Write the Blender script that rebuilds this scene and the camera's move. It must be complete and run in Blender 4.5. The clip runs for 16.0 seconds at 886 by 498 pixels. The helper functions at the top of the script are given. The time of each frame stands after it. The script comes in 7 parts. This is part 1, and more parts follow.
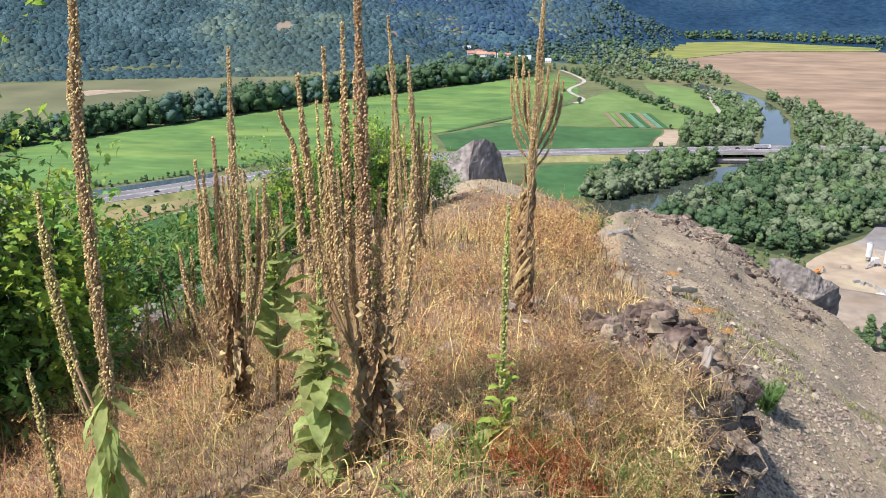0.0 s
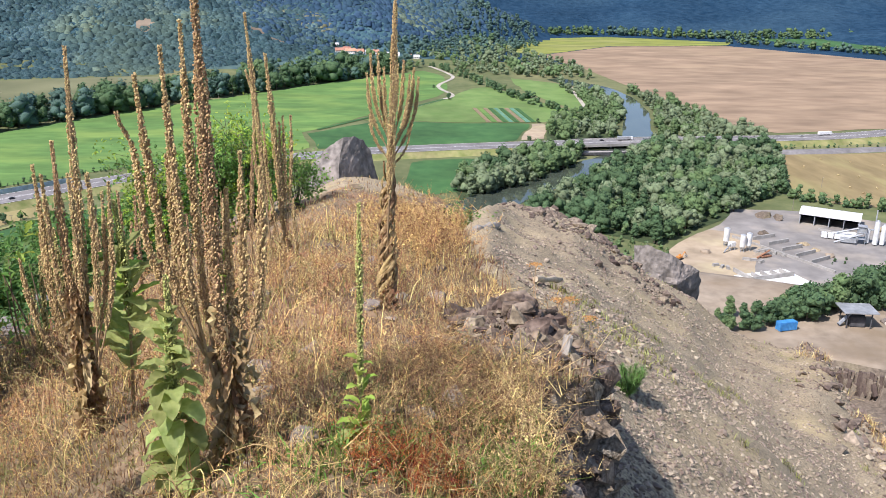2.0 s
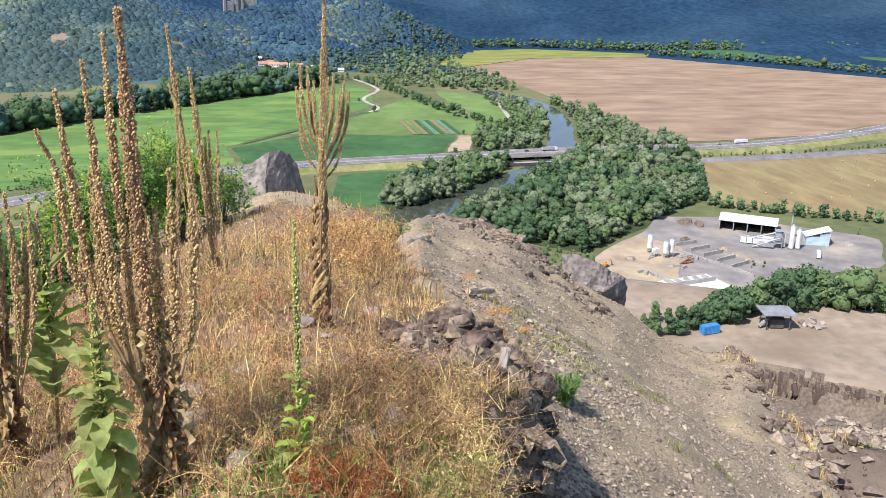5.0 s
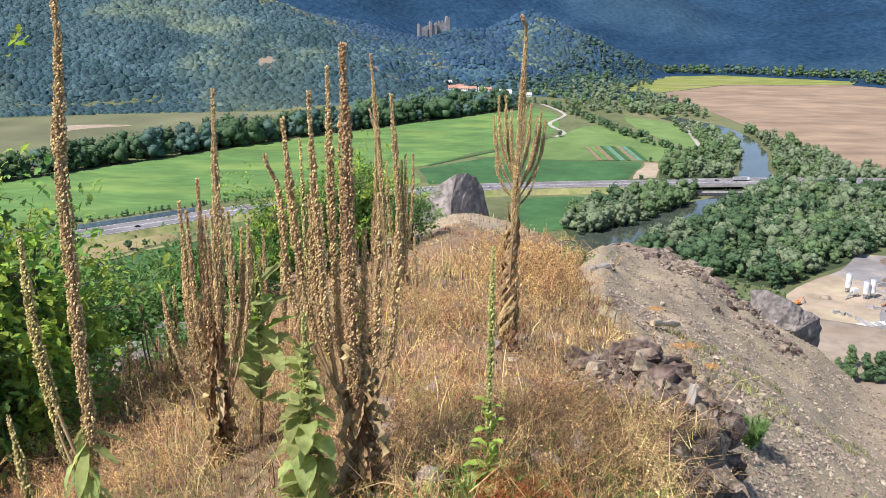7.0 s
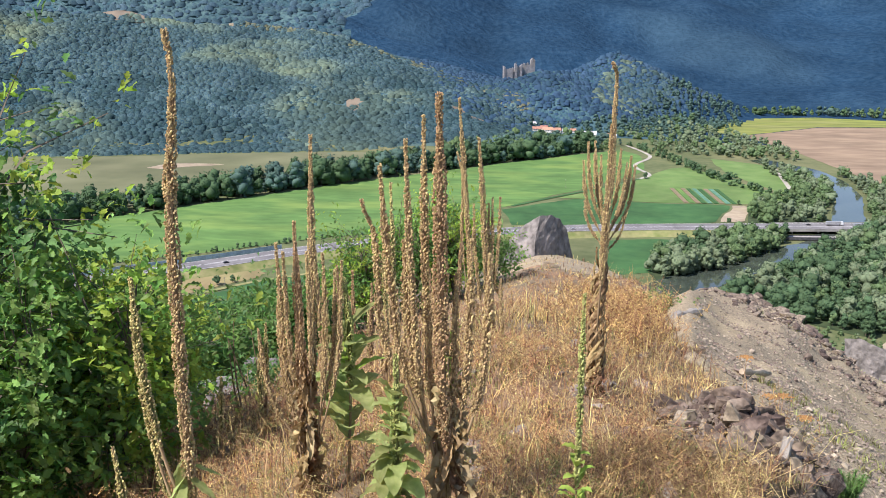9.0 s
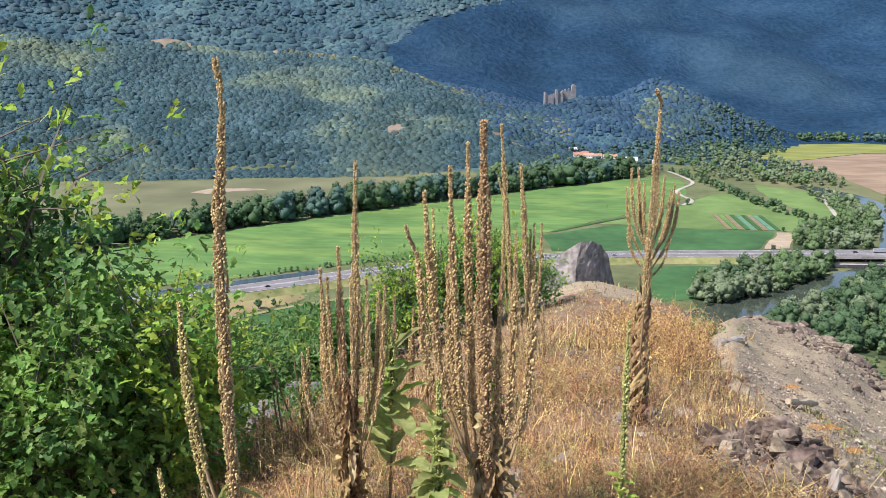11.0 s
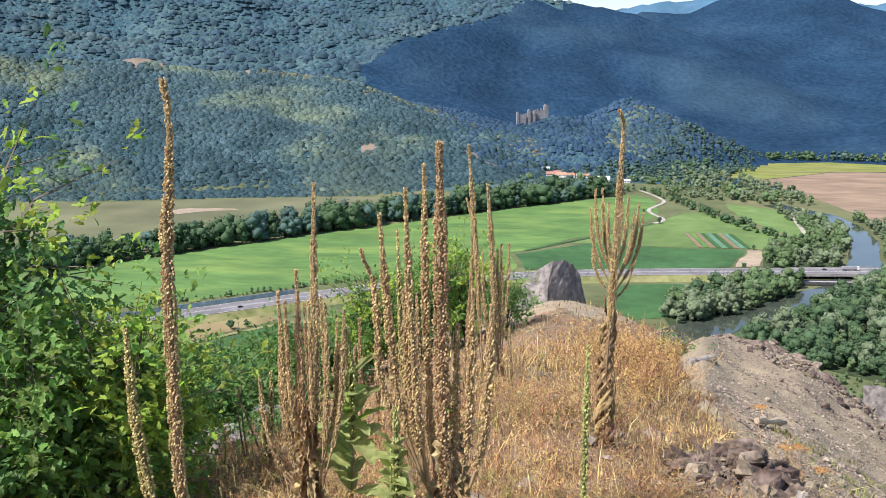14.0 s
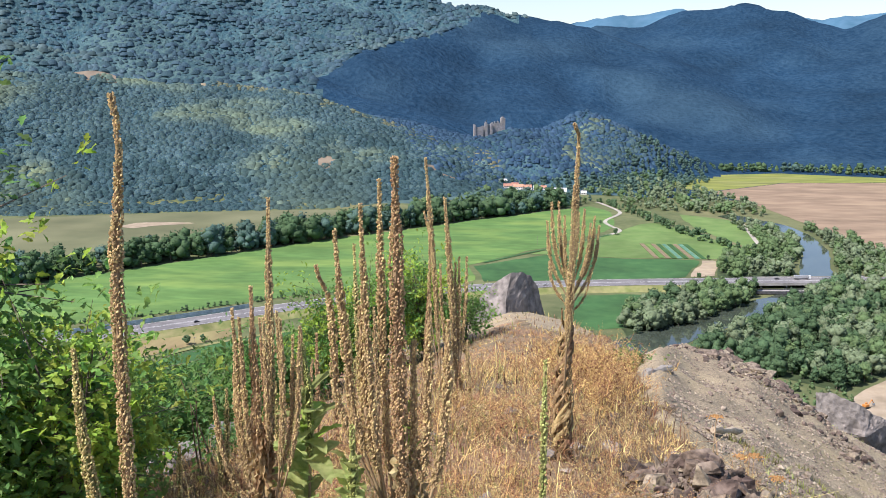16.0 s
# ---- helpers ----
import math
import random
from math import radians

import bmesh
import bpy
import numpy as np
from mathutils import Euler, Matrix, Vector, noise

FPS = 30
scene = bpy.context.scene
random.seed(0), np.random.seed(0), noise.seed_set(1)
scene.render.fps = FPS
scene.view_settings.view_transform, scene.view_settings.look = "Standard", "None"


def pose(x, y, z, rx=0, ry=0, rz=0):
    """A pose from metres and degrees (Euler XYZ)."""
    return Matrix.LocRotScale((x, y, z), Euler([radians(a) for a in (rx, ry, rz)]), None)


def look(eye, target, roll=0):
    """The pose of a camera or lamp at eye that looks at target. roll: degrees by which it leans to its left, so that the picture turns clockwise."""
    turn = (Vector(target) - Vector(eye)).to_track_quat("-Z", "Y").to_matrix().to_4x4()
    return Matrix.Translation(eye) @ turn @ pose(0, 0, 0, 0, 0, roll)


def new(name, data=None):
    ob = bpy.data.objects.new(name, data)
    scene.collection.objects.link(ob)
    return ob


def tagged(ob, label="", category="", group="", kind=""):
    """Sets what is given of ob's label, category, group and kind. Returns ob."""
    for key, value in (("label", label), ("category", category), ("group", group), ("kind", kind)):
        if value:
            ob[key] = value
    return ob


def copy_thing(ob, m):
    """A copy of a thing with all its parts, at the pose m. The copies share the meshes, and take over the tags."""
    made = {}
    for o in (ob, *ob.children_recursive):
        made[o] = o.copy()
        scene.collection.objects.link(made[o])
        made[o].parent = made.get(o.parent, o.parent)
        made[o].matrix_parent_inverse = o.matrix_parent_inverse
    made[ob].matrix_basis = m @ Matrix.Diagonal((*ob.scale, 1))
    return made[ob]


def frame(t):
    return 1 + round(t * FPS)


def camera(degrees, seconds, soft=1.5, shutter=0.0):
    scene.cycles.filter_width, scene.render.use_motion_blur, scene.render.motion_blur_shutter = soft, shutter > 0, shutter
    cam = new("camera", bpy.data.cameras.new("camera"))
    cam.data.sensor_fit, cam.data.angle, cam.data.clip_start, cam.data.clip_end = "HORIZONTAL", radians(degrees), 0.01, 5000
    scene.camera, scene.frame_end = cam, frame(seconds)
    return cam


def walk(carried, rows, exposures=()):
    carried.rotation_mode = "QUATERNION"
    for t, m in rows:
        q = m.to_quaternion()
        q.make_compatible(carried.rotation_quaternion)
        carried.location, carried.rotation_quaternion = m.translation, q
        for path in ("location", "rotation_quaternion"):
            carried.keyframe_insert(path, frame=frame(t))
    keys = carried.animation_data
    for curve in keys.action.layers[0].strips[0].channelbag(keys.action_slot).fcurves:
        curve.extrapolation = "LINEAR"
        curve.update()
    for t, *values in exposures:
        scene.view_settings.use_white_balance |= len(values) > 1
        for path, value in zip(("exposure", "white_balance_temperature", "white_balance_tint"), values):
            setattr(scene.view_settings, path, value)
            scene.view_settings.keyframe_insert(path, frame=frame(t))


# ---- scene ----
import itertools

# the way of the camera: seconds, place, turn to the right, tilt, lean
PATH = [
    (0.00, -0.001, -0.047, -0.064, -2.62, -19.00, 0.54),
    (0.50, 0.020, -0.035, -0.067, -1.49, -19.06, 0.58),
    (1.00, 0.037, -0.039, -0.064, 0.35, -19.13, 0.71),
    (1.50, 0.059, -0.033, -0.066, 2.80, -19.16, 0.88),
    (2.00, 0.073, -0.039, -0.063, 5.47, -19.08, 1.13),
    (2.50, 0.087, -0.034, -0.064, 8.14, -18.95, 1.30),
    (3.00, 0.106, -0.031, -0.065, 10.63, -18.81, 1.31),
    (3.20, 0.108, -0.035, -0.064, 11.48, -18.75, 1.36),
    (3.70, 0.105, -0.026, -0.066, 12.90, -18.57, 1.46),
    (4.25, 0.084, -0.003, -0.070, 12.85, -18.36, 1.48),
    (4.80, 0.057, 0.014, -0.071, 11.15, -18.25, 1.40),
    (5.30, 0.037, 0.007, -0.065, 8.19, -18.30, 1.24),
    (5.50, 0.032, -0.002, -0.062, 6.75, -18.37, 1.16),
    (6.00, 0.017, -0.022, -0.050, 3.35, -18.17, 0.89),
    (6.50, -0.001, -0.036, -0.044, 0.79, -17.59, 0.75),
    (7.00, -0.011, -0.040, -0.037, -1.50, -16.95, 0.55),
    (7.50, -0.026, -0.057, -0.025, -2.87, -16.36, 0.51),
    (8.00, -0.035, -0.070, -0.016, -4.31, -15.70, 0.37),
    (8.50, -0.040, -0.068, -0.014, -5.64, -15.10, 0.22),
    (9.00, -0.040, -0.077, -0.011, -6.75, -14.50, 0.08),
    (9.50, -0.044, -0.082, -0.009, -7.45, -13.98, -0.03),
    (10.00, -0.045, -0.090, -0.005, -8.04, -13.52, -0.08),
    (10.60, -0.048, -0.094, -0.004, -8.80, -13.11, -0.15),
    (11.25, -0.051, -0.087, -0.006, -9.55, -12.86, -0.21),
    (11.90, -0.048, -0.070, -0.009, -9.88, -12.69, -0.24),
    (12.50, -0.034, -0.047, -0.009, -9.54, -12.49, -0.24),
    (13.00, -0.018, -0.026, -0.008, -8.91, -12.27, -0.21),
    (13.50, -0.007, -0.027, -0.006, -8.30, -12.01, -0.16),
    (14.00, -0.005, -0.022, -0.005, -7.62, -11.76, -0.07),
    (14.50, -0.006, -0.011, -0.005, -6.96, -11.53, -0.03),
    (15.00, -0.010, -0.004, -0.005, -6.33, -11.32, 0.03),
    (15.50, -0.001, -0.004, -0.001, -5.66, -11.15, 0.00),
    (16.00, 0.000, 0.000, 0.000, -5.01, -11.00, -0.00),
]
cam = camera(50.86, 16.0, soft=0.2)
walk(cam, [(t, pose(x, y, z, 0, 0, -turn) @ pose(0, 0, 0, 90 + tilt) @ pose(0, 0, 0, 0, 0, lean))
           for t, x, y, z, turn, tilt, lean in PATH],
     exposures=[(0.0, 0.50, 6250, 17), (16.0, 0.50, 6250, 17)])

# ---- light ----
SUN_AZ, SUN_EL = -130.0, 52.0
world = bpy.data.worlds.new("world")
scene.world = world
world.use_nodes = True
wt = world.node_tree
sky = wt.nodes.new("ShaderNodeTexSky")
sky.sky_type = "NISHITA"
sky.sun_disc = False
sky.sun_elevation = radians(SUN_EL)
sky.sun_rotation = radians(SUN_AZ)
sky.altitude = 400
wt.links.new(sky.outputs[0], wt.nodes["Background"].inputs[0])
wt.nodes["Background"].inputs[1].default_value = 0.12
sun = new("sun", bpy.data.lights.new("sun", "SUN"))
sun.data.energy, sun.data.angle, sun.data.color = 5.0, radians(0.53), (1.0, 0.945, 0.86)
to_sun = Vector((math.sin(radians(SUN_AZ)) * math.cos(radians(SUN_EL)),
                 math.cos(radians(SUN_AZ)) * math.cos(radians(SUN_EL)), math.sin(radians(SUN_EL))))
sun.matrix_world = look(to_sun * 300, (0, 0, 0))


# ---- materials ----
def material(name, low, high, scale=4.0, rough=0.9, bump=0.3, coarse=0.25, patch=None, patch_amount=0.5,
             island=0.0, own=0.0, through_light=0.0, metal=0.0, stretch=None, bump_size=0.02, spec=0.3):
    """Two colours mixed by a fine grain, shaded by a coarse one; patches of a third colour; a shift from island to island or
    from object to object; light that comes through thin leaves."""
    m = bpy.data.materials.new(name)
    m.use_nodes = True
    t = m.node_tree
    n, link = t.nodes, t.links.new
    b = n["Principled BSDF"]
    b.inputs["Roughness"].default_value = rough
    b.inputs["Metallic"].default_value = metal
    b.inputs["Specular IOR Level"].default_value = spec
    where = n.new("ShaderNodeTexCoord").outputs["Object"]
    if stretch:
        mp = n.new("ShaderNodeMapping")
        mp.inputs["Scale"].default_value = stretch
        link(where, mp.inputs[0])
        where = mp.outputs[0]

    def grain(size, detail, lo, hi):
        g = n.new("ShaderNodeTexNoise")
        g.inputs["Scale"].default_value = size
        g.inputs["Detail"].default_value = detail
        link(where, g.inputs["Vector"])
        r = n.new("ShaderNodeMapRange")
        r.inputs["From Min"].default_value, r.inputs["From Max"].default_value = lo, hi
        link(g.outputs["Fac"], r.inputs["Value"])
        return g.outputs["Fac"], r.outputs[0]

    def mix(kind, fac, a, c):
        x = n.new("ShaderNodeMix")
        x.data_type, x.blend_type = "RGBA", kind
        for socket, value in ((x.inputs["Factor"], fac), (x.inputs["A"], a), (x.inputs["B"], c)):
            if isinstance(value, (int, float)):
                socket.default_value = value
            elif isinstance(value, tuple):
                socket.default_value = (*value[:3], 1)
            else:
                link(value, socket)
        return x.outputs["Result"]

    raw, fine = grain(scale, 6, 0.32, 0.68)
    col = mix("MIX", fine, low, high)
    if patch:
        _, where_patch = grain(scale * coarse * 0.5, 4, 0.5, 0.68)
        sc = n.new("ShaderNodeMath")
        sc.operation = "MULTIPLY"
        sc.inputs[1].default_value = patch_amount
        link(where_patch, sc.inputs[0])
        col = mix("MIX", sc.outputs[0], col, patch)
    _, big = grain(scale * coarse, 3, 0.25, 0.75)
    rng = n.new("ShaderNodeMapRange")
    rng.inputs["To Min"].default_value, rng.inputs["To Max"].default_value = 0.72, 1.2
    link(big, rng.inputs["Value"])
    col = mix("MULTIPLY", 1.0, col, rng.outputs[0])
    for amount, socket in ((island, "Random Per Island"), (own, "Random")):
        if amount:
            src = n.new("ShaderNodeNewGeometry" if socket == "Random Per Island" else "ShaderNodeObjectInfo")
            hs = n.new("ShaderNodeHueSaturation")
            for key, lo, hi in (("Value", 1 - amount, 1 + amount), ("Hue", 0.5 - amount * 0.06, 0.5 + amount * 0.05)):
                r = n.new("ShaderNodeMapRange")
                r.inputs["To Min"].default_value, r.inputs["To Max"].default_value = lo, hi
                link(src.outputs[socket], r.inputs["Value"])
                link(r.outputs[0], hs.inputs[key])
            link(col, hs.inputs["Color"])
            col = hs.outputs["Color"]
    link(col, b.inputs["Base Color"])
    if bump:
        bp = n.new("ShaderNodeBump")
        bp.inputs["Strength"].default_value = bump
        bp.inputs["Distance"].default_value = bump_size
        link(raw, bp.inputs["Height"])
        link(bp.outputs[0], b.inputs["Normal"])
    if through_light:
        tr = n.new("ShaderNodeBsdfTranslucent")
        ms = n.new("ShaderNodeMixShader")
        ms.inputs[0].default_value = through_light
        link(col, tr.inputs["Color"])
        link(b.outputs[0], ms.inputs[1])
        link(tr.outputs[0], ms.inputs[2])
        link(ms.outputs[0], n["Material Output"].inputs["Surface"])
    return m


# ---- mesh helpers ----
def link_mesh(name, verts, faces, mats, index=None, smooth=False):
    """One mesh object from arrays of corners and of triangles or quads."""
    me = bpy.data.meshes.new(name)
    verts, faces = np.asarray(verts, np.float32), np.asarray(faces, np.int32)
    k = faces.shape[1]
    me.vertices.add(len(verts))
    me.vertices.foreach_set("co", verts.ravel())
    me.loops.add(faces.size)
    me.loops.foreach_set("vertex_index", faces.ravel())
    me.polygons.add(len(faces))
    me.polygons.foreach_set("loop_start", np.arange(len(faces), dtype=np.int32) * k)
    for m in mats if isinstance(mats, (list, tuple)) else [mats]:
        me.materials.append(m)
    if index is not None:
        me.polygons.foreach_set("material_index", np.asarray(index, np.int32))
    me.update(calc_edges=True)
    me.polygons.foreach_set("use_smooth", np.full(len(faces), smooth))
    me.validate()
    return new(name, me)


def part(name, bm, mat, parent=None, label="", smooth=False):
    """Links a bmesh as one mesh object, under a thing or a part when one is given."""
    me = bpy.data.meshes.new(name)
    bm.to_mesh(me)
    bm.free()
    me.materials.append(mat)
    if smooth:
        me.polygons.foreach_set("use_smooth", np.full(len(me.polygons), True))
    ob = new(name, me)
    ob.parent = parent
    return tagged(ob, label)


def part_np(name, verts, faces, mat, parent=None, label="", smooth=False):
    ob = link_mesh(name, verts, faces, mat, smooth=smooth)
    ob.parent = parent
    return tagged(ob, label)


def box(bm, x0, x1, y0, y1, z0, z1, m=None):
    vs = [bm.verts.new(p) for p in itertools.product((x0, x1), (y0, y1), (z0, z1))]
    if m is not None:
        bmesh.ops.transform(bm, matrix=m, verts=vs)
    for f in ((0, 1, 3, 2), (4, 6, 7, 5), (0, 4, 5, 1), (2, 3, 7, 6), (0, 2, 6, 4), (1, 5, 7, 3)):
        bm.faces.new([vs[i] for i in f])
    return vs


def prism(bm, outline, z0, z1):
    """An upright block over a plan outline."""
    low = [bm.verts.new((x, y, z0)) for x, y in outline]
    top = [bm.verts.new((x, y, z1)) for x, y in outline]
    n = len(outline)
    for i in range(n):
        bm.faces.new((low[i], low[(i + 1) % n], top[(i + 1) % n], top[i]))
    bm.faces.new(top)
    bm.faces.new(low[::-1])
    bmesh.ops.recalc_face_normals(bm, faces=bm.faces[:])


def tube_np(points, radii, sides=6):
    """Corners and quads of a round tube along a line, closed by a tip."""
    points, radii = np.asarray(points, float), np.asarray(radii, float)
    n = len(points)
    way = np.gradient(points, axis=0)
    way /= np.linalg.norm(way, axis=1, keepdims=True) + 1e-9
    ref = np.where(np.abs(way[:, 2:]) > 0.9, [[1.0, 0, 0]], [[0, 0, 1.0]])
    a = np.cross(way, ref)
    a /= np.linalg.norm(a, axis=1, keepdims=True)
    b = np.cross(way, a)
    th = np.arange(sides) * 2 * np.pi / sides
    ring = points[:, None] + radii[:, None, None] * (np.cos(th)[None, :, None] * a[:, None] + np.sin(th)[None, :, None] * b[:, None])
    i, j = np.meshgrid(np.arange(n - 1), np.arange(sides), indexing="ij")
    q = np.stack([i * sides + j, i * sides + (j + 1) % sides, (i + 1) * sides + (j + 1) % sides, (i + 1) * sides + j], -1).reshape(-1, 4)
    return ring.reshape(-1, 3), q


class Heap:
    """Gathers many small pieces, as corners and faces with one count of corners, into one mesh."""

    def __init__(self):
        self.v, self.f, self.n = [], [], 0

    def add(self, v, f):
        v = np.asarray(v, float)
        self.v.append(v)
        self.f.append(np.asarray(f) + self.n)
        self.n += len(v)

    def link(self, name, mat, parent=None, label="", smooth=False):
        return part_np(name, np.concatenate(self.v), np.concatenate(self.f), mat, parent, label, smooth)


def spread(base_v, base_f, places, turns, sizes):
    """Copies of a small form at many places, as one pair of arrays. sizes: one, or three, for each place."""
    places, turns, sizes = np.asarray(places, float), np.asarray(turns, float), np.asarray(sizes, float)
    if sizes.ndim == 1:
        sizes = np.repeat(sizes[:, None], 3, 1)
    v = base_v[None] * sizes[:, None, :]
    c, s = np.cos(turns)[:, None], np.sin(turns)[:, None]
    x, y = v[..., 0] * c - v[..., 1] * s, v[..., 0] * s + v[..., 1] * c
    out = np.stack([x, y, v[..., 2]], -1) + places[:, None]
    k = len(base_v)
    f = (base_f[None] + (np.arange(len(places)) * k)[:, None, None]).reshape(-1, base_f.shape[1])
    return out.reshape(-1, 3), f


def frames_to(z_axis):
    """A turn for each given direction that carries z onto it."""
    w = z_axis / (np.linalg.norm(z_axis, axis=1, keepdims=True) + 1e-9)
    ref = np.where(np.abs(w[:, 2:]) > 0.9, [[1.0, 0, 0]], [[0, 0, 1.0]])
    u = np.cross(ref, w)
    u /= np.linalg.norm(u, axis=1, keepdims=True)
    return np.stack([u, np.cross(w, u), w], -1)


def ball_np(sub):
    bm = bmesh.new()
    bmesh.ops.create_icosphere(bm, subdivisions=sub, radius=1.0)
    v = np.array([x.co[:] for x in bm.verts])
    f = np.array([[x.index for x in p.verts] for p in bm.faces])
    bm.free()
    return v, f


RNG = np.random.default_rng(7)
HASH = np.random.default_rng(3).random((256, 256))


def vnoise(x, y):
    """Smooth noise on the plan, 0 to 1."""
    xi, yi = np.floor(x).astype(int), np.floor(y).astype(int)
    u, v = x - xi, y - yi
    u, v = u * u * (3 - 2 * u), v * v * (3 - 2 * v)
    h = lambda a, b: HASH[a % 256, b % 256]
    return (h(xi, yi) * (1 - u) + h(xi + 1, yi) * u) * (1 - v) + (h(xi, yi + 1) * (1 - u) + h(xi + 1, yi + 1) * u) * v


def fbm(x, y, octaves=4):
    return sum((vnoise(x * 2 ** k + 17 * k, y * 2 ** k + 5 * k) - 0.5) * 0.5 ** k for k in range(octaves))

# ---- ground: the spur that the camera stands on, the scree, the quarry, the valley floor and the hills ----
VALLEY = -200.0
# crest lines of the hills in plan and height, with the reach of their slopes
RIDGES = [
    ([(-1450, 1450, 36), (-1118, 1658, 21), (-799, 1779, -5), (-622, 1848, -22), (-486, 1868, -33), (-368, 1844, -66),
      (-247, 1783, -123), (-177, 1741, -161), (-111, 1696, -182), (-49, 1649, -192)], 560, 1.0),
    ([(-1736, 2068, 118), (-1300, 2252, 68), (-955, 2364, 40), (-634, 2367, 9), (-399, 2265, -60)], 620, 1.1),
    ([(-2546, 2546, 570), (-1750, 3031, 461), (-1051, 3234, 387), (-582, 3299, 323), (-288, 3287, 248), (-161, 3296, 216),
      (52, 3300, 173), (150, 3297, 153), (242, 3291, 138), (402, 3275, 69)], 1250, 1.2),
    ([(-545, 2440, -52), (-456, 2611, 60), (-293, 2885, 132), (-156, 3196, 185)], 560, 1.0),
    ([(286, 3890, 163), (374, 3882, 177), (589, 3805, 213), (699, 3735, 238), (822, 3710, 256), (939, 3682, 245),
      (1073, 3645, 195), (1168, 3616, 159), (1253, 3481, 187), (1534, 3146, 134), (1901, 2819, 59), (2333, 2333, 58)], 1500, 1.3),
    ([(801, 3612, 181), (572, 2945, -42), (434, 2462, -153), (352, 2222, -197)], 450, 1.0),
    ([(-977, 4597, 246), (164, 4697, 238), (344, 4687, 263), (573, 4665, 271), (792, 4633, 283), (977, 4597, 255),
      (1295, 4518, 264), (1437, 4475, 274), (1592, 4422, 263), (2350, 4070, 263)], 900, 1.0),
    ([(-305, 1926, -167), (-261, 1882, -152), (-138, 1770, -128), (-89, 1752, -113), (-31, 1772, -103), (32, 1850, -113),
      (126, 1946, -78), (197, 1940, -124), (266, 1932, -191)], 260, 0.95),
    ([(1042, 2340, -188), (1162, 2214, -145), (1250, 2165, -144), (1380, 2085, -165), (1608, 1915, -166)], 350, 1.0),
    ([(-2200, -1800, 250), (0, -2600, 300), (2400, -1700, 250)], 1500, 1.0),
    ([(-2500, -1800, 200), (-3000, 400, 250), (-2546, 2546, 400)], 1300, 1.0),
    ([(2600, -1700, 200), (3100, 500, 200), (2333, 2333, 100)], 1200, 1.0),
]


def relu(a):
    return np.maximum(a, 0.0)


def hills(x, y):
    z = np.full(np.shape(x), VALLEY)
    for crest, reach, power in RIDGES:
        best = np.full(np.shape(x), -1e9)
        for (ax, ay, az), (bx, by, bz) in zip(crest, crest[1:]):
            dx, dy = bx - ax, by - ay
            u = np.clip(((x - ax) * dx + (y - ay) * dy) / (dx * dx + dy * dy), 0, 1)
            d = np.hypot(x - ax - u * dx, y - ay - u * dy)
            rough = d * (1.06 + 0.22 * fbm(x / 260, y / 260, 3)) / reach
            best = np.maximum(best, (az + u * (bz - az) - VALLEY) * relu(1 - rough) ** power)
        z = np.maximum(z, VALLEY + relu(best * (1 + 0.10 * fbm(x / 140, y / 140, 3)) - 9))
    # the village lies on the flat below the castle hill
    return VALLEY + (z - VALLEY) * np.clip((np.hypot((x - 15) / 1.5, y - 1535) - 40) / 70, 0.06, 1)


def cliff_edge(y):
    """Where the spur's grassy top breaks off towards the scree."""
    return np.interp(y, [-5, 2.0, 2.87, 3.5, 3.8, 3.95, 4.3, 4.9, 5.4, 6.2, 9, 12, 16, 30, 40], [0.75, 0.62, 0.77, 0.86, 0.93, 1.22, 1.29, 1.34, 1.36, 1.25, 1.45, 1.9, 2.6, 1.6, 1.4])


def clear_of_spots(p, grow=0.9):
    return np.all([np.hypot(p[:, 0] - bx, p[:, 1] - by) > br * grow for bx, by, br in BARE_SPOTS + [(-70, 1762, 17), (-45, 1770, 17)]], axis=0)


def spur(x, y):
    top = np.interp(y, [-900, -60, 0, 3, 4.7, 7, 10, 15, 20, 29.5, 31.5, 60, 700], [60, 12, -1.65, -1.84, -2.06, -2.62, -3.35, -4.6, -5.65, -7.8, -8.6, -40, -620])
    side = np.interp(y, [-4, 0.8], [0.25, 1.0])
    z = top - side * (0.36 * relu(-x - 0.4) + 0.4 * relu(-x - 5.0)) - 0.2 * relu(x - 0.2)
    z += 0.12 * np.exp(-((x - 0.92) / 0.27) ** 2 - ((y - 4.5) / 0.33) ** 2)
    z += 0.13 * fbm(x * 0.9, y * 0.9, 4) + 0.03 * fbm(x * 6, y * 6, 2)
    e = relu(x - cliff_edge(y) + np.where(y < 7, 0.06, 0.22) * fbm(x * 1.5 + 9, y * 1.5, 3))
    return z - np.where(y < 0, 0.6, 1.0) * np.minimum(5.0 * e, 2.2 + 0.5 * e)


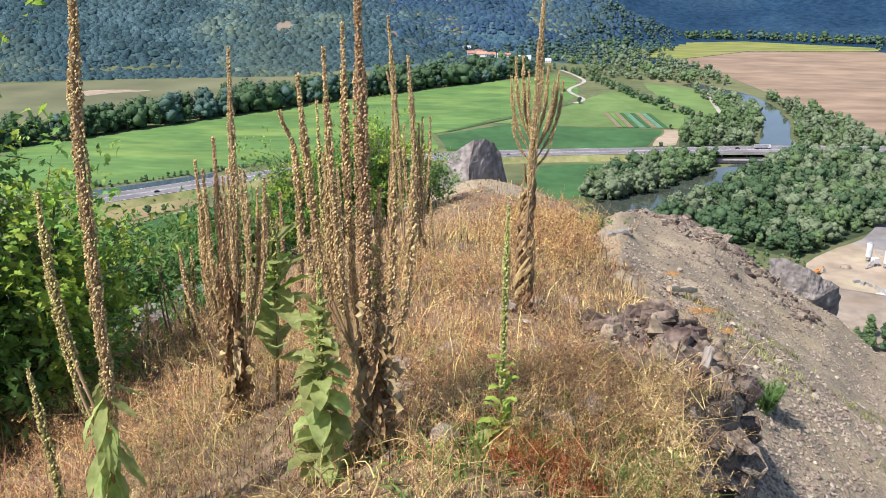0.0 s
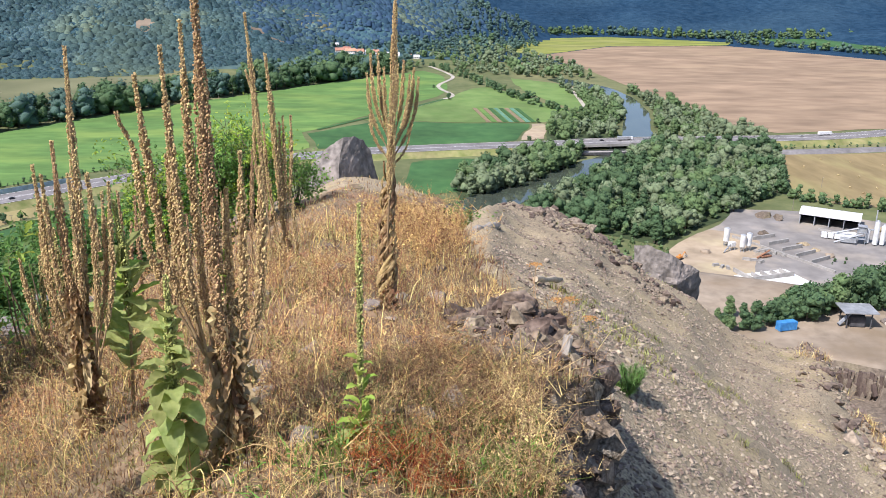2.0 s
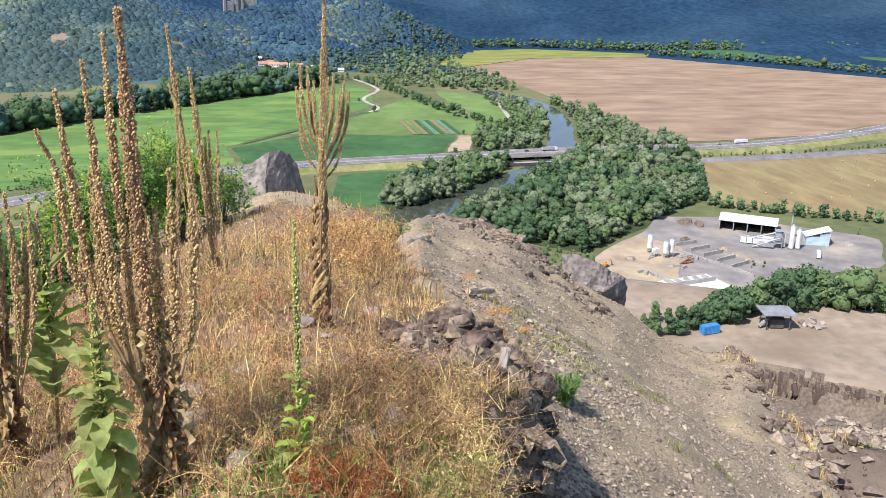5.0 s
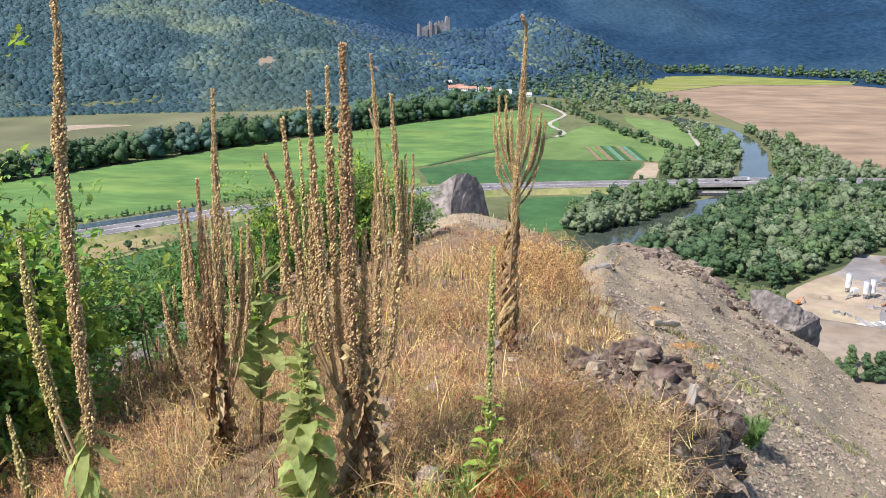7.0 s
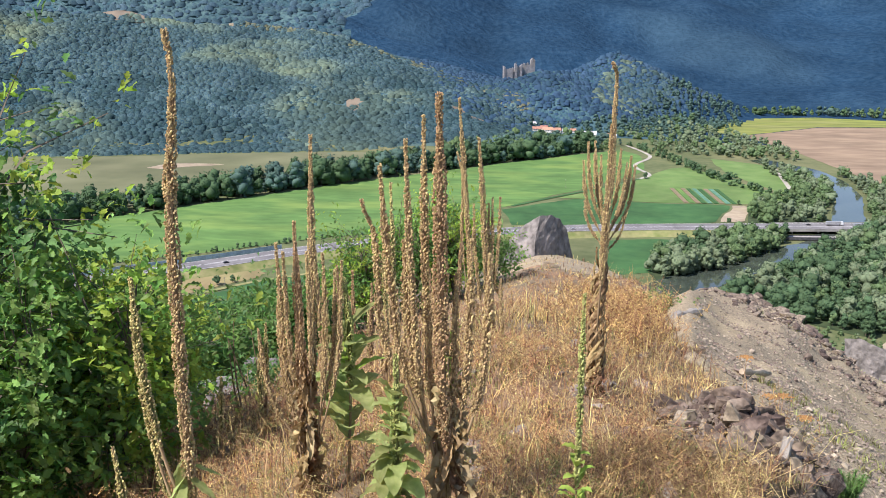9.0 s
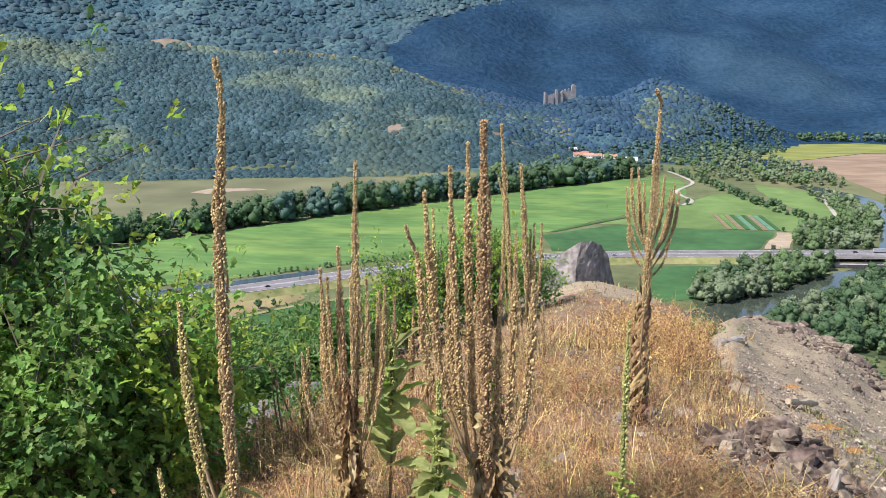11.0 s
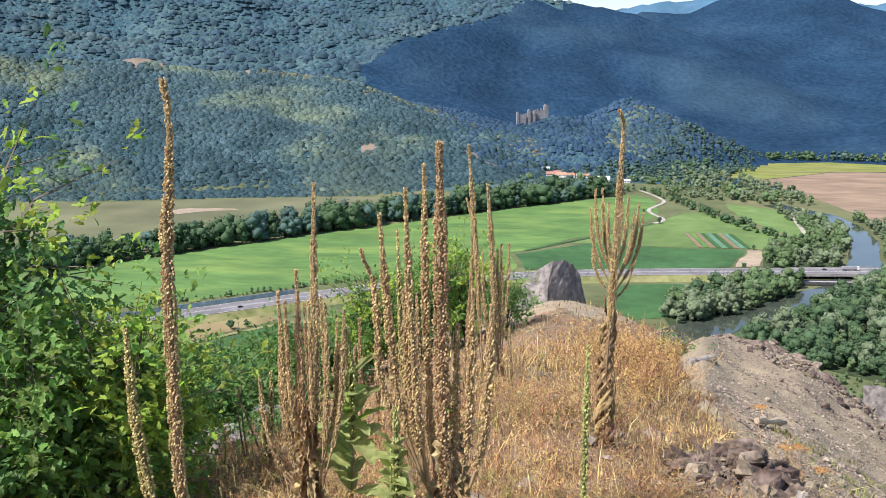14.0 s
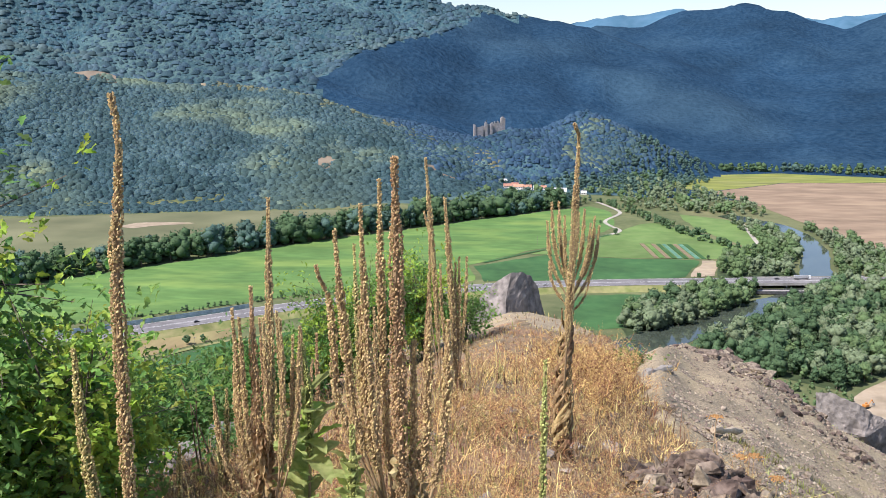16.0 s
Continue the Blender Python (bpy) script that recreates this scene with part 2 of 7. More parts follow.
def scree(x, y):
    fall = 0.13 + 0.012 * relu(x - 3.0)
    z = -4.9 - 0.40 * (np.minimum(x, 5.0) - 2.65) - 0.5 * relu(x - 5.0) - fall * relu(y - 17)
    crest_x = np.interp(y, [0, 6, 15, 19.7, 25.3, 30.8, 36.2, 43.9, 50], [0.3, 1.0, 2.2, 3.6, 5.8, 8.6, 11.4, 16.5, 22])
    z -= 1.3 * relu(crest_x - x)
    z += 0.9 * np.clip((17 - y) / 9, 0, 1) * np.clip((6 - x) / 3, 0, 1) + 0.25 * np.minimum(relu(2.9 - x), 1.9) * np.clip((12 - y) / 4, 0, 1)
    edge_x = np.interp(y, [0, 8.3, 10, 12.3, 17.5, 25, 36, 44], [4.8, 6.6, 7.2, 8.0, 9.7, 12.4, 16, 17.2])
    over = relu(x - edge_x + 0.7 * fbm(x * 0.5, y * 0.5, 3))
    z -= 1.3 * np.minimum(over, 4.5) + 0.5 * over
    z -= 1.2 * relu(y - 46)
    z -= 0.075 * relu(np.hypot(x, y) - 9) * np.interp(np.degrees(np.arctan2(x, y)), [11.5, 19, 24.5, 30], [0, 1, 1, 0.15])
    r, a = np.hypot(x, y), np.degrees(np.arctan2(x, y))
    swell = np.interp(a, [5.5, 7.4, 8.7, 10.5, 11.2, 12.5, 13.4, 14.2, 15.5, 16.8, 17.9, 21.9, 23.9, 25.5, 27.9, 30.8, 33], [0, 0.6, 0.07, -0.57, -0.6, -0.3, -0.05, 0.4, 0.55, 0.55, 0.8, 0.9, 0.2, -0.1, -0.45, 0.1, 0])
    z += 0.019 * swell * r * np.clip((r - 9) / 7, 0, 1)
    return z + 0.22 * fbm(x * 0.4 + 3, y * 0.4, 4) + 0.10 * fbm(x * 2, y * 2, 3)


def hillside(x, y):
    r = np.hypot(x, y)
    bank = np.clip((np.degrees(np.arctan2(x, y)) - 32.5) / 2.5, 0, 1) * np.clip((r - 11) / 3, 0, 1) * np.clip((85 - r) / 40, 0, 1)
    z = -(0.56 - 0.062 * bank) * r - 4 * np.clip(1 - r / 30, 0, 1) * (1 - bank) + 1.6 * fbm(x / 11, y / 11, 5) * np.clip(r / 40, 0, 1)
    bench = (x > 95) & (x < 260) & (y > 150)
    pit = np.where(r < 258 + 3 * fbm(x / 9, y / 9, 3), -120.0, -113.0 + 0.3 * fbm(x / 8, y / 8, 3))
    z = np.where(bench & (r < 330), np.maximum(z, pit), z)
    z = np.where((r > 322) & bench, -113 - 0.62 * (r - 322), z)
    return np.maximum(z, VALLEY - 1.0)


def height(x, y):
    x, y = np.asarray(x, float), np.asarray(y, float)
    near = np.maximum(np.maximum(spur(x, y), scree(x, y)), hillside(x, y))
    return np.where(np.hypot(x, y) < 620, np.maximum(near, VALLEY), hills(x, y))


soil = material("dry_soil", (0.11, 0.08, 0.047), (0.31, 0.235, 0.145), 9, 0.95, 0.6, 0.15, (0.30, 0.17, 0.10), 0.6, bump_size=0.03)
gravel = material("scree_gravel", (0.158, 0.124, 0.08), (0.54, 0.44, 0.292), 40, 0.95, 0.6, 0.03, (0.37, 0.30, 0.165), 0.6, bump_size=0.03)
rubble = material("quarry_rubble", (0.105, 0.083, 0.064), (0.21, 0.17, 0.13), 1.2, 0.95, 0.9, 0.1, (0.24, 0.21, 0.12), 0.6, bump_size=0.5)
dust = material("quarry_dust", (0.26, 0.21, 0.155), (0.35, 0.29, 0.22), 0.25, 0.95, 0.3, 0.4, (0.19, 0.145, 0.095), 0.85, bump_size=0.1)
meadow = material("meadow", (0.09, 0.115, 0.045), (0.145, 0.16, 0.07), 0.08, 0.95, 0.3, 0.15, (0.22, 0.195, 0.10), 0.6, bump_size=0.3)
# distance haze is mixed into these blue canopy, ridge and floor colours
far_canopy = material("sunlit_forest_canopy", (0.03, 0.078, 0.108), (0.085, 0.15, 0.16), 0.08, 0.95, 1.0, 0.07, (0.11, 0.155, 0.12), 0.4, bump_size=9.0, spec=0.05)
# darker canopy colour that stands for cloud shade on the mountain
dark_canopy = material("cloud_shaded_canopy", (0.011, 0.037, 0.074), (0.027, 0.064, 0.11), 0.07, 0.95, 1.0, 0.06, (0.045, 0.08, 0.10), 0.35, bump_size=7.0, spec=0.05)
ridge_canopy = material("hazy_far_ridge", (0.06, 0.14, 0.21), (0.085, 0.17, 0.25), 0.02, 0.95, 0.2, 0.2, bump_size=3.0, spec=0.05)
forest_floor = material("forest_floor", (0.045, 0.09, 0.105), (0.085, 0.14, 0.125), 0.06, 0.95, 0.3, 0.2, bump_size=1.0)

cliff_rock = material("cliff_face_rock", (0.07, 0.055, 0.042), (0.24, 0.185, 0.135), 7, 0.95, 1.0, 0.2, (0.33, 0.27, 0.21), 0.4, stretch=(1, 1, 2.2), bump_size=0.06)
clearing = material("hill_clearing", (0.19, 0.15, 0.11), (0.27, 0.22, 0.16), 0.05, 0.95, 0.2, 0.3, (0.28, 0.27, 0.12), 0.6, bump_size=0.5)
# clearings and bare scars on the hills
BARE_SPOTS = [(-329, 1519, 17), (-843, 1765, 26), (-800, 1785, 24), (-720, 1815, 20), (-651, 1842, 26), (-159, 1556, 14), (-138, 1545, 13), (-119, 1535, 13), (-100, 1528, 11)]

angles = np.radians(np.concatenate([np.arange(-40, 47, 0.38), np.arange(47, 320, 3.0)]))
rings = np.concatenate([[0.0004, 0.3, 0.8, 1.3], 1.6 * 1.0195 ** np.arange(0, 420)])
rings = np.append(rings[rings < 4900], 4940.0)
GA, GR = np.meshgrid(angles, rings)
gx, gy = GR * np.sin(GA), GR * np.cos(GA)
gz = height(gx, gy)
na, nr = len(angles), len(rings)
gi, gj = np.meshgrid(np.arange(nr - 1), np.arange(na), indexing="ij")
quads = np.stack([gi * na + gj, gi * na + (gj + 1) % na, (gi + 1) * na + (gj + 1) % na, (gi + 1) * na + gj], -1).reshape(-1, 4)
gv = np.stack([gx, gy, gz], -1).reshape(-1, 3)
cx, cy, cz = gv[quads].mean(1).T
cr = np.hypot(cx, cy)
on_spur = (spur(cx, cy) >= np.maximum(scree(cx, cy), hillside(cx, cy)) - 0.02) & (cx < cliff_edge(cy) + 0.1) & (cy + 4 * fbm(cx, cy, 2) < 22)
zone = np.where(on_spur, 0, np.where((cr < 60) & (scree(cx, cy) >= hillside(cx, cy) - 0.1), 1, 2))
zone = np.where((cr > 255) & (cr < 330) & (cz > -114.5) & (cx > 95), 3, zone)
zone = np.where((cr > 330) | ((cr > 200) & (cx < 90)), 5, zone)
zone = np.where((cr > 330) & (cz < VALLEY + 6), 4, zone)
# outline of the cloud-shaded slopes, which take the darker canopy colour
SHADED_MOUNTAIN = [(-560, 2395), (-430, 2100), (-330, 2000), (-300, 2040), (210, 2070), (340, 1890), (800, 1900), (1500, 1850), (2300, 1600), (3400, 2300), (1700, 4250), (820, 4200), (280, 4200), (60, 3305), (-156, 3196), (-293, 2885), (-456, 2611), (-545, 2440)]


def inside(x, y, outline):
    """Which places lie inside a plan outline."""
    hit = np.zeros(np.shape(x), bool)
    for (x0, y0), (x1, y1) in zip(outline, outline[1:] + outline[:1]):
        hit ^= ((y0 > y) != (y1 > y)) & (x < (x1 - x0) * (y - y0) / (y1 - y0 + 1e-9) + x0)
    return hit


wob_x, wob_y = cx + 8 * fbm(cx / 60, cy / 60, 2), cy
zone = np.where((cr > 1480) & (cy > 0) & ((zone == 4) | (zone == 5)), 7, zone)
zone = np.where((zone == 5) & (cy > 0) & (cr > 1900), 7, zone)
zone = np.where((zone == 7) & inside(wob_x, wob_y, SHADED_MOUNTAIN), 8, zone)
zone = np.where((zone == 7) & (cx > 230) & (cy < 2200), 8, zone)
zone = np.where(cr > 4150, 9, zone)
for bx, by, br in BARE_SPOTS:
    zone = np.where(np.hypot(cx - bx, cy - by) < br * (1 + 0.8 * fbm(cx / 25, cy / 25, 2)), 6, zone)
zone = np.where((cx > cliff_edge(cy) - 0.03) & (cx < cliff_edge(cy) + 0.7) & (cy > 1.5) & (cy < 6.5) & (spur(cx, cy) > scree(cx, cy)), 10, zone)
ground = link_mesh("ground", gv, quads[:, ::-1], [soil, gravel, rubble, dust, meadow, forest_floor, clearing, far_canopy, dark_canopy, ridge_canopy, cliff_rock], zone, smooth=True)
tagged(ground, "dry spur, scree and quarry above a green river valley with wooded hills", "ground", kind="structure")

# ---- valley floor: fields, roads, river ----
def along(line, step):
    """Evenly spaced points on a plan line, with the way of the line there."""
    line = np.asarray(line, float)
    seg = np.hypot(*np.diff(line, axis=0).T)
    s = np.concatenate([[0], np.cumsum(seg)])
    at = np.arange(0, s[-1], step)
    p = np.stack([np.interp(at, s, line[:, k]) for k in range(line.shape[1])], -1)
    w = np.gradient(p[:, :2], axis=0)
    return p, w / np.linalg.norm(w, axis=1, keepdims=True)


def smooth_line(line, step, rounds=3):
    line = np.asarray(line, float)
    for _ in range(rounds):
        a, b = line[:-1] * 0.75 + line[1:] * 0.25, line[:-1] * 0.25 + line[1:] * 0.75
        line = np.concatenate([line[:1], np.stack([a, b], 1).reshape(-1, line.shape[1]), line[-1:]])
    return along(line, step)


def sheet(name, outline, z, mat, label, category="field"):
    bm = bmesh.new()
    pts = np.asarray(outline, float)
    ring = along(np.concatenate([pts, pts[:1]]), 14.0)[0]
    ring = ring + np.stack([fbm(ring[:, 0] / 30, ring[:, 1] / 30, 2), fbm(ring[:, 0] / 30 + 50, ring[:, 1] / 30, 2)], -1) * 5
    f = bm.faces.new([bm.verts.new((x, y, z)) for x, y in ring])
    if f.calc_area() and f.normal.z < 0:
        f.normal_flip()
    bmesh.ops.recalc_face_normals(bm, faces=bm.faces[:])
    bm.normal_update()
    for f in bm.faces:
        if f.normal.z < 0:
            f.normal_flip()
    bmesh.ops.triangulate(bm, faces=bm.faces[:])
    ob = part(name, bm, mat)
    return tagged(ob, label, category, kind="structure")


def ribbon(name, line, half, z, mat, label, category, thick=0.0, slope=0.0, step=8.0, offset=0.0):
    """A strip along a plan line: a road, a track, a rail bed; with a bank to both sides when it is raised."""
    p, w = smooth_line(line, step)
    nrm = np.stack([w[:, 1], -w[:, 0]], -1)
    cols = [(-half - slope, -thick), (-half, 0), (half, 0), (half + slope, -thick)] if thick else [(-half, 0), (half, 0)]
    v = np.stack([np.concatenate([p[:, :2] + nrm * (c + offset), np.full((len(p), 1), z + d)], 1) for c, d in cols], 1)
    k, n = len(cols), len(p)
    i, j = np.meshgrid(np.arange(n - 1), np.arange(k - 1), indexing="ij")
    q = np.stack([i * k + j, i * k + j + 1, (i + 1) * k + j + 1, (i + 1) * k + j], -1).reshape(-1, 4)[:, ::-1]
    ob = link_mesh(name, v.reshape(-1, 3), q[:, ::-1], mat)
    return tagged(ob, label, category, kind="structure")


crop = material("green_crop", (0.085, 0.175, 0.045), (0.12, 0.225, 0.06), 0.05, 0.9, 0.3, 0.35, (0.18, 0.255, 0.06), 0.65, stretch=(1, 2.4, 1), bump_size=0.4)
crop_light = material("light_crop", (0.11, 0.19, 0.05), (0.15, 0.225, 0.07), 0.06, 0.9, 0.3, 0.3, bump_size=0.4)
crop_dark = material("dark_crop", (0.035, 0.10, 0.032), (0.055, 0.135, 0.042), 0.07, 0.9, 0.3, 0.3, bump_size=0.4)
fallow = material("olive_fallow", (0.125, 0.135, 0.068), (0.16, 0.165, 0.085), 0.02, 0.95, 0.2, 0.4, (0.20, 0.19, 0.11), 0.5, bump_size=0.3)
stubble = material("tan_stubble", (0.25, 0.178, 0.118), (0.30, 0.22, 0.145), 0.03, 0.95, 0.3, 0.5, (0.29, 0.215, 0.135), 0.5, stretch=(0.7, 1.6, 1), bump_size=0.3)
straw = material("straw_stubble", (0.22, 0.17, 0.082), (0.27, 0.21, 0.105), 0.05, 0.95, 0.3, 0.4, (0.25, 0.235, 0.10), 0.7, stretch=(2.5, 0.8, 1), bump_size=0.3)
yellow_crop = material("yellow_crop", (0.15, 0.185, 0.05), (0.26, 0.275, 0.055), 0.03, 0.95, 0.2, 0.5, (0.22, 0.22, 0.08), 0.8, stretch=(0.6, 3, 1), bump_size=0.3)
asphalt = material("asphalt", (0.16, 0.155, 0.155), (0.22, 0.21, 0.21), 0.3, 0.9, 0.1, 0.2, bump_size=0.02)
verge = material("verge_grass", (0.16, 0.19, 0.06), (0.28, 0.26, 0.12), 0.15, 0.95, 0.3, 0.3, bump_size=0.3)
pale_road = material("pale_track", (0.36, 0.335, 0.285), (0.45, 0.42, 0.36), 0.2, 0.95, 0.1, 0.3, bump_size=0.05)
concrete = material("concrete", (0.28, 0.27, 0.25), (0.38, 0.365, 0.34), 0.4, 0.9, 0.2, 0.3, (0.30, 0.28, 0.25), 0.5, bump_size=0.05)
yard_floor = material("yard_floor", (0.19, 0.18, 0.17), (0.26, 0.245, 0.23), 0.1, 0.95, 0.2, 0.4, (0.36, 0.31, 0.24), 0.8, bump_size=0.1)
bare_earth = material("bare_earth", (0.32, 0.255, 0.175), (0.40, 0.325, 0.235), 0.12, 0.95, 0.2, 0.4, (0.36, 0.33, 0.18), 0.6, bump_size=0.1)
water = material("river_water", (0.05, 0.065, 0.05), (0.07, 0.085, 0.065), 0.05, 0.06, 0.06, 0.4, bump_size=0.3, spec=0.6)
net = material("teal_netting", (0.08, 0.20, 0.13), (0.13, 0.26, 0.18), 0.4, 0.8, 0.2, 0.4, bump_size=0.1)

G = VALLEY + 0.25
sheet("olive_field", [(-1000, 1150), (-688, 1190), (-470, 1262), (-224, 1325), (-100, 1330), (-130, 1260), (-270, 1085), (-420, 910), (-560, 800), (-900, 760)], G, fallow, "olive fallow field with a pale bare patch")
sheet("bare_patch", [(-505, 1168), (-440, 1180), (-425, 1172), (-470, 1148), (-490, 1125), (-520, 1135)], G + 0.2, bare_earth, "pale bare earth patch in the fallow field")
sheet("green_field", [(-600, 690), (-476, 795), (-426, 857), (-344, 947), (-242, 1061), (-72, 1222), (30, 1315), (96, 1372), (122, 1322), (118, 1201), (100, 1151), (3, 1016), (-58, 940), (-44, 866), (-203, 796), (-279, 735), (-399, 662), (-520, 560)], G, crop, "bright green crop field with yellowish streaks")
sheet("dark_field", [(-52, 936), (21, 997), (105, 988), (186, 985), (158, 902), (120, 884), (-36, 866)], G + 0.05, crop_dark, "dark green crop field beside the road")
sheet("light_field", [(6, 1003), (52, 1060), (110, 1135), (150, 1215), (175, 1230), (240, 1075), (262, 1010), (190, 990), (105, 992)], G + 0.02, crop_light, "light green field beside a winding track")
sheet("low_field", [(30, 700), (52, 815), (94, 828), (140, 820), (110, 720)], G, crop_dark, "small dark green field by the woods")
sheet("tan_patch", [(188, 982), (206, 986), (188, 906), (162, 902)], G + 0.1, bare_earth, "bare tan strip at the field's edge")
sheet("dry_strip", [(-420, 560), (-315, 632), (-232, 692), (-215, 668), (-262, 614), (-380, 520)], G, straw, "strip of dry yellow grass below the road")
sheet("low_green_field", [(-300, 545), (-258, 592), (-222, 652), (-170, 690), (-170, 560)], G + 0.05, crop_dark, "dark green field below the road")
sheet("bank_meadow", [(214, 1304), (274, 1262), (300, 1180), (284, 1040), (262, 1030), (236, 1120), (215, 1200)], G, crop_light, "light meadow between hedges")
sheet("tan_field", [(345, 1400), (302, 1548), (454, 1680), (683, 1706), (841, 1562), (1025, 1392), (1250, 1180), (960, 1140), (780, 1050), (593, 962), (443, 936), (412, 950), (398, 1051), (372, 1197)], G, stubble, "large tan stubble field with faint tractor stripes")
sheet("yellow_field", [(237, 1625), (300, 1790), (494, 1840), (720, 1760), (687, 1712), (454, 1684), (302, 1552)], G + 0.03, yellow_crop, "yellow green field in bloom below the hills")
sheet("far_green_field", [(760, 1840), (1000, 1830), (1343, 1800), (1420, 1300), (1180, 1480), (902, 1690)], G, crop_dark, "far dark green field behind a hedge")
sheet("bale_field", [(402, 836), (532, 845), (660, 872), (900, 960), (860, 700), (600, 560), (487, 618), (441, 645), (372, 672), (345, 692)], G, straw, "yellow mown field with round straw bales")
sheet("plant_yard", [(285, 660), (335, 652), (372, 632), (430, 590), (395, 530), (305, 515), (262, 490), (236, 478), (216, 530), (206, 568), (255, 616)], G, yard_floor, "grey dusty yard of a stone works")
sheet("earth_yard", [(206, 572), (252, 612), (276, 590), (262, 560), (236, 500), (205, 505), (185, 540)], G + 0.08, bare_earth, "bare tan earth beside the yard")

ROAD = [(-620, 410), (-470, 530), (-369, 604), (-261, 684), (-182, 751), (-33, 830), (90, 855), (190, 868), (278, 879), (348, 888), (470, 893), (589, 927), (768, 1012), (980, 1160)]
WEST, EAST = [p for p in ROAD if p[0] < 200] + [(212, 870)], [(322, 885)] + [p for p in ROAD if p[0] > 330]
ribbon("embankment", WEST, 14.5, VALLEY + 4.4, verge, "grassy bank under the motorway", "bank", thick=5.0, slope=7.0)
ribbon("embankment", EAST, 14.5, VALLEY + 4.4, verge, "grassy bank under the motorway", "bank", thick=5.0, slope=7.0)
ribbon("motorway", ROAD, 12.8, VALLEY + 4.7, asphalt, "grey dual carriageway across the valley", "road")
white_line = material("road_paint", (0.72, 0.72, 0.70), (0.8, 0.8, 0.78), 1.0, 0.8, 0.0)
for off in (-12.0, -0.9, 0.9, 12.0):
    ribbon("road_line", ROAD, 0.16, VALLEY + 4.74, white_line, "white painted edge line", "road line", offset=off)
ribbon("old_road", [(120, 812), (205, 836)], 4.0, VALLEY + 2.4, asphalt, "narrow grey road beside the motorway", "road", thick=2.4, slope=4)
ribbon("old_road", [(290, 845), (394, 842), (540, 860), (668, 884), (900, 930)], 4.0, VALLEY + 2.4, asphalt, "narrow grey road beside the motorway", "road", thick=2.4, slope=4)
ribbon("winding_track", [(58, 1530), (70, 1490), (106, 1432), (136, 1330), (134, 1296), (106, 1240), (108, 1205), (124, 1160), (106, 1133), (60, 1072)], 2.6, G + 0.3, pale_road, "pale winding gravel track", "track")
ribbon("field_ditch", [(106, 1133), (48, 1057), (3, 1006), (-45, 948)], 2.4, G + 0.35, crop_dark, "dark grassy ditch between two fields", "ditch")
ribbon("white_track", [(286, 1250), (278, 1160), (268, 1065)], 2.6, G + 0.3, pale_road, "straight white farm track", "track")
ribbon("farm_track", [(-360, 500), (-262, 600), (-220, 655), (-150, 700)], 2.2, G + 0.3, verge, "tan dirt track below the road", "track")
ribbon("lower_road", [(120, 470), (190, 480), (230, 470)], 5.0, VALLEY + 0.7, asphalt, "grey road at the slope's foot", "road")
left_bank = [(-300, 420), (-60, 580), (72, 680), (100, 710), (138, 746), (167, 772), (192, 804), (222, 826), (267, 908), (297, 1002), (314, 1070), (322, 1140), (308, 1215), (262, 1290)]
right_bank = [(-280, 395), (-20, 540), (116, 667), (139, 700), (176, 738), (202, 757), (224, 782), (242, 812), (298, 905), (325, 1000), (338, 1062), (347, 1136), (336, 1225), (285, 1310)]
river = sheet("river", left_bank + right_bank[::-1], VALLEY + 0.35, water, "slow dark blue river under two bridges", "river")

# ---- woods ----
leaf_far = dict(rough=0.9, bump=1.0, bump_size=0.5, through_light=0.3, spec=0.1)
wood_mid = material("broadleaf_mid", (0.11, 0.185, 0.08), (0.205, 0.29, 0.13), 1.1, coarse=0.05, island=0.12, **leaf_far)
wood_pale = material("willow_pale", (0.165, 0.23, 0.13), (0.285, 0.345, 0.20), 1.1, coarse=0.05, island=0.12, **leaf_far)
wood_dark = material("broadleaf_dark", (0.07, 0.13, 0.07), (0.135, 0.215, 0.10), 1.1, coarse=0.05, island=0.12, **leaf_far)
# hedge green with the blue of distance haze mixed in
wood_hedge = material("hazy_blue_hedge", (0.075, 0.145, 0.135), (0.15, 0.235, 0.175), 1.1, coarse=0.05, island=0.12, **leaf_far)
# hazy blue shade and sunlit olive are both mixed into this colour
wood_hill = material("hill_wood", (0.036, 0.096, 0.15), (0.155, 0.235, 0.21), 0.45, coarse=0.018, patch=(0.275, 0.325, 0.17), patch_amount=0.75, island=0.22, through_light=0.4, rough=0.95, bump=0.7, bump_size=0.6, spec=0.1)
# darker copy of the hill wood: shade at the hill's foot as colour
wood_foot_shade = material("shaded_hill_wood", (0.034, 0.082, 0.108), (0.10, 0.168, 0.17), 0.45, coarse=0.018, patch=(0.15, 0.20, 0.13), patch_amount=0.5, island=0.2, through_light=0.4, rough=0.95, bump=0.7, bump_size=0.6, spec=0.1)
# pale colour holds the crest's dry strip and the sunlight on it
wood_scrub_lit = material("crest_scrub", (0.13, 0.165, 0.11), (0.26, 0.28, 0.18), 0.45, coarse=0.03, patch=(0.34, 0.31, 0.19), patch_amount=0.6, island=0.25, through_light=0.4, rough=0.95, bump=0.5, bump_size=0.6, spec=0.1)
# cloud shade and distance haze are put into this dark blue wood
wood_cloud_shade = material("cloud_shaded_wood", (0.04, 0.085, 0.145), (0.065, 0.125, 0.19), 0.05, coarse=0.1, island=0.15, through_light=0.3, rough=0.9, bump=0.3, bump_size=0.6, spec=0.1)
bark_far = material("far_bark", (0.10, 0.08, 0.06), (0.18, 0.15, 0.11), 2, 0.9, 0.3)


def lumps(sub, count, seed, amount):
    rng = np.random.default_rng(seed)
    v, f = ball_np(sub)
    return [v * (1 + amount * (rng.random((len(v), 1)) - 0.5)) for _ in range(count)], f


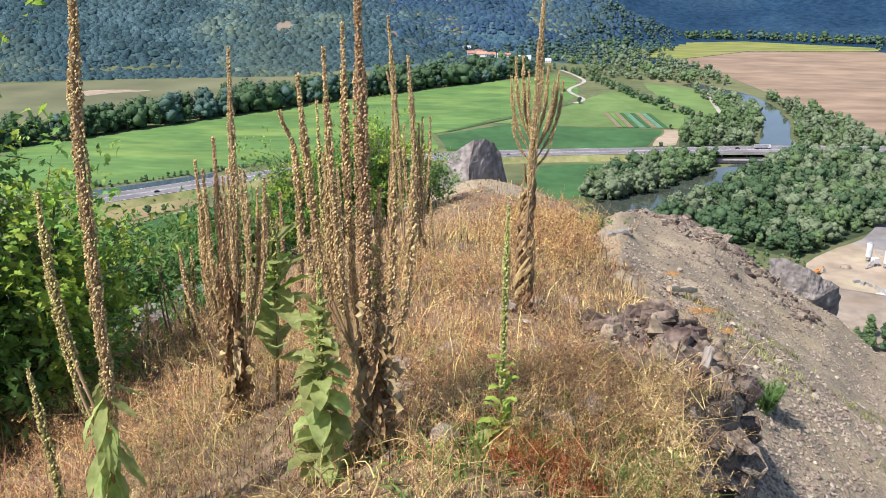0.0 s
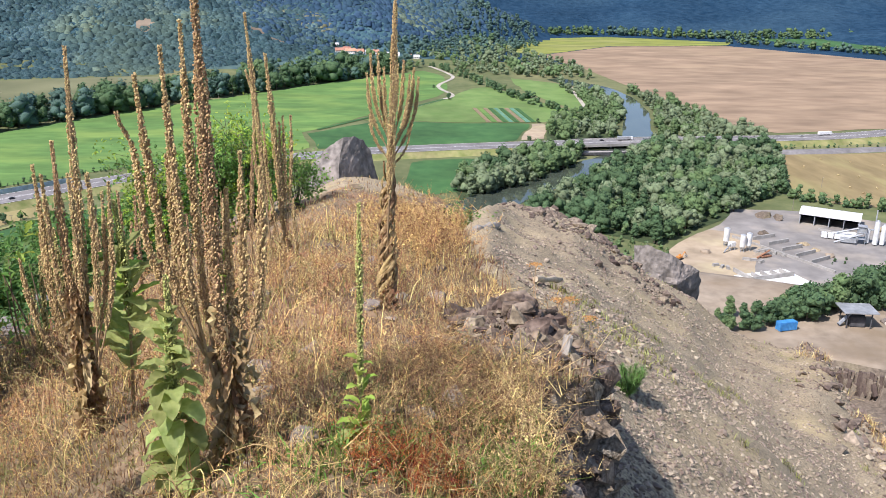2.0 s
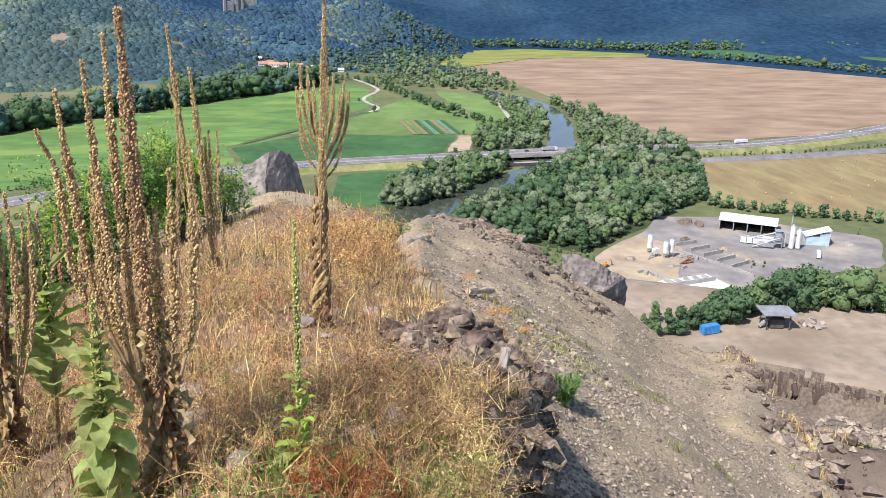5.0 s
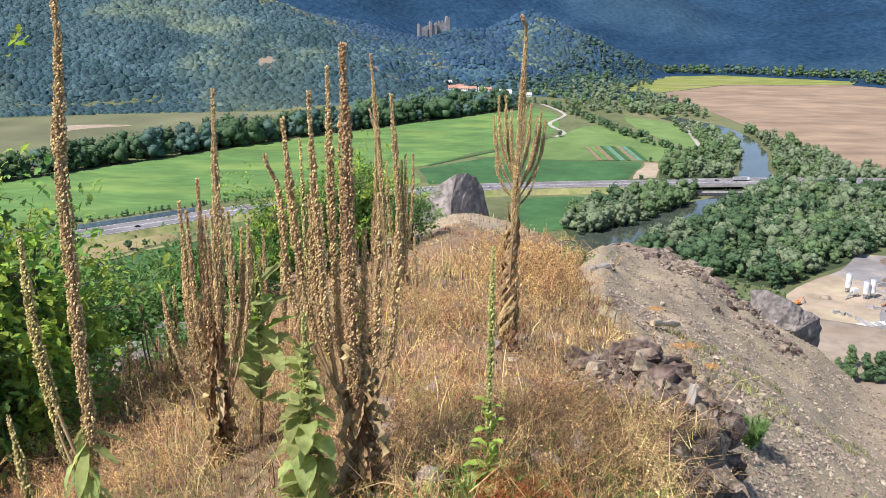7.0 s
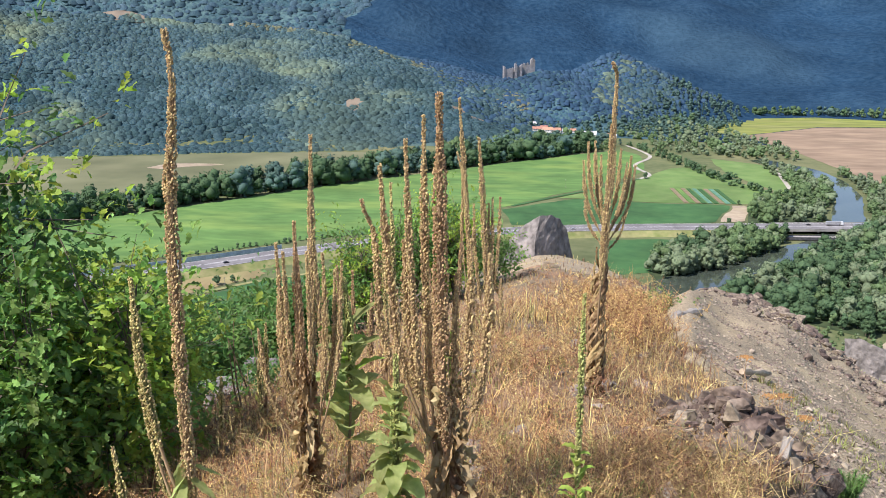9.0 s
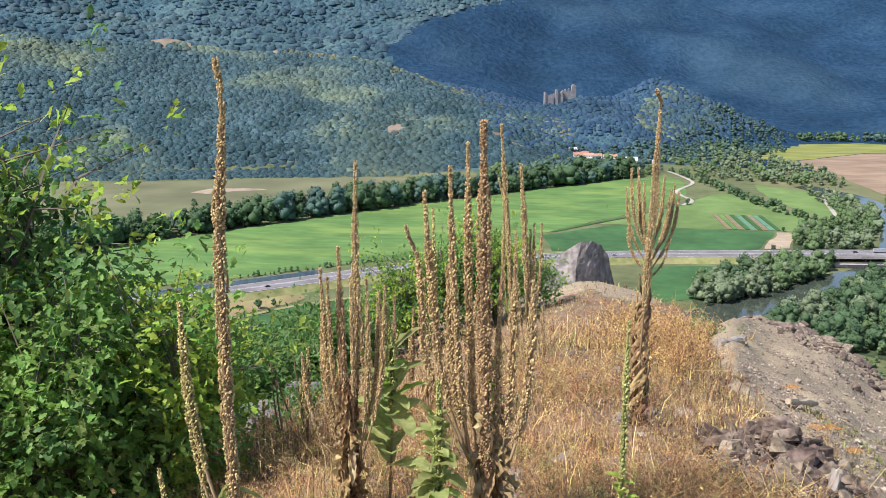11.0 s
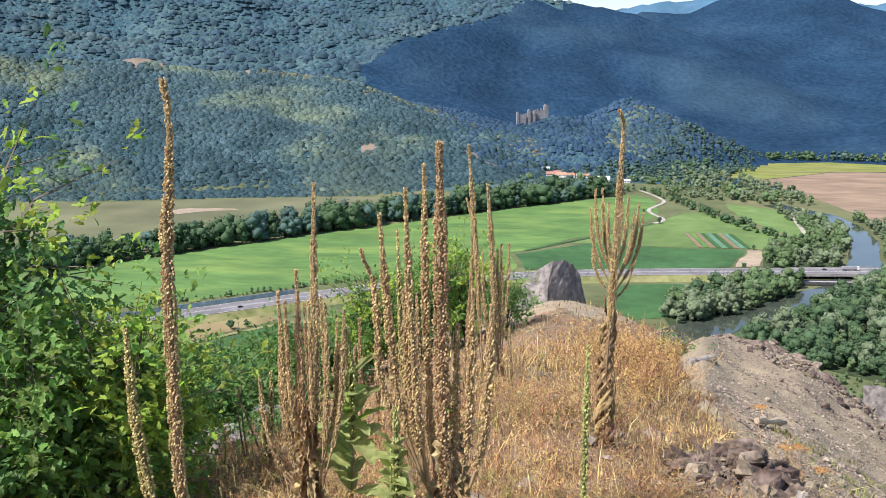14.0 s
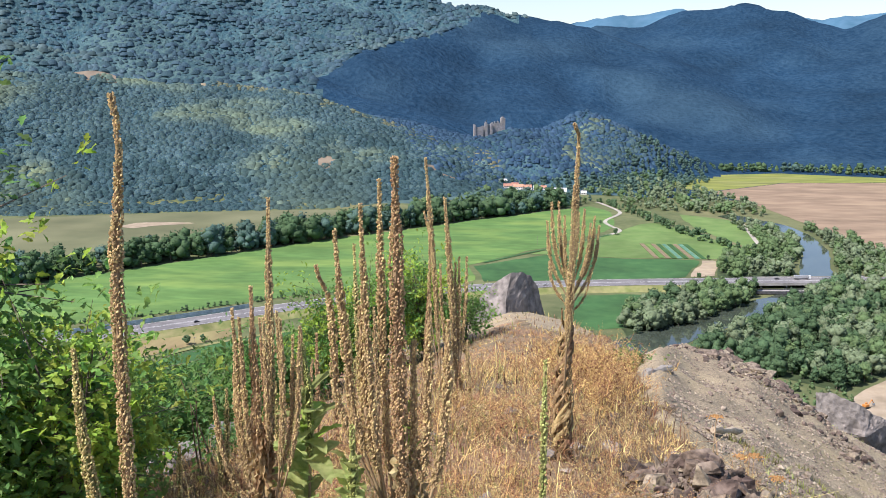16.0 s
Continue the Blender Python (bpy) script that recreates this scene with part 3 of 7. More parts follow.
LUMP0, LUMP0_F = lumps(1, 5, 2, 0.8)


# crowns of a closed wood seen from afar: uneven rounded domes of three rings, and lower tufts for the farthest
rc = np.random.default_rng(77)
DOME, TUFT = [], []
for _ in range(9):
    a6 = np.arange(6) * 1.0472
    one = np.concatenate([[(0, 0, 0.95)]] + [np.stack([r_ * np.cos(a6 + o_), r_ * np.sin(a6 + o_), np.full(6, z_)], -1) for r_, o_, z_ in ((0.52, 0.0, 0.82), (0.92, 0.5, 0.36), (0.9, 0.0, -0.45))])
    DOME.append(one * rc.uniform(0.8, 1.2, (19, 1)) + rc.normal(0, 0.06, (19, 3)))
    low_ = np.concatenate([[(0, 0, 0.6)]] + [np.stack([r_ * np.cos(a6 + o_), r_ * np.sin(a6 + o_), np.full(6, z_)], -1) for r_, o_, z_ in ((0.6, 0.0, 0.42), (1.0, 0.5, -0.35))])
    TUFT.append(low_ * rc.uniform(0.75, 1.25, (13, 1)) + rc.normal(0, 0.06, (13, 3)))
DOME_F = [(0, 1 + i, 1 + (i + 1) % 6) for i in range(6)]
for o_ in (1, 7):
    DOME_F += [f_ for i in range(6) for f_ in ((o_ + i, o_ + 6 + i, o_ + (i + 1) % 6), (o_ + 6 + i, o_ + 6 + (i + 1) % 6, o_ + (i + 1) % 6))]
DOME_F = np.array(DOME_F)
TUFT_F = DOME_F[:18]


def scatter(outline, gap, rng):
    """Uneven points inside a plan outline, about gap metres apart."""
    pts = np.asarray(outline, float)
    lo, hi = pts.min(0), pts.max(0)
    nx, ny = (np.maximum((hi - lo) / gap, 1)).astype(int) + 1
    gxx, gyy = np.meshgrid(np.linspace(lo[0], hi[0], nx), np.linspace(lo[1], hi[1], ny))
    p = np.stack([gxx.ravel(), gyy.ravel()], -1) + (rng.random((nx * ny, 2)) - 0.5) * gap * 0.95
    inside = np.zeros(len(p), bool)
    a = pts
    b = np.roll(pts, -1, 0)
    for (x0, y0), (x1, y1) in zip(a, b):
        cross = ((y0 > p[:, 1]) != (y1 > p[:, 1])) & (p[:, 0] < (x1 - x0) * (p[:, 1] - y0) / (y1 - y0 + 1e-9) + x0)
        inside ^= cross
    return p[inside]


def band(line, width, gap, rng, side=0.0):
    """Uneven points along a plan line, in a strip of some width to its left."""
    p, w = along(line, gap)
    nrm = np.stack([-w[:, 1], w[:, 0]], -1)
    rows = max(1, round(width / gap))
    out = [p[:, :2] + nrm * (side + (k + 0.5) * width / rows) + (rng.random((len(p), 2)) - 0.5) * gap * 0.9 for k in range(rows)]
    return np.concatenate(out)


def woods(name, points, tall, label, rng, mats=None, base=None, lobes=7, sprays=80):
    """A stand of broad trees: each a few lumpy boughs on a trunk, covered by many small sprays of leaves, in up to three greens."""
    mats = mats or (wood_mid, wood_pale, wood_dark)
    kind = rng.integers(0, len(mats), len(points))
    clump = (vnoise(points[:, 0] / 40, points[:, 1] / 40) * len(mats) * 1.3).astype(int).clip(0, len(mats) - 1)
    kind = np.where(rng.random(len(points)) < 0.65, clump, kind)
    top = tagged(new(name), label, "woods", kind="stuff")
    trunks = Heap()
    for k, mat in enumerate(mats):
        heap = Heap()
        for x, y in points[kind == k]:
            z = base if base is not None else float(height(x, y))
            h = (tall(x, y) if callable(tall) else tall) * rng.uniform(0.55, 1.3)
            r = h * rng.uniform(0.20, 0.44)
            n = lobes
            th = np.arange(n) * 2.4 + rng.random(n)
            up = np.linspace(0.22, 0.86, n) + rng.normal(0, 0.05, n)
            rad = r * np.sqrt(np.clip(1 - (2 * (up - 0.45)) ** 2, 0.05, 1)) * rng.uniform(0.3, 0.75, n)
            places = np.stack([x + rad * np.cos(th), y + rad * np.sin(th), z + h * up], -1)
            size = r * rng.uniform(0.7, 1.55, n) / n ** 0.33
            v, f = spread(LUMP0[int(rng.integers(5))], LUMP0_F, places, th, np.stack([size, size, size * rng.uniform(0.75, 1.0, n)], -1) * 1.02)
            heap.add(v, f)
            which = rng.integers(0, n, sprays)
            d = rng.normal(size=(sprays, 3)) + np.array([0, 0, 0.35])
            d /= np.linalg.norm(d, axis=1, keepdims=True)
            c = places[which] + d * (size[which] * rng.uniform(0.85, 1.34, sprays))[:, None]
            fl = h * rng.uniform(0.03, 0.078, sprays)
            turn_ = frames_to(d + rng.normal(0, 0.45, (sprays, 3)))
            a_ = rng.random(sprays) * 6.28
            tri = np.stack([np.stack([np.cos(a_ + o_), np.sin(a_ + o_), np.zeros(sprays)], -1) for o_ in (0, 2.1, 4.0)], 1)
            heap.add((np.einsum("nij,nkj->nki", turn_, tri) * fl[:, None, None] + c[:, None]).reshape(-1, 3), np.arange(3 * sprays).reshape(-1, 3))
            trunks.add(*tube_np([(x, y, z - 0.5), (x, y, z + h * 0.6)], [h * 0.03, h * 0.012], 3))
        if heap.n:
            heap.link("crowns", mat, top, smooth=True)
    if trunks.n:
        trunks.link("trunks", bark_far, top)
    return top


def forest(name, points, size, mat, label, rng, lump=None, lump_f=None, sunk=0.05):
    """A closed wood far away: lumpy crowns side by side on the slope."""
    lump, lump_f = (DOME, DOME_F) if lump is None else (lump, lump_f)
    points = points[clear_of_spots(points)]
    n = len(points)
    s = size * (0.42 + 1.3 * rng.random(n) ** 2)
    z = hills(points[:, 0], points[:, 1])
    heap = Heap()
    pick = rng.integers(0, len(lump), n)
    for k, base_v in enumerate(lump):
        m = pick == k
        heap.add(*spread(base_v, lump_f, np.stack([points[m, 0], points[m, 1], z[m] + s[m] * sunk], -1), rng.random(m.sum()) * 6.28,
                         np.stack([s[m], s[m], s[m] * rng.uniform(0.65, 1.05, m.sum())], -1)))
    ob = heap.link(name, mat, smooth=True)
    return tagged(ob, label, "forest", kind="stuff")


def in_view(p, lo=-38.0, hi=44.0):
    a = np.degrees(np.arctan2(p[:, 0], p[:, 1]))
    return p[(a > lo) & (a < hi)]


rng = np.random.default_rng(11)
river_tall = 14.0
woods("riverside_wood", scatter([(404, 852), (345, 700), (292, 662), (252, 620), (200, 578), (120, 640), (165, 705), (205, 752), (238, 802), (292, 872)], 8.6, rng), river_tall, "mixed green riverside wood of willows and poplars", rng, lobes=9, sprays=250)
woods("left_bank_wood", scatter([(80, 690), (78, 735), (118, 800), (180, 842), (214, 838), (180, 782), (128, 722)], 8.0, rng), river_tall, "mixed green wood on the river bank", rng, lobes=9, sprays=250)
woods("bridge_wood", scatter([(190, 900), (258, 906), (294, 1000), (312, 1075), (318, 1140), (296, 1215), (268, 1230), (275, 1100), (255, 1010), (205, 990)], 10, rng), 11, "willows between meadow and river", rng, (wood_mid, wood_pale), sprays=200)
woods("right_bank_wood", scatter([(346, 1220), (352, 1130), (330, 1000), (304, 908), (416, 905), (408, 960), (390, 1050), (372, 1140)], 10, rng), 11, "willows on the river bank below the tan field", rng, (wood_mid, wood_pale), sprays=200)
woods("field_hedge", band([(262, 1010), (215, 1110), (176, 1235), (150, 1330), (120, 1420)], 22, 9, rng, -10), 8, "hedge of low trees beside the field", rng, (wood_mid, wood_dark), VALLEY)
woods("valley_wood", scatter([(150, 1360), (130, 1470), (90, 1520), (150, 1640), (230, 1640), (300, 1540), (335, 1400), (330, 1290), (280, 1300), (210, 1330)], 15, rng), 11, "scattered valley trees along the river", rng, (wood_mid, wood_pale), VALLEY)
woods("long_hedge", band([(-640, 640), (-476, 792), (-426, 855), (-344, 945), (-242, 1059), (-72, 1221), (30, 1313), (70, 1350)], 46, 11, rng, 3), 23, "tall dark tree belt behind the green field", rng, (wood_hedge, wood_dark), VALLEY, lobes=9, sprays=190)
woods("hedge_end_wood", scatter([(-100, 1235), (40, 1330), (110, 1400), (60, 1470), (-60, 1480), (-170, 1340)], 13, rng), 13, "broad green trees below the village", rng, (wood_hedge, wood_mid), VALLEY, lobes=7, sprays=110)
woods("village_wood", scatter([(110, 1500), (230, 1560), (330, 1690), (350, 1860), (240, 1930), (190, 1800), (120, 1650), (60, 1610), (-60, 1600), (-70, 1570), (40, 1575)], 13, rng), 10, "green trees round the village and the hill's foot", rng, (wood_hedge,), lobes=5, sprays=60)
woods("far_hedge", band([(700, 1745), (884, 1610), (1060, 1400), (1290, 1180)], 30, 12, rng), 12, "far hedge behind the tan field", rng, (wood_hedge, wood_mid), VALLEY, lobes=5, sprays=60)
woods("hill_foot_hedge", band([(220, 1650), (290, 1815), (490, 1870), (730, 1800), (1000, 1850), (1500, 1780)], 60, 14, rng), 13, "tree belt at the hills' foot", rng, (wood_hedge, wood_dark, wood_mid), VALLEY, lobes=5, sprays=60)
# the wood along the back of the quarry bench: where it starts and how tall it stands, by its bearing
BENCH_AZ = [22.6, 23.5, 25.1, 26.9, 28.5, 30.2, 32.6, 34.1, 35.3, 37.2, 42.0]
bench_reach = lambda a: np.interp(a, BENCH_AZ, [266, 268, 272, 279, 289, 300, 308, 315, 320, 330, 345])
bench_tall = lambda x, y: np.interp(np.degrees(np.arctan2(x, y)), BENCH_AZ, [4.4, 4.8, 6.0, 6.8, 8.4, 9.0, 10.6, 10.0, 11.4, 11.8, 12.6])
arc = np.radians(np.concatenate([np.arange(22.7, 42, 0.75) + o_ for o_ in (0, 0.25, 0.5)]) + rng.normal(0, 0.12, 78))
arc_r = bench_reach(np.degrees(arc)) + np.repeat([1.0, 6.0, 11.0], 26) + rng.normal(0, 1.2, 78)
woods("bench_wood", np.stack([arc_r * np.sin(arc), arc_r * np.cos(arc)], -1), bench_tall, "dark green trees along the quarry bench", rng, (wood_dark, wood_mid), lobes=11, sprays=520)
woods("yard_scrub", scatter([(120, 610), (180, 588), (205, 575), (200, 545), (182, 535), (170, 500), (90, 520), (60, 600)], 6.0, rng), 3.6, "pale green scrub beside the works", rng, (wood_pale, wood_mid), VALLEY, lobes=4, sprays=50)
woods("yard_shrubs", np.array([(302, 536), (306, 541), (311, 537), (315, 543), (305, 548), (420, 600), (428, 610), (410, 540), (400, 528), (385, 520), (372, 515), (360, 512), (345, 508)], float), 3.0, "low shrubs in the works yard", rng, (wood_mid, wood_dark), VALLEY, lobes=5, sprays=80)
woods("works_hedge", band([(345, 690), (372, 668), (441, 640), (487, 612), (600, 555)], 14, 8, rng, -10), 9, "hedge between the works and the mown field", rng, (wood_dark, wood_mid), VALLEY)
woods("road_shrubs", band([(-510, 560), (-399, 660), (-279, 733), (-203, 794), (-120, 830)], 6, 5, rng, -4), 4.0, "row of dark shrubs along the motorway", rng, (wood_dark,), VALLEY, lobes=4, sprays=30)
woods("verge_shrubs", band([(394, 860), (540, 876), (668, 905), (850, 960)], 8, 7, rng, -4), 4.0, "shrubs between the two roads", rng, (wood_dark, wood_mid), VALLEY, lobes=4, sprays=30)
woods("foot_wood", scatter([(-330, 430), (-250, 520), (-150, 610), (0, 640), (60, 640), (120, 560), (190, 520), (150, 440), (0, 520), (-200, 420)], 14, rng), 9, "trees at the foot of the slope", rng, (wood_mid, wood_pale), VALLEY, lobes=5, sprays=60)

near_hill = scatter([(-1500, 1150), (-1150, 1150), (-660, 1215), (-470, 1270), (-224, 1330), (-90, 1420), (-20, 1600), (-60, 1680), (-200, 1780), (-450, 1900), (-1150, 1750), (-1500, 1650)], 6.2, rng)
near_hill = in_view(near_hill)
rise_m = hills(near_hill[:, 0], near_hill[:, 1]) - VALLEY
crest_d = np.full(len(near_hill), 1e9)
for (ax, ay, _), (bx, by, _) in zip(RIDGES[0][0][1:], RIDGES[0][0][2:]):
    u = np.clip(((near_hill[:, 0] - ax) * (bx - ax) + (near_hill[:, 1] - ay) * (by - ay)) / ((bx - ax) ** 2 + (by - ay) ** 2), 0, 1)
    crest_d = np.minimum(crest_d, np.hypot(near_hill[:, 0] - ax - u * (bx - ax), near_hill[:, 1] - ay - u * (by - ay)))
on_crest = (crest_d + 90 * (vnoise(near_hill[:, 0] / 26, near_hill[:, 1] / 26) - 0.42) < 20) & (near_hill[:, 0] > -620) & (crest_d < 60) & (rng.random(len(near_hill)) < 0.75)
forest("crest_scrub", near_hill[on_crest], 3.8, wood_scrub_lit, "pale olive scrub for the near hill's dry, sunlit crest", rng, TUFT, TUFT_F)
near_hill, rise_m = near_hill[~on_crest], rise_m[~on_crest]
# lower trees take the shade-coloured copy, more of them towards the foot
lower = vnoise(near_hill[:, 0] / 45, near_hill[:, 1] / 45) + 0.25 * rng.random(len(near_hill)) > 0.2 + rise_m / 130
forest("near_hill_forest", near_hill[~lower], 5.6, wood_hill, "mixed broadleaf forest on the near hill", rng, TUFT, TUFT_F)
forest("hill_foot_forest", near_hill[lower], 5.6, wood_foot_shade, "near hill's lower forest with the foot's shade put into its colour", rng, TUFT, TUFT_F)
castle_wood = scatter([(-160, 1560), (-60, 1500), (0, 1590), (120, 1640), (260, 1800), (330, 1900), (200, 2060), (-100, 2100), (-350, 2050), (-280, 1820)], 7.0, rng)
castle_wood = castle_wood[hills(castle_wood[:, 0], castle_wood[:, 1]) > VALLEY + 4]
# castle hill takes the wood coloured for cloud shade, the knoll the sunlit one
forest("castle_hill_forest", in_view(castle_wood), 5.0, wood_cloud_shade, "castle hill forest with cloud shade and haze put into its dark blue", rng, TUFT, TUFT_F)
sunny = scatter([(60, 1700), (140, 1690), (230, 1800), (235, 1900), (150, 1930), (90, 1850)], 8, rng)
forest("knoll_forest", sunny, 6.0, wood_hill, "knoll wood beside the castle in the sunlit green", rng, TUFT, TUFT_F)
# bluer copy of the hill wood, with distance haze put into its colour
wood_far = material("hazy_far_wood", (0.045, 0.098, 0.15), (0.115, 0.19, 0.22), 0.4, coarse=0.018, patch=(0.17, 0.235, 0.21), patch_amount=0.6, island=0.2, through_light=0.4, rough=0.95, bump=0.6, bump_size=0.8, spec=0.1)
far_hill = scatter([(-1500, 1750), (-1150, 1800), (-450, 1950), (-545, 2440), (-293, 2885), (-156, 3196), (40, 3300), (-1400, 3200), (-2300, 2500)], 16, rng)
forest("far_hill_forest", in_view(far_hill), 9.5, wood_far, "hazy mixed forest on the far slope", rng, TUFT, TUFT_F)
# dark sheets over the meadow put the trees' shade into the ground colour
floor_shade = material("wood_floor", (0.03, 0.05, 0.02), (0.06, 0.085, 0.035), 0.2, 0.95, 0.3, 0.3, bump_size=0.3)
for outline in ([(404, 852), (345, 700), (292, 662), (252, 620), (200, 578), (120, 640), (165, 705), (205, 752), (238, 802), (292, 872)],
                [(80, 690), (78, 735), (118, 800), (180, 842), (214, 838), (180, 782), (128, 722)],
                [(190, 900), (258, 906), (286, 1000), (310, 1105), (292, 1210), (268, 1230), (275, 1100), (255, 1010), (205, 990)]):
    sheet("wood_floor", outline, VALLEY + 0.22, floor_shade, "dark sheet for the shade under the riverside wood", "wood floor")

# ---- the spur: rocks, scree and deadwood ----
rock = material("boulder_rock", (0.13, 0.117, 0.106), (0.30, 0.27, 0.243), 4.5, 0.9, 1.0, 0.3, (0.34, 0.29, 0.26), 0.5, bump_size=0.08)
rock_brown = material("outcrop_rock", (0.08, 0.061, 0.045), (0.26, 0.20, 0.145), 9, 0.9, 0.8, 0.25, (0.38, 0.34, 0.29), 0.5, own=0.3, bump_size=0.03)
rock_dark = material("broken_dark_rock", (0.07, 0.052, 0.04), (0.25, 0.19, 0.14), 22, 0.9, 1.0, 0.25, (0.42, 0.36, 0.29), 0.4, own=0.45, bump_size=0.02)
stone = material("scree_stone", (0.18, 0.143, 0.108), (0.36, 0.295, 0.23), 20, 0.9, 0.5, 0.2, island=0.4, bump_size=0.02)
stone_dark = material("dark_broken_stone", (0.085, 0.066, 0.052), (0.24, 0.19, 0.148), 20, 0.9, 0.5, 0.2, island=0.4, bump_size=0.02)
stone_near = material("broken_stone", (0.20, 0.17, 0.145), (0.36, 0.32, 0.28), 20, 0.9, 0.5, 0.2, own=0.4, bump_size=0.02)
grey_wood = material("weathered_wood", (0.24, 0.215, 0.185), (0.42, 0.385, 0.335), 12, 0.85, 0.5, 0.3, stretch=(1, 1, 0.12), bump_size=0.01)
wood_end = material("split_wood", (0.36, 0.28, 0.19), (0.55, 0.46, 0.34), 14, 0.85, 0.5, 0.3, stretch=(1, 1, 0.15), bump_size=0.01)


def ground_at(x, y):
    return float(height(x, y))


def hull_mesh(points, fine, rough, seed, scale=1.0, worn=1, dull=0.12):
    """A broken rock from the hull of some corners: edges dulled, skin roughened."""
    bm = bmesh.new()
    for p in points:
        bm.verts.new(p)
    bmesh.ops.convex_hull(bm, input=bm.verts[:])
    bmesh.ops.delete(bm, geom=[v for v in bm.verts if not v.link_faces], context="VERTS")
    bmesh.ops.triangulate(bm, faces=bm.faces[:])
    for _ in range(fine):
        bmesh.ops.subdivide_edges(bm, edges=bm.edges[:], cuts=1, use_grid_fill=True)
        bmesh.ops.triangulate(bm, faces=bm.faces[:])
    for _ in range(worn):
        bmesh.ops.smooth_vert(bm, verts=bm.verts[:], factor=dull, use_axis_x=True, use_axis_y=True, use_axis_z=True)
    off = Vector((seed * 1.7, seed * 0.3, 0))
    for v in bm.verts:
        a = v.co / scale
        v.co += v.co.normalized() * scale * rough * (noise.noise(a * 2 + off) + 0.5 * noise.noise(a * 5 + off) + 0.3 * noise.noise(a * 11 + off))
    return bm


def random_hull(size, seed, fine=2, rough=0.08, count=12):
    r = random.Random(seed)
    pts = []
    for _ in range(count):
        v = Vector((r.gauss(0, 1), r.gauss(0, 1), r.gauss(0, 1))).normalized() * r.uniform(0.8, 1.05)
        pts.append((v.x * size[0], v.y * size[1], v.z * size[2]))
    return hull_mesh(pts, fine, rough, seed, min(size))


big = part("boulder", hull_mesh([(-1.35, -0.3, -1.2), (-1.2, 0.6, -1.2), (-1.12, -0.05, -0.05), (-0.5, -1.35, -1.2), (-0.22, -1.5, -1.2), (-0.24, -1.0, 0.14), (-0.1, -0.3, 0.86), (0.26, 0.1, 0.84), (-0.62, -0.15, 0.46),
                                 (-0.5, 0.35, 0.42), (0.55, 0.45, 0.6), (0.82, 0.62, 0.1), (1.15, 0.8, -1.2), (0.6, 1.2, -1.2), (-0.6, 1.0, -1.2), (0.2, 0.9, 0.5)], 4, 0.055, 3, worn=2, dull=0.14), rock)
big.matrix_world = pose(-0.28, 29.5, -7.30)
tagged(big, "large grey peaked boulder on the spur's end", "boulder")
second = part("boulder", hull_mesh([(-0.95, -0.3, 1.4), (-1.15, 0.3, 1.1), (-0.45, -0.5, 1.2), (0.4, -0.45, 0.8), (1.2, -0.15, 0.3), (1.5, 0.3, -0.25), (1.35, 0.35, -1.35), (0.15, -0.85, 0.05), (-0.7, -0.7, 0.15),
                                    (-1.35, 0.0, -0.6), (0.3, 0.15, -1.4), (-0.9, 0.8, -0.9), (0.3, 0.9, -1.1)], 4, 0.10, 5, worn=1, dull=0.2), rock)
second.matrix_world = pose(16.3, 45.0, -17.45) @ Matrix.Scale(1.45, 4)
tagged(second, "large grey overhanging boulder on the scree crest", "boulder")

# broken outcrop at the edge of the grass, each rock a thing
r_out = random.Random(21)
for k in range(300):
    x, y = 0.58 + 0.66 * r_out.random(), 4.0 + 0.95 * r_out.random()
    if x > float(cliff_edge(y)) + 0.02:
        x = float(cliff_edge(y)) - 0.12 * r_out.random()
    if math.hypot(x - 1.07, y - 4.0) < 0.13:
        x -= 0.3
    s = 0.02 + 0.085 * r_out.random() ** 2
    mound = 0.06 * math.exp(-((x - 0.92) / 0.26) ** 2 - ((y - 4.5) / 0.33) ** 2) * r_out.uniform(0.3, 1.0)
    ob = part("rock", random_hull((s * 1.5, s, s * 0.75), 1000 + k, 1, 0.16, 9), rock_dark)
    ob.matrix_world = pose(x, y, ground_at(x, y) - s * 0.1 + mound, r_out.uniform(-60, 60), r_out.uniform(-60, 60), r_out.uniform(0, 360))
    tagged(ob, "broken dark brown rock on the crumbling edge", "rock", "rocks of the outcrop")
OUTCROP_BITS = [(0.55 + 0.7 * r_out.random(), 3.95 + 1.05 * r_out.random()) for _ in range(1500)]
# the low cliff below the edge: one outcrop of many fractured pieces
cliff = tagged(new("cliff_outcrop"), "dark brown fractured rock of a low cliff", "cliff")
cliff.matrix_world = pose(0, 0, 0)
shapes = []
for k in range(14):
    bm = random_hull((1.0, 0.8, 0.75), 300 + k, 1, 0.06, 10)
    me = bpy.data.meshes.new("rock")
    bm.to_mesh(me)
    bm.free()
    me.materials.append(rock_brown)
    shapes.append(me)
lip = np.array([(float(cliff_edge(y)), y) for y in (2.4, 2.87, 3.2, 3.5, 3.8, 3.87, 3.95, 4.1, 4.3, 4.6, 4.9, 5.4, 6.2)])
lip_s = np.concatenate([[0], np.cumsum(np.linalg.norm(np.diff(lip, axis=0), axis=1))])
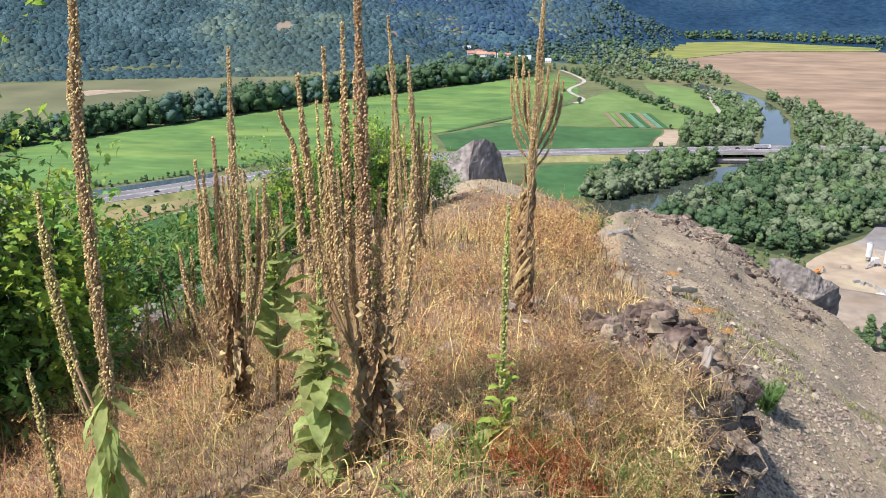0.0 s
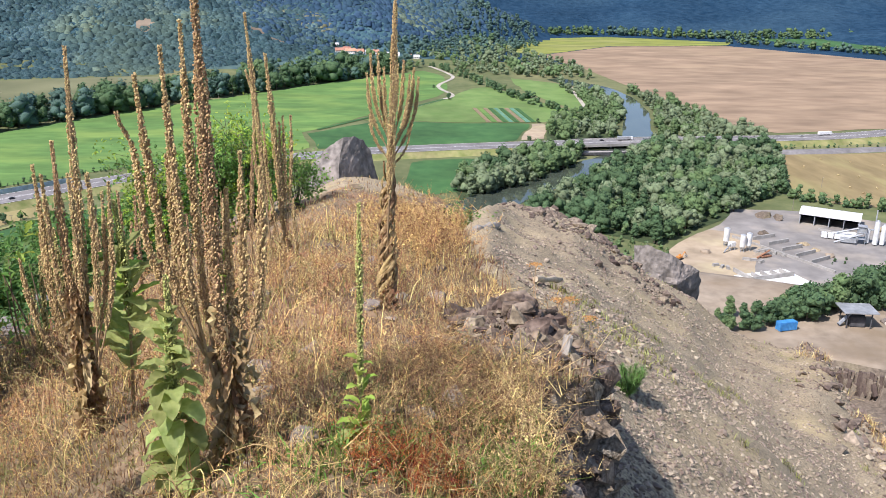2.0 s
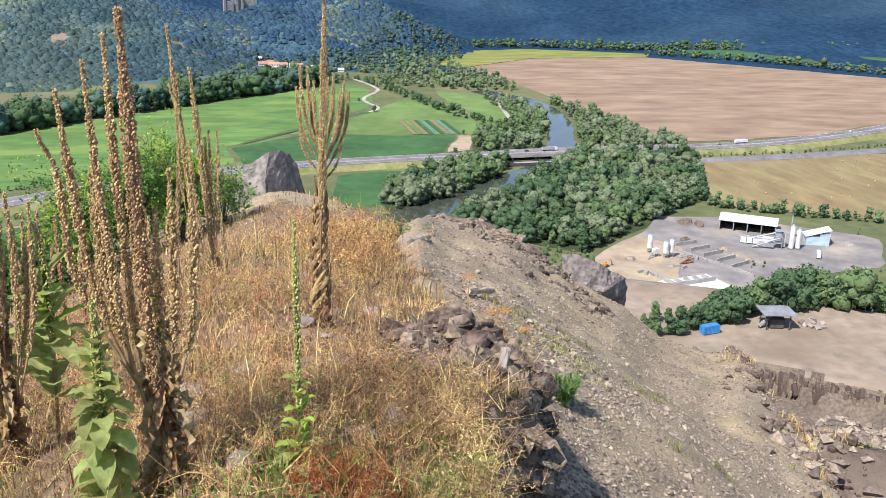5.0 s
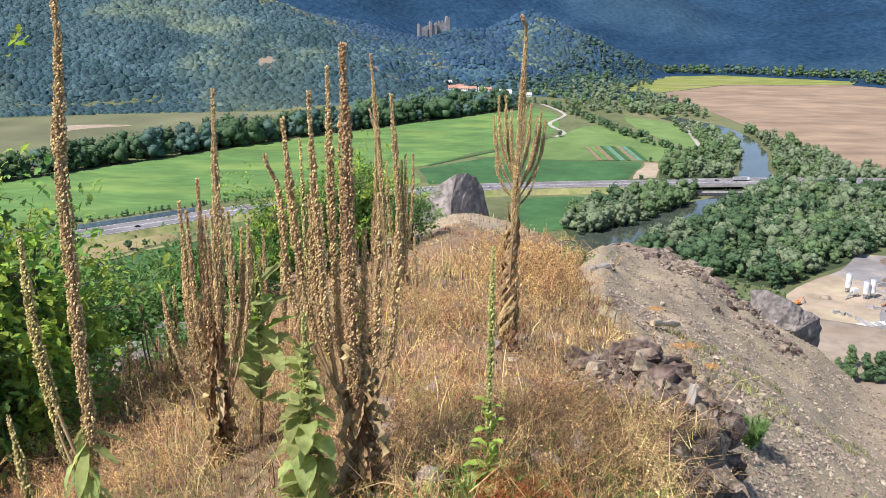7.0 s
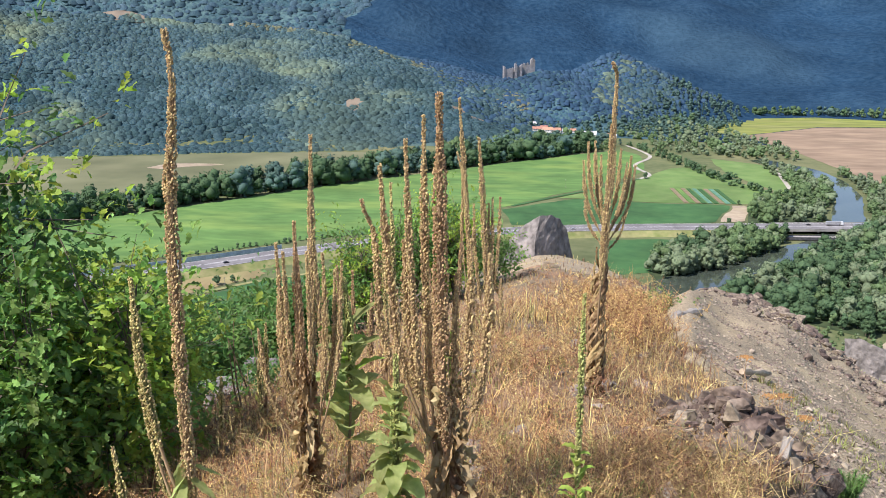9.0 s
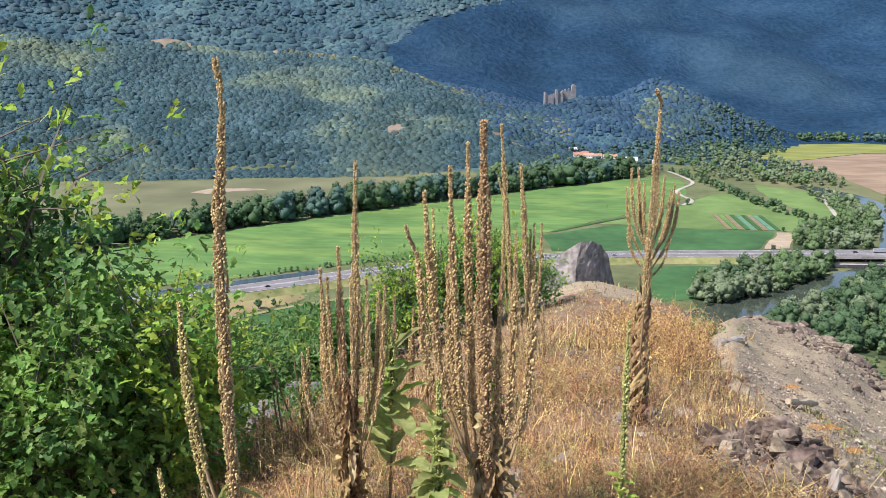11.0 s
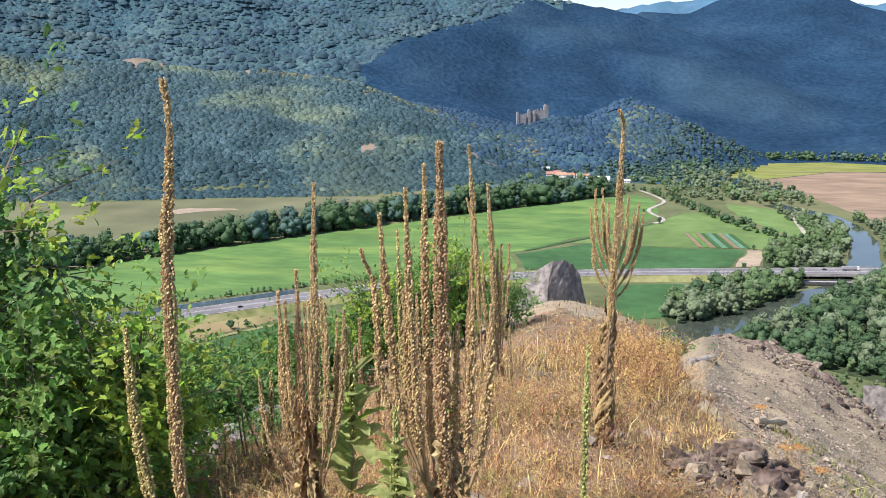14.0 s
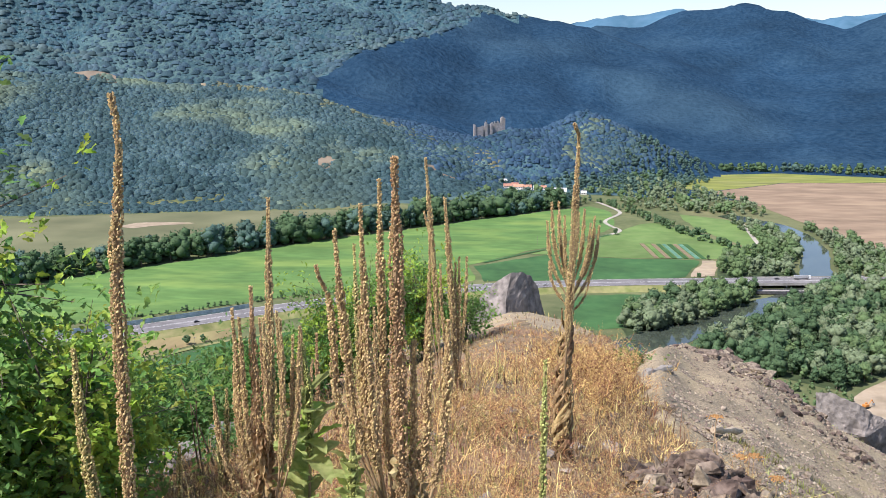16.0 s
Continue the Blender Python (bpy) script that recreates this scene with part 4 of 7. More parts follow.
for k in range(420):
    u = r_out.uniform(0.3, 2.3) if k < 300 else r_out.uniform(0, lip_s[-1])
    j = min(int(np.searchsorted(lip_s, u, side="right")) - 1, len(lip) - 2)
    f_ = (u - lip_s[j]) / (lip_s[j + 1] - lip_s[j])
    p = lip[j] * (1 - f_) + lip[j + 1] * f_
    d = (lip[j + 1] - lip[j]) / (lip_s[j + 1] - lip_s[j])
    drop = 1.4 * r_out.random() ** 0.85
    s = r_out.uniform(0.07, 0.2)
    out_ = 0.02 - 0.35 * s + drop * (0.13 if p[1] > 3.7 else 0.27) + r_out.uniform(-0.04, 0.05)
    x, y = p[0] + d[1] * out_, p[1] - d[0] * out_
    ob = new("rock", shapes[k % 14])
    ob.parent = cliff
    ob.matrix_basis = pose(x, y, float(spur(p[0] - 0.15, p[1] + 0.05)) - 0.10 - drop, r_out.uniform(-25, 25), r_out.uniform(-25, 25), r_out.uniform(0, 360)) @ Matrix.Scale(s, 4)
# weathered stump on the cliff's lip
bm = bmesh.new()
v, q = tube_np([(0, 0, -0.16), (0.0, 0, 0.0), (0.012, 0, 0.12), (0.03, 0.01, 0.2)], [0.062, 0.05, 0.042, 0.038], 9)
vs = [bm.verts.new(p + np.array([0.006 * math.sin(i * 2.3), 0.006 * math.cos(i * 3.1), 0.012 * math.sin(i * 1.3) if p[2] > 0.15 else 0])) for i, p in enumerate(v)]
for f in q:
    bm.faces.new([vs[i] for i in f])
bm.faces.new(vs[-9:])
bmesh.ops.recalc_face_normals(bm, faces=bm.faces[:])
stump = part("stump", bm, grey_wood)
stump.matrix_world = pose(1.09, 4.12, ground_at(1.09, 4.12) - 0.03) @ Matrix.Diagonal((0.62, 0.62, 0.75, 1.0))
tagged(stump, "short grey weathered stump on the cliff's lip", "stump")


def deadwood(name, a, b, radius, mat, label, sides=8):
    """A bleached piece of timber lying on the scree, flattened and split."""
    a, b = np.array(a, float), np.array(b, float)
    pts = [a + (b - a) * k / 6 + np.array([0, 0, 0.012 * math.sin(k * 2.1)]) for k in range(7)]
    v, q = tube_np(pts, [radius * (0.9 + 0.2 * math.sin(k * 1.7)) for k in range(7)], sides)
    bm = bmesh.new()
    vs = [bm.verts.new(p) for p in v]
    for f in q:
        bm.faces.new([vs[i] for i in f])
    bm.faces.new(vs[:sides][::-1])
    bm.faces.new(vs[-sides:])
    bmesh.ops.recalc_face_normals(bm, faces=bm.faces[:])
    return tagged(part(name, bm, mat), label, "log")


deadwood("log", (1.74, 12.75, ground_at(1.74, 12.75) + 0.05), (2.2, 13.4, ground_at(2.2, 13.4) + 0.06), 0.06, grey_wood, "grey weathered log lying on the scree")
deadwood("stick", (1.9, 8.9, ground_at(1.9, 8.9) + 0.06), (2.36, 9.7, ground_at(2.36, 9.7) + 0.1), 0.035, wood_end, "pale split piece of timber on the scree")
deadwood("stick", (0.42, 4.1, ground_at(0.42, 4.1) + 0.07), (0.68, 4.2, ground_at(0.68, 4.2) + 0.06), 0.009, wood_end, "thin bleached stick in the grass", 6)

# loose stones of the scree
PEB, PEB_F = [], None
rr = np.random.default_rng(5)
BIT_F = np.array([(0, 2, 4), (2, 1, 4), (1, 3, 4), (3, 0, 4), (2, 0, 5), (1, 2, 5), (3, 1, 5), (0, 3, 5)])
BIT = [np.array([(1, 0, 0), (-1, 0, 0), (0, 1, 0), (0, -1, 0), (0, 0, 0.7), (0, 0, -0.7)]) * rr.uniform(0.6, 1.2, (6, 1)) + rr.normal(0, 0.18, (6, 3)) for _ in range(8)]
v0, PEB_F = ball_np(1)
for k in range(8):
    a = v0.copy()
    for _ in range(7):
        nrm = rr.normal(size=3)
        nrm /= np.linalg.norm(nrm)
        over = relu(a @ nrm - rr.uniform(0.35, 0.75))
        a = a - over[:, None] * nrm
    PEB.append(a * np.array([1, rr.uniform(0.6, 1), rr.uniform(0.4, 0.8)]))


def stones(name, xs, ys, size, label, mat, seed, sink=0.15, forms=None, faces=None):
    g = np.random.default_rng(seed)
    z = height(xs, ys)
    heap = Heap()
    pick = g.integers(0, 8, len(xs))
    for k in range(8):
        m = pick == k
        v, f = spread((forms or PEB)[k], PEB_F if faces is None else faces, np.stack([xs[m], ys[m], z[m] + size[m] * (0.35 - sink)], -1), g.random(m.sum()) * 6.28, size[m])
        heap.add(v, f)
    return tagged(heap.link(name, mat), label, "stones", kind="stuff")


def polar(n, g, a0, a1, r0, r1, power=1.0):
    """Random places in a wedge of the plan, thinning outwards."""
    a = np.radians(g.uniform(a0, a1, n))
    r = r0 * (r1 / r0) ** (g.random(n) ** power)
    return r * np.sin(a), r * np.cos(a)


g = np.random.default_rng(31)
xs, ys = polar(46000, g, 5, 42, 3.6, 45, 0.85)
keep = (xs > cliff_edge(ys) + np.where(ys > 8, 0.0, 0.3)) & (np.maximum(scree(xs, ys), spur(xs, ys)) > hillside(xs, ys))
keep &= (vnoise(xs * 0.8, ys * 0.8) + 0.35 * g.random(len(xs)) > 0.42)
xs, ys = xs[keep], ys[keep]
size = 0.007 + 0.019 * g.random(len(xs)) ** 2.6 + 0.0006 * np.hypot(xs, ys)
stones("scree_grit", xs, ys, size, "fine loose grey brown stones on the scree", stone, 32, 0.1, BIT, BIT_F)
xs, ys = polar(2100, g, 5, 42, 3.6, 50, 0.9)
keep = (xs > cliff_edge(ys) + 0.3) & (np.maximum(scree(xs, ys), spur(xs, ys)) > hillside(xs, ys))
xs, ys = xs[keep], ys[keep]
stones("scree_stones", xs, ys, 0.02 + 0.06 * g.random(len(xs)) ** 4, "larger loose stones on the scree", stone, 35)
patch_ = scatter([(3.2, 15.5), (3.8, 16.8), (4.6, 17.8), (5.6, 17.2), (6.3, 15.6), (5.0, 14.6), (4.2, 14.6)], 0.1, g)
patch_ = patch_[vnoise(patch_[:, 0] * 1.6, patch_[:, 1] * 1.6) > 0.38]
stones("shoulder_rubble", patch_[:, 0], patch_[:, 1], 0.025 + 0.10 * g.random(len(patch_)) ** 3, "dark broken rubble on the scree's shoulder", stone_dark, 37)
line = np.array([(3.9, 17.5), (5.6, 21.5), (8.5, 28.5), (12, 36), (15, 42.5)])
px, _ = along(line, 0.02)
xs, ys = px[:, 0] + g.normal(0, 0.7, len(px)), px[:, 1] + g.normal(0, 0.7, len(px))
stones("rock_band", xs, ys, 0.03 + 0.22 * g.random(len(xs)) ** 3.5, "band of broken dark rocks along the scree crest", stone_dark, 33)
xs, ys = polar(2600, g, 22, 46, 18, 230)
keep = hillside(xs, ys) >= np.maximum(spur(xs, ys), scree(xs, ys))
stones("slope_rubble", xs[keep], ys[keep], (0.1 + 0.9 * g.random(keep.sum()) ** 4) * np.clip(np.hypot(xs[keep], ys[keep]) / 90, 0.15, 1), "coarse rubble on the quarry slope", stone, 34)
ox, oy = np.array(OUTCROP_BITS).T
keep = (ox < cliff_edge(oy) - 0.01) & (np.hypot((ox - 0.92) / 0.34, (oy - 4.48) / 0.5) < 1.1)
ox, oy = ox[keep], oy[keep]
stones("outcrop_rubble", ox, oy, 0.008 + 0.022 * g.random(len(ox)) ** 2, "small broken rubble between the rocks of the outcrop", stone_dark, 36, -0.5)
ey = g.uniform(5.5, 26, 1500)
ex = np.interp(ey, [0, 8.3, 10, 12.3, 17.5, 25, 36, 44], [4.8, 6.6, 7.2, 8.0, 9.7, 12.4, 16, 17.2]) + g.normal(0.25, 0.4, 1500)
stones("edge_rubble", ex, ey, 0.02 + 0.16 * g.random(1500) ** 4, "broken dark stones along the scree's outer edge", stone_dark, 38)
br_, ba_ = g.uniform(12, 60, 2600), np.radians(g.uniform(32, 41, 2600))
stones("bank_rubble", br_ * np.sin(ba_), br_ * np.cos(ba_), (0.02 + 0.2 * g.random(2600) ** 4) * (0.6 + br_ / 50), "brown rubble on the bank beyond the gully", stone, 39, 0.1, BIT, BIT_F)
for k in range(46):
    a, d = g.uniform(-14, 10), g.uniform(2.7, 8.5)
    x, y = d * math.sin(math.radians(a)), d * math.cos(math.radians(a))
    s = 0.025 + 0.085 * g.random() ** 1.6
    ob = part("rock", random_hull((s * 1.3, s, s * 0.6), 500 + k, 1, 0.08, 10), stone_near)
    ob.matrix_world = pose(x, y, ground_at(x, y) + s * 0.3, 0, 0, g.uniform(0, 360))
    tagged(ob, "pale pinkish rock half hidden in dry grass", "rock", "rocks in the grass")
for k, (x, y, s) in enumerate([(-3.75, 9.5, 0.34), (-3.25, 9.3, 0.26), (-3.35, 10.0, 0.4), (-4.2, 9.9, 0.3), (-2.95, 9.8, 0.22), (-3.6, 8.9, 0.18), (-4.5, 9.2, 0.2)]):
    ob = part("rock", random_hull((s * 1.2, s, s * 0.8), 600 + k, 2, 0.08, 11), rock)
    ob.matrix_world = pose(x, y, ground_at(x, y) + s * 0.35, 10 * k, 7 * k, 50 * k)
    tagged(ob, "pale grey angular rock on the shaded slope", "rock", "rocks on the slope")

# ---- mulleins and dry weeds ----
capsule_mat = material("dry_seed_capsules", (0.34, 0.245, 0.105), (0.60, 0.445, 0.22), 60, 0.85, 0.3, 0.05, island=0.3, bump_size=0.004)
capsule_brown = material("brown_seed_capsules", (0.28, 0.18, 0.085), (0.54, 0.37, 0.19), 60, 0.85, 0.3, 0.05, island=0.3, bump_size=0.004)
capsule_olive = material("olive_seed_capsules", (0.34, 0.29, 0.10), (0.60, 0.50, 0.22), 60, 0.85, 0.3, 0.05, island=0.38, bump_size=0.004)
capsule_green = material("green_buds", (0.28, 0.31, 0.08), (0.48, 0.48, 0.17), 60, 0.8, 0.3, 0.05, island=0.3, bump_size=0.004)
stalk_mat = material("dry_stalk", (0.24, 0.16, 0.08), (0.42, 0.30, 0.17), 30, 0.85, 0.4, 0.2, stretch=(1, 1, 0.2), bump_size=0.004)
stalk_green = material("olive_stalk", (0.10, 0.11, 0.035), (0.20, 0.20, 0.07), 30, 0.85, 0.4, 0.2, stretch=(1, 1, 0.2), bump_size=0.004)
stalk_dark = material("dark_dead_stalk", (0.15, 0.11, 0.07), (0.30, 0.22, 0.13), 30, 0.85, 0.4, 0.2, stretch=(1, 1, 0.2), bump_size=0.004)
leaf_dry = material("withered_leaf", (0.25, 0.155, 0.07), (0.60, 0.43, 0.225), 40, 0.9, 0.9, 0.2, own=0.35, through_light=0.3, bump_size=0.008)
leaf_tan = material("pale_withered_leaf", (0.36, 0.27, 0.13), (0.58, 0.46, 0.26), 25, 0.9, 0.8, 0.2, own=0.2, through_light=0.2, bump_size=0.008)
leaf_green = material("felted_green_leaf", (0.33, 0.42, 0.13), (0.54, 0.60, 0.24), 30, 0.85, 0.9, 0.2, (0.44, 0.42, 0.13), 0.6, own=0.35, through_light=0.6, bump_size=0.01)
leaf_lime = material("fresh_green_leaf", (0.27, 0.42, 0.06), (0.44, 0.56, 0.12), 18, 0.7, 0.5, 0.2, own=0.2, through_light=0.4, bump_size=0.008)

# one seed capsule: a small blunt five-sided cup, blunt at its tip
CAP = np.array([(0.0, 0.0, -0.25)] + [((0.75 + 0.3 * (i % 2)) * math.cos(1.2566 * i), (0.75 + 0.3 * (i % 2)) * math.sin(1.2566 * i), 0.55 + 0.3 * (i % 2)) for i in range(5)] + [(0.0, 0.0, 1.6)])
CAP_F = np.array([(0, 1 + (i + 1) % 5, 1 + i) for i in range(5)] + [(6, 1 + i, 1 + (i + 1) % 5) for i in range(5)])
BUD = np.array([(0, 0, 0), (0.8, 0, 0.5), (0, 0.8, 0.5), (-0.8, 0, 0.5), (0, -0.8, 0.5), (0, 0, 1.3)])
BUD_F = np.array([(0, 2, 1), (0, 3, 2), (0, 4, 3), (0, 1, 4), (1, 2, 5), (2, 3, 5), (3, 4, 5), (4, 1, 5)])


def spread_turned(base_v, base_f, places, turns, sizes):
    v = np.einsum("nij,kj->nki", turns, base_v) * np.asarray(sizes)[:, None, None] + places[:, None]
    f = (base_f[None] + (np.arange(len(places)) * len(base_v))[:, None, None]).reshape(-1, base_f.shape[1])
    return v.reshape(-1, 3), f


def resample(pts, n):
    """A smooth line through a few guide points."""
    pts = np.asarray(pts, float)
    for _ in range(3):
        a, b = pts[:-1] * 0.75 + pts[1:] * 0.25, pts[:-1] * 0.25 + pts[1:] * 0.75
        pts = np.concatenate([pts[:1], np.stack([a, b], 1).reshape(-1, 3), pts[-1:]])
    s = np.concatenate([[0], np.cumsum(np.linalg.norm(np.diff(pts, axis=0), axis=1))])
    return np.stack([np.interp(np.linspace(0, s[-1], n), s, pts[:, k]) for k in range(3)], -1), s[-1]


def seed_spike(parent, pts, radius, start, mat, g, cap=0.006, stem=stalk_mat, stem_r=None, gaps=0.12):
    """A stalk, crowded from some height up to its tip with capsules that stand out all round it."""
    start = max(start * 0.8, 0.16)
    line, length = resample(pts, 26)
    stem_r = stem_r or radius * 0.45
    part_np("stalk", *tube_np(line, np.linspace(stem_r, stem_r * 0.45, 26), 6), stem, parent, smooth=True)
    n = int(length * (1 - start) * 2.3 * radius / cap ** 2)
    if n < 8:
        return
    s = start + (1 - start) * (np.arange(n) + g.random(n)) / n
    th = np.arange(n) * 2.39996 + g.normal(0, 0.35, n)
    knot = vnoise(s * length * 38 + radius * 900, np.cos(th) * 1.5 + 7)
    keep = (g.random(n) > gaps) & (knot > 0.12)
    s, th, knot = s[keep], th[keep], knot[keep]
    idx = s * 25
    base = np.stack([np.interp(idx, np.arange(26), line[:, k]) for k in range(3)], -1)
    way = np.gradient(line, axis=0)
    way = np.stack([np.interp(idx, np.arange(26), way[:, k]) for k in range(3)], -1)
    fr = frames_to(way)
    taper = np.clip((1.02 - s) / 0.22, 0.5, 1) * np.clip((s - start) / 0.12 + 0.5, 0.5, 1)
    out = np.cos(th)[:, None] * fr[:, :, 0] + np.sin(th)[:, None] * fr[:, :, 1]
    up = out + fr[:, :, 2] * g.uniform(-0.1, 0.9, (len(s), 1)) + g.normal(0, 0.3, (len(s), 3))
    rad = np.maximum(radius * taper * (0.68 + 0.62 * knot) - cap * 0.8, stem_r * 0.4)
    heap = Heap()
    heap.add(*spread_turned(CAP, CAP_F, base + out * rad[:, None], frames_to(up), cap * g.uniform(0.7, 1.25, len(s)) * (0.65 + 0.35 * taper)))
    heap.link("seed_spike", mat, parent)
    heap = Heap()
    t = np.linspace(start, 1, 26)
    core = np.stack([np.interp(t * 25, np.arange(26), line[:, k]) for k in range(3)], -1)
    cv, cq = tube_np(core, np.maximum(radius * 0.55 * np.clip((1.02 - t) / 0.22, 0.3, 1) * np.clip((t - start) / 0.12 + 0.4, 0.4, 1), stem_r * 0.45), 6)
    cq = np.asarray(cq)
    heap.add(cv, np.concatenate([cq[:, [0, 1, 2]], cq[:, [0, 2, 3]]]))
    heap.link("spike_core", stalk_green if mat in (capsule_green, capsule_olive) else stalk_mat, parent)


def leaf_shape(base, heading, length, width, rise, droop, g, fold=0.25, ruffle=0.1, twist=0.0):
    """A long oval leaf that rises from its stalk and bends over; corners and quads."""
    n, m = 9, 5
    t = np.linspace(0, 1, n)
    ang = radians(rise) - np.radians(droop) * t ** 1.3
    x = np.concatenate([[0], np.cumsum(np.cos(ang[:-1]))]) / (n - 1) * length
    z = np.concatenate([[0], np.cumsum(np.sin(ang[:-1]))]) / (n - 1) * length
    w = width * np.sin(np.pi * np.clip(t * 0.93 + 0.07, 0, 1)) ** 0.8 * 0.5
    rows = []
    for k in range(n):
        tw = twist * t[k]
        for j in range(m):
            s = (j - 2) / 2
            lift = fold * abs(s) * w[k] + ruffle * w[k] * math.sin(7 * t[k] * 3 + 2.5 * s + g.random() * 2) * abs(s)
            a, b = s * w[k] * math.cos(tw) - lift * math.sin(tw), s * w[k] * math.sin(tw) + lift * math.cos(tw)
            rows.append((x[k] - b * math.sin(ang[k]), a, z[k] + b * math.cos(ang[k])))
    v = np.array(rows)
    c, s_ = math.cos(heading), math.sin(heading)
    v = np.stack([v[:, 0] * c - v[:, 1] * s_, v[:, 0] * s_ + v[:, 1] * c, v[:, 2]], -1) + np.asarray(base)
    i, j = np.meshgrid(np.arange(n - 1), np.arange(m - 1), indexing="ij")
    q = np.stack([i * m + j, (i + 1) * m + j, (i + 1) * m + j + 1, i * m + j + 1], -1).reshape(-1, 4)
    return v, q


def mullein(label, x, y, spikes, leaves=(), seed=1, mat=capsule_mat, cap=0.0052, stem=stalk_mat):
    """A mullein: stalks with crowded seed spikes, and leaves. spikes: guide points as (aside, height), the spike's radius, where
    the capsules start. leaves: how many, material, lowest and highest foot, length, width, rise, droop."""
    g = np.random.default_rng(seed)
    top = tagged(new("mullein"), label, "mullein", "mulleins on the spur")
    z0 = ground_at(x, y)
    top.matrix_world = pose(x, y, z0)
    for guide, radius, start, *own in spikes:
        swing = g.normal(0, 0.02) if len(spikes) > 1 else 0.0
        pts = [(u, swing * k, h - z0) for k, (u, h) in enumerate(guide)]
        if radius > 0.0085 and guide is not spikes[0][0]:
            # side spikes leave the stem at once and then stand upright
            (u0, h0), (u1, h1) = guide[0], guide[-1]
            rise_ = [min(max((h + z0 - h0) / (h1 - h0), 0.0), 1.0) for _, _, h in pts]
            hold = [0.9 * min(1.0, 2 * (1 - f_)) for f_ in rise_]
            pts = [((1 - w_) * u + w_ * (u0 + (u1 - u0) * (1 - (1 - f_) ** 3.4)), b_, h) for (u, b_, h), f_, w_ in zip(pts, rise_, hold)]
        if pts[0][2] > 0.02 and guide is spikes[0][0]:
            pts.insert(0, (pts[0][0], 0.0, -0.03))
        seed_spike(top, pts, radius * (1.0 if guide is spikes[0][0] else 0.84), start if guide is spikes[0][0] or radius < 0.0125 else max(start, 0.36), own[0] if own else mat, g, cap, stem)
    for count, lmat, lo, hi, length, width, rise, droop in leaves:
        for k in range(count):
            h = lo + (hi - lo) * (k + g.random()) / count
            size = g.uniform(0.7, 1.15) * (1.1 - 0.4 * (h - lo) / max(hi - lo, 0.01))
            v, q = leaf_shape((g.normal(0, 0.006), g.normal(0, 0.006), h), k * 2.4 + g.normal(0, 0.4), length * size * (1.0 if lmat in (leaf_green, leaf_lime) else 0.85), width * size * (1.0 if lmat in (leaf_green, leaf_lime) else 0.5),
                              rise - (0 if lmat in (leaf_green, leaf_lime) else 12) + g.normal(0, 12), droop + g.normal(0, 20), g, 0.3 if lmat in (leaf_green, leaf_lime) else 1.1,
                              0.2 if lmat in (leaf_green, leaf_lime) else 1.25, g.normal(0, 0.15 if lmat in (leaf_green, leaf_lime) else 1.6))
            part_np("leaf", v, q, lmat, top, smooth=True)
    return top


mullein("tall pale dry mullein with a wavy spike and green leaves", -1.18, 2.5, [
    ([(0.0, -1.98), (0.0, -1.8), (0.02, -1.43), (0.01, -1.18), (0.01, -0.78), (0.01, -0.52), (0.03, -0.35), (0.04, -0.19), (0.02, -0.07)], 0.019, 0.3),
    ([(0.0, -1.57), (-0.03, -1.39), (-0.07, -1.16), (-0.1, -0.98), (-0.1, -0.79)], 0.016, 0.15, capsule_olive),
    ([(-0.01, -1.63), (-0.04, -1.45), (-0.1, -1.22), (-0.12, -1.0), (-0.12, -0.84)], 0.014, 0.15, capsule_olive),
    ([(0.0, -1.6), (-0.06, -1.5), (-0.09, -1.42), (-0.10, -1.36)], 0.014, 0.2, capsule_olive)],
    [(52, leaf_green, 0.05, 0.74, 0.22, 0.055, -55, 25), (8, leaf_dry, 0.0, 0.3, 0.2, 0.07, -30, 70)], 1)
mullein("small leaning olive mullein at the slope's edge", -1.41, 2.6, [
    ([(0.0, -2.06), (-0.01, -1.79), (-0.03, -1.6), (-0.05, -1.42)], 0.014, 0.25)], [(5, leaf_green, 0.02, 0.2, 0.15, 0.06, 20, 90)], 2, capsule_olive)
mullein("brown branching dry mullein with hanging withered leaves", -1.08, 3.6, [
    ([(0.0, -2.2), (0.01, -1.81), (0.03, -1.28), (0.02, -0.89), (0.02, -0.53)], 0.016, 0.42),
    ([(0.02, -2.28), (0.0, -1.92), (-0.01, -1.49), (-0.02, -1.13), (-0.02, -0.87)], 0.019, 0.1, capsule_brown),
    ([(-0.02, -2.0), (-0.04, -1.49), (-0.08, -1.24), (-0.1, -0.96)], 0.014, 0.3),
    ([(0.04, -1.91), (0.08, -1.49), (0.11, -1.18), (0.11, -0.99)], 0.013, 0.3),
    ([(0.04, -1.91), (0.12, -1.48), (0.16, -1.23), (0.18, -1.03)], 0.013, 0.3),
    ([(0.02, -1.81), (0.05, -1.28), (0.05, -0.98)], 0.013, 0.35),
    ([(-0.01, -1.92), (-0.06, -1.65), (-0.1, -1.39), (-0.11, -1.24)], 0.014, 0.25),
    ([(0.0, -1.92), (-0.1, -1.71), (-0.17, -1.5), (-0.18, -1.33)], 0.014, 0.25),
    ([(0.05, -1.81), (0.13, -1.48), (0.14, -1.28), (0.14, -1.08)], 0.012, 0.3),
    ([(-0.03, -1.81), (-0.07, -1.44), (-0.06, -1.14), (-0.06, -0.99)], 0.013, 0.3)],
    [(104, leaf_dry, 0.03, 0.70, 0.19, 0.07, -50, 40), (24, leaf_tan, 0.3, 0.6, 0.14, 0.05, -20, 80)], 3)
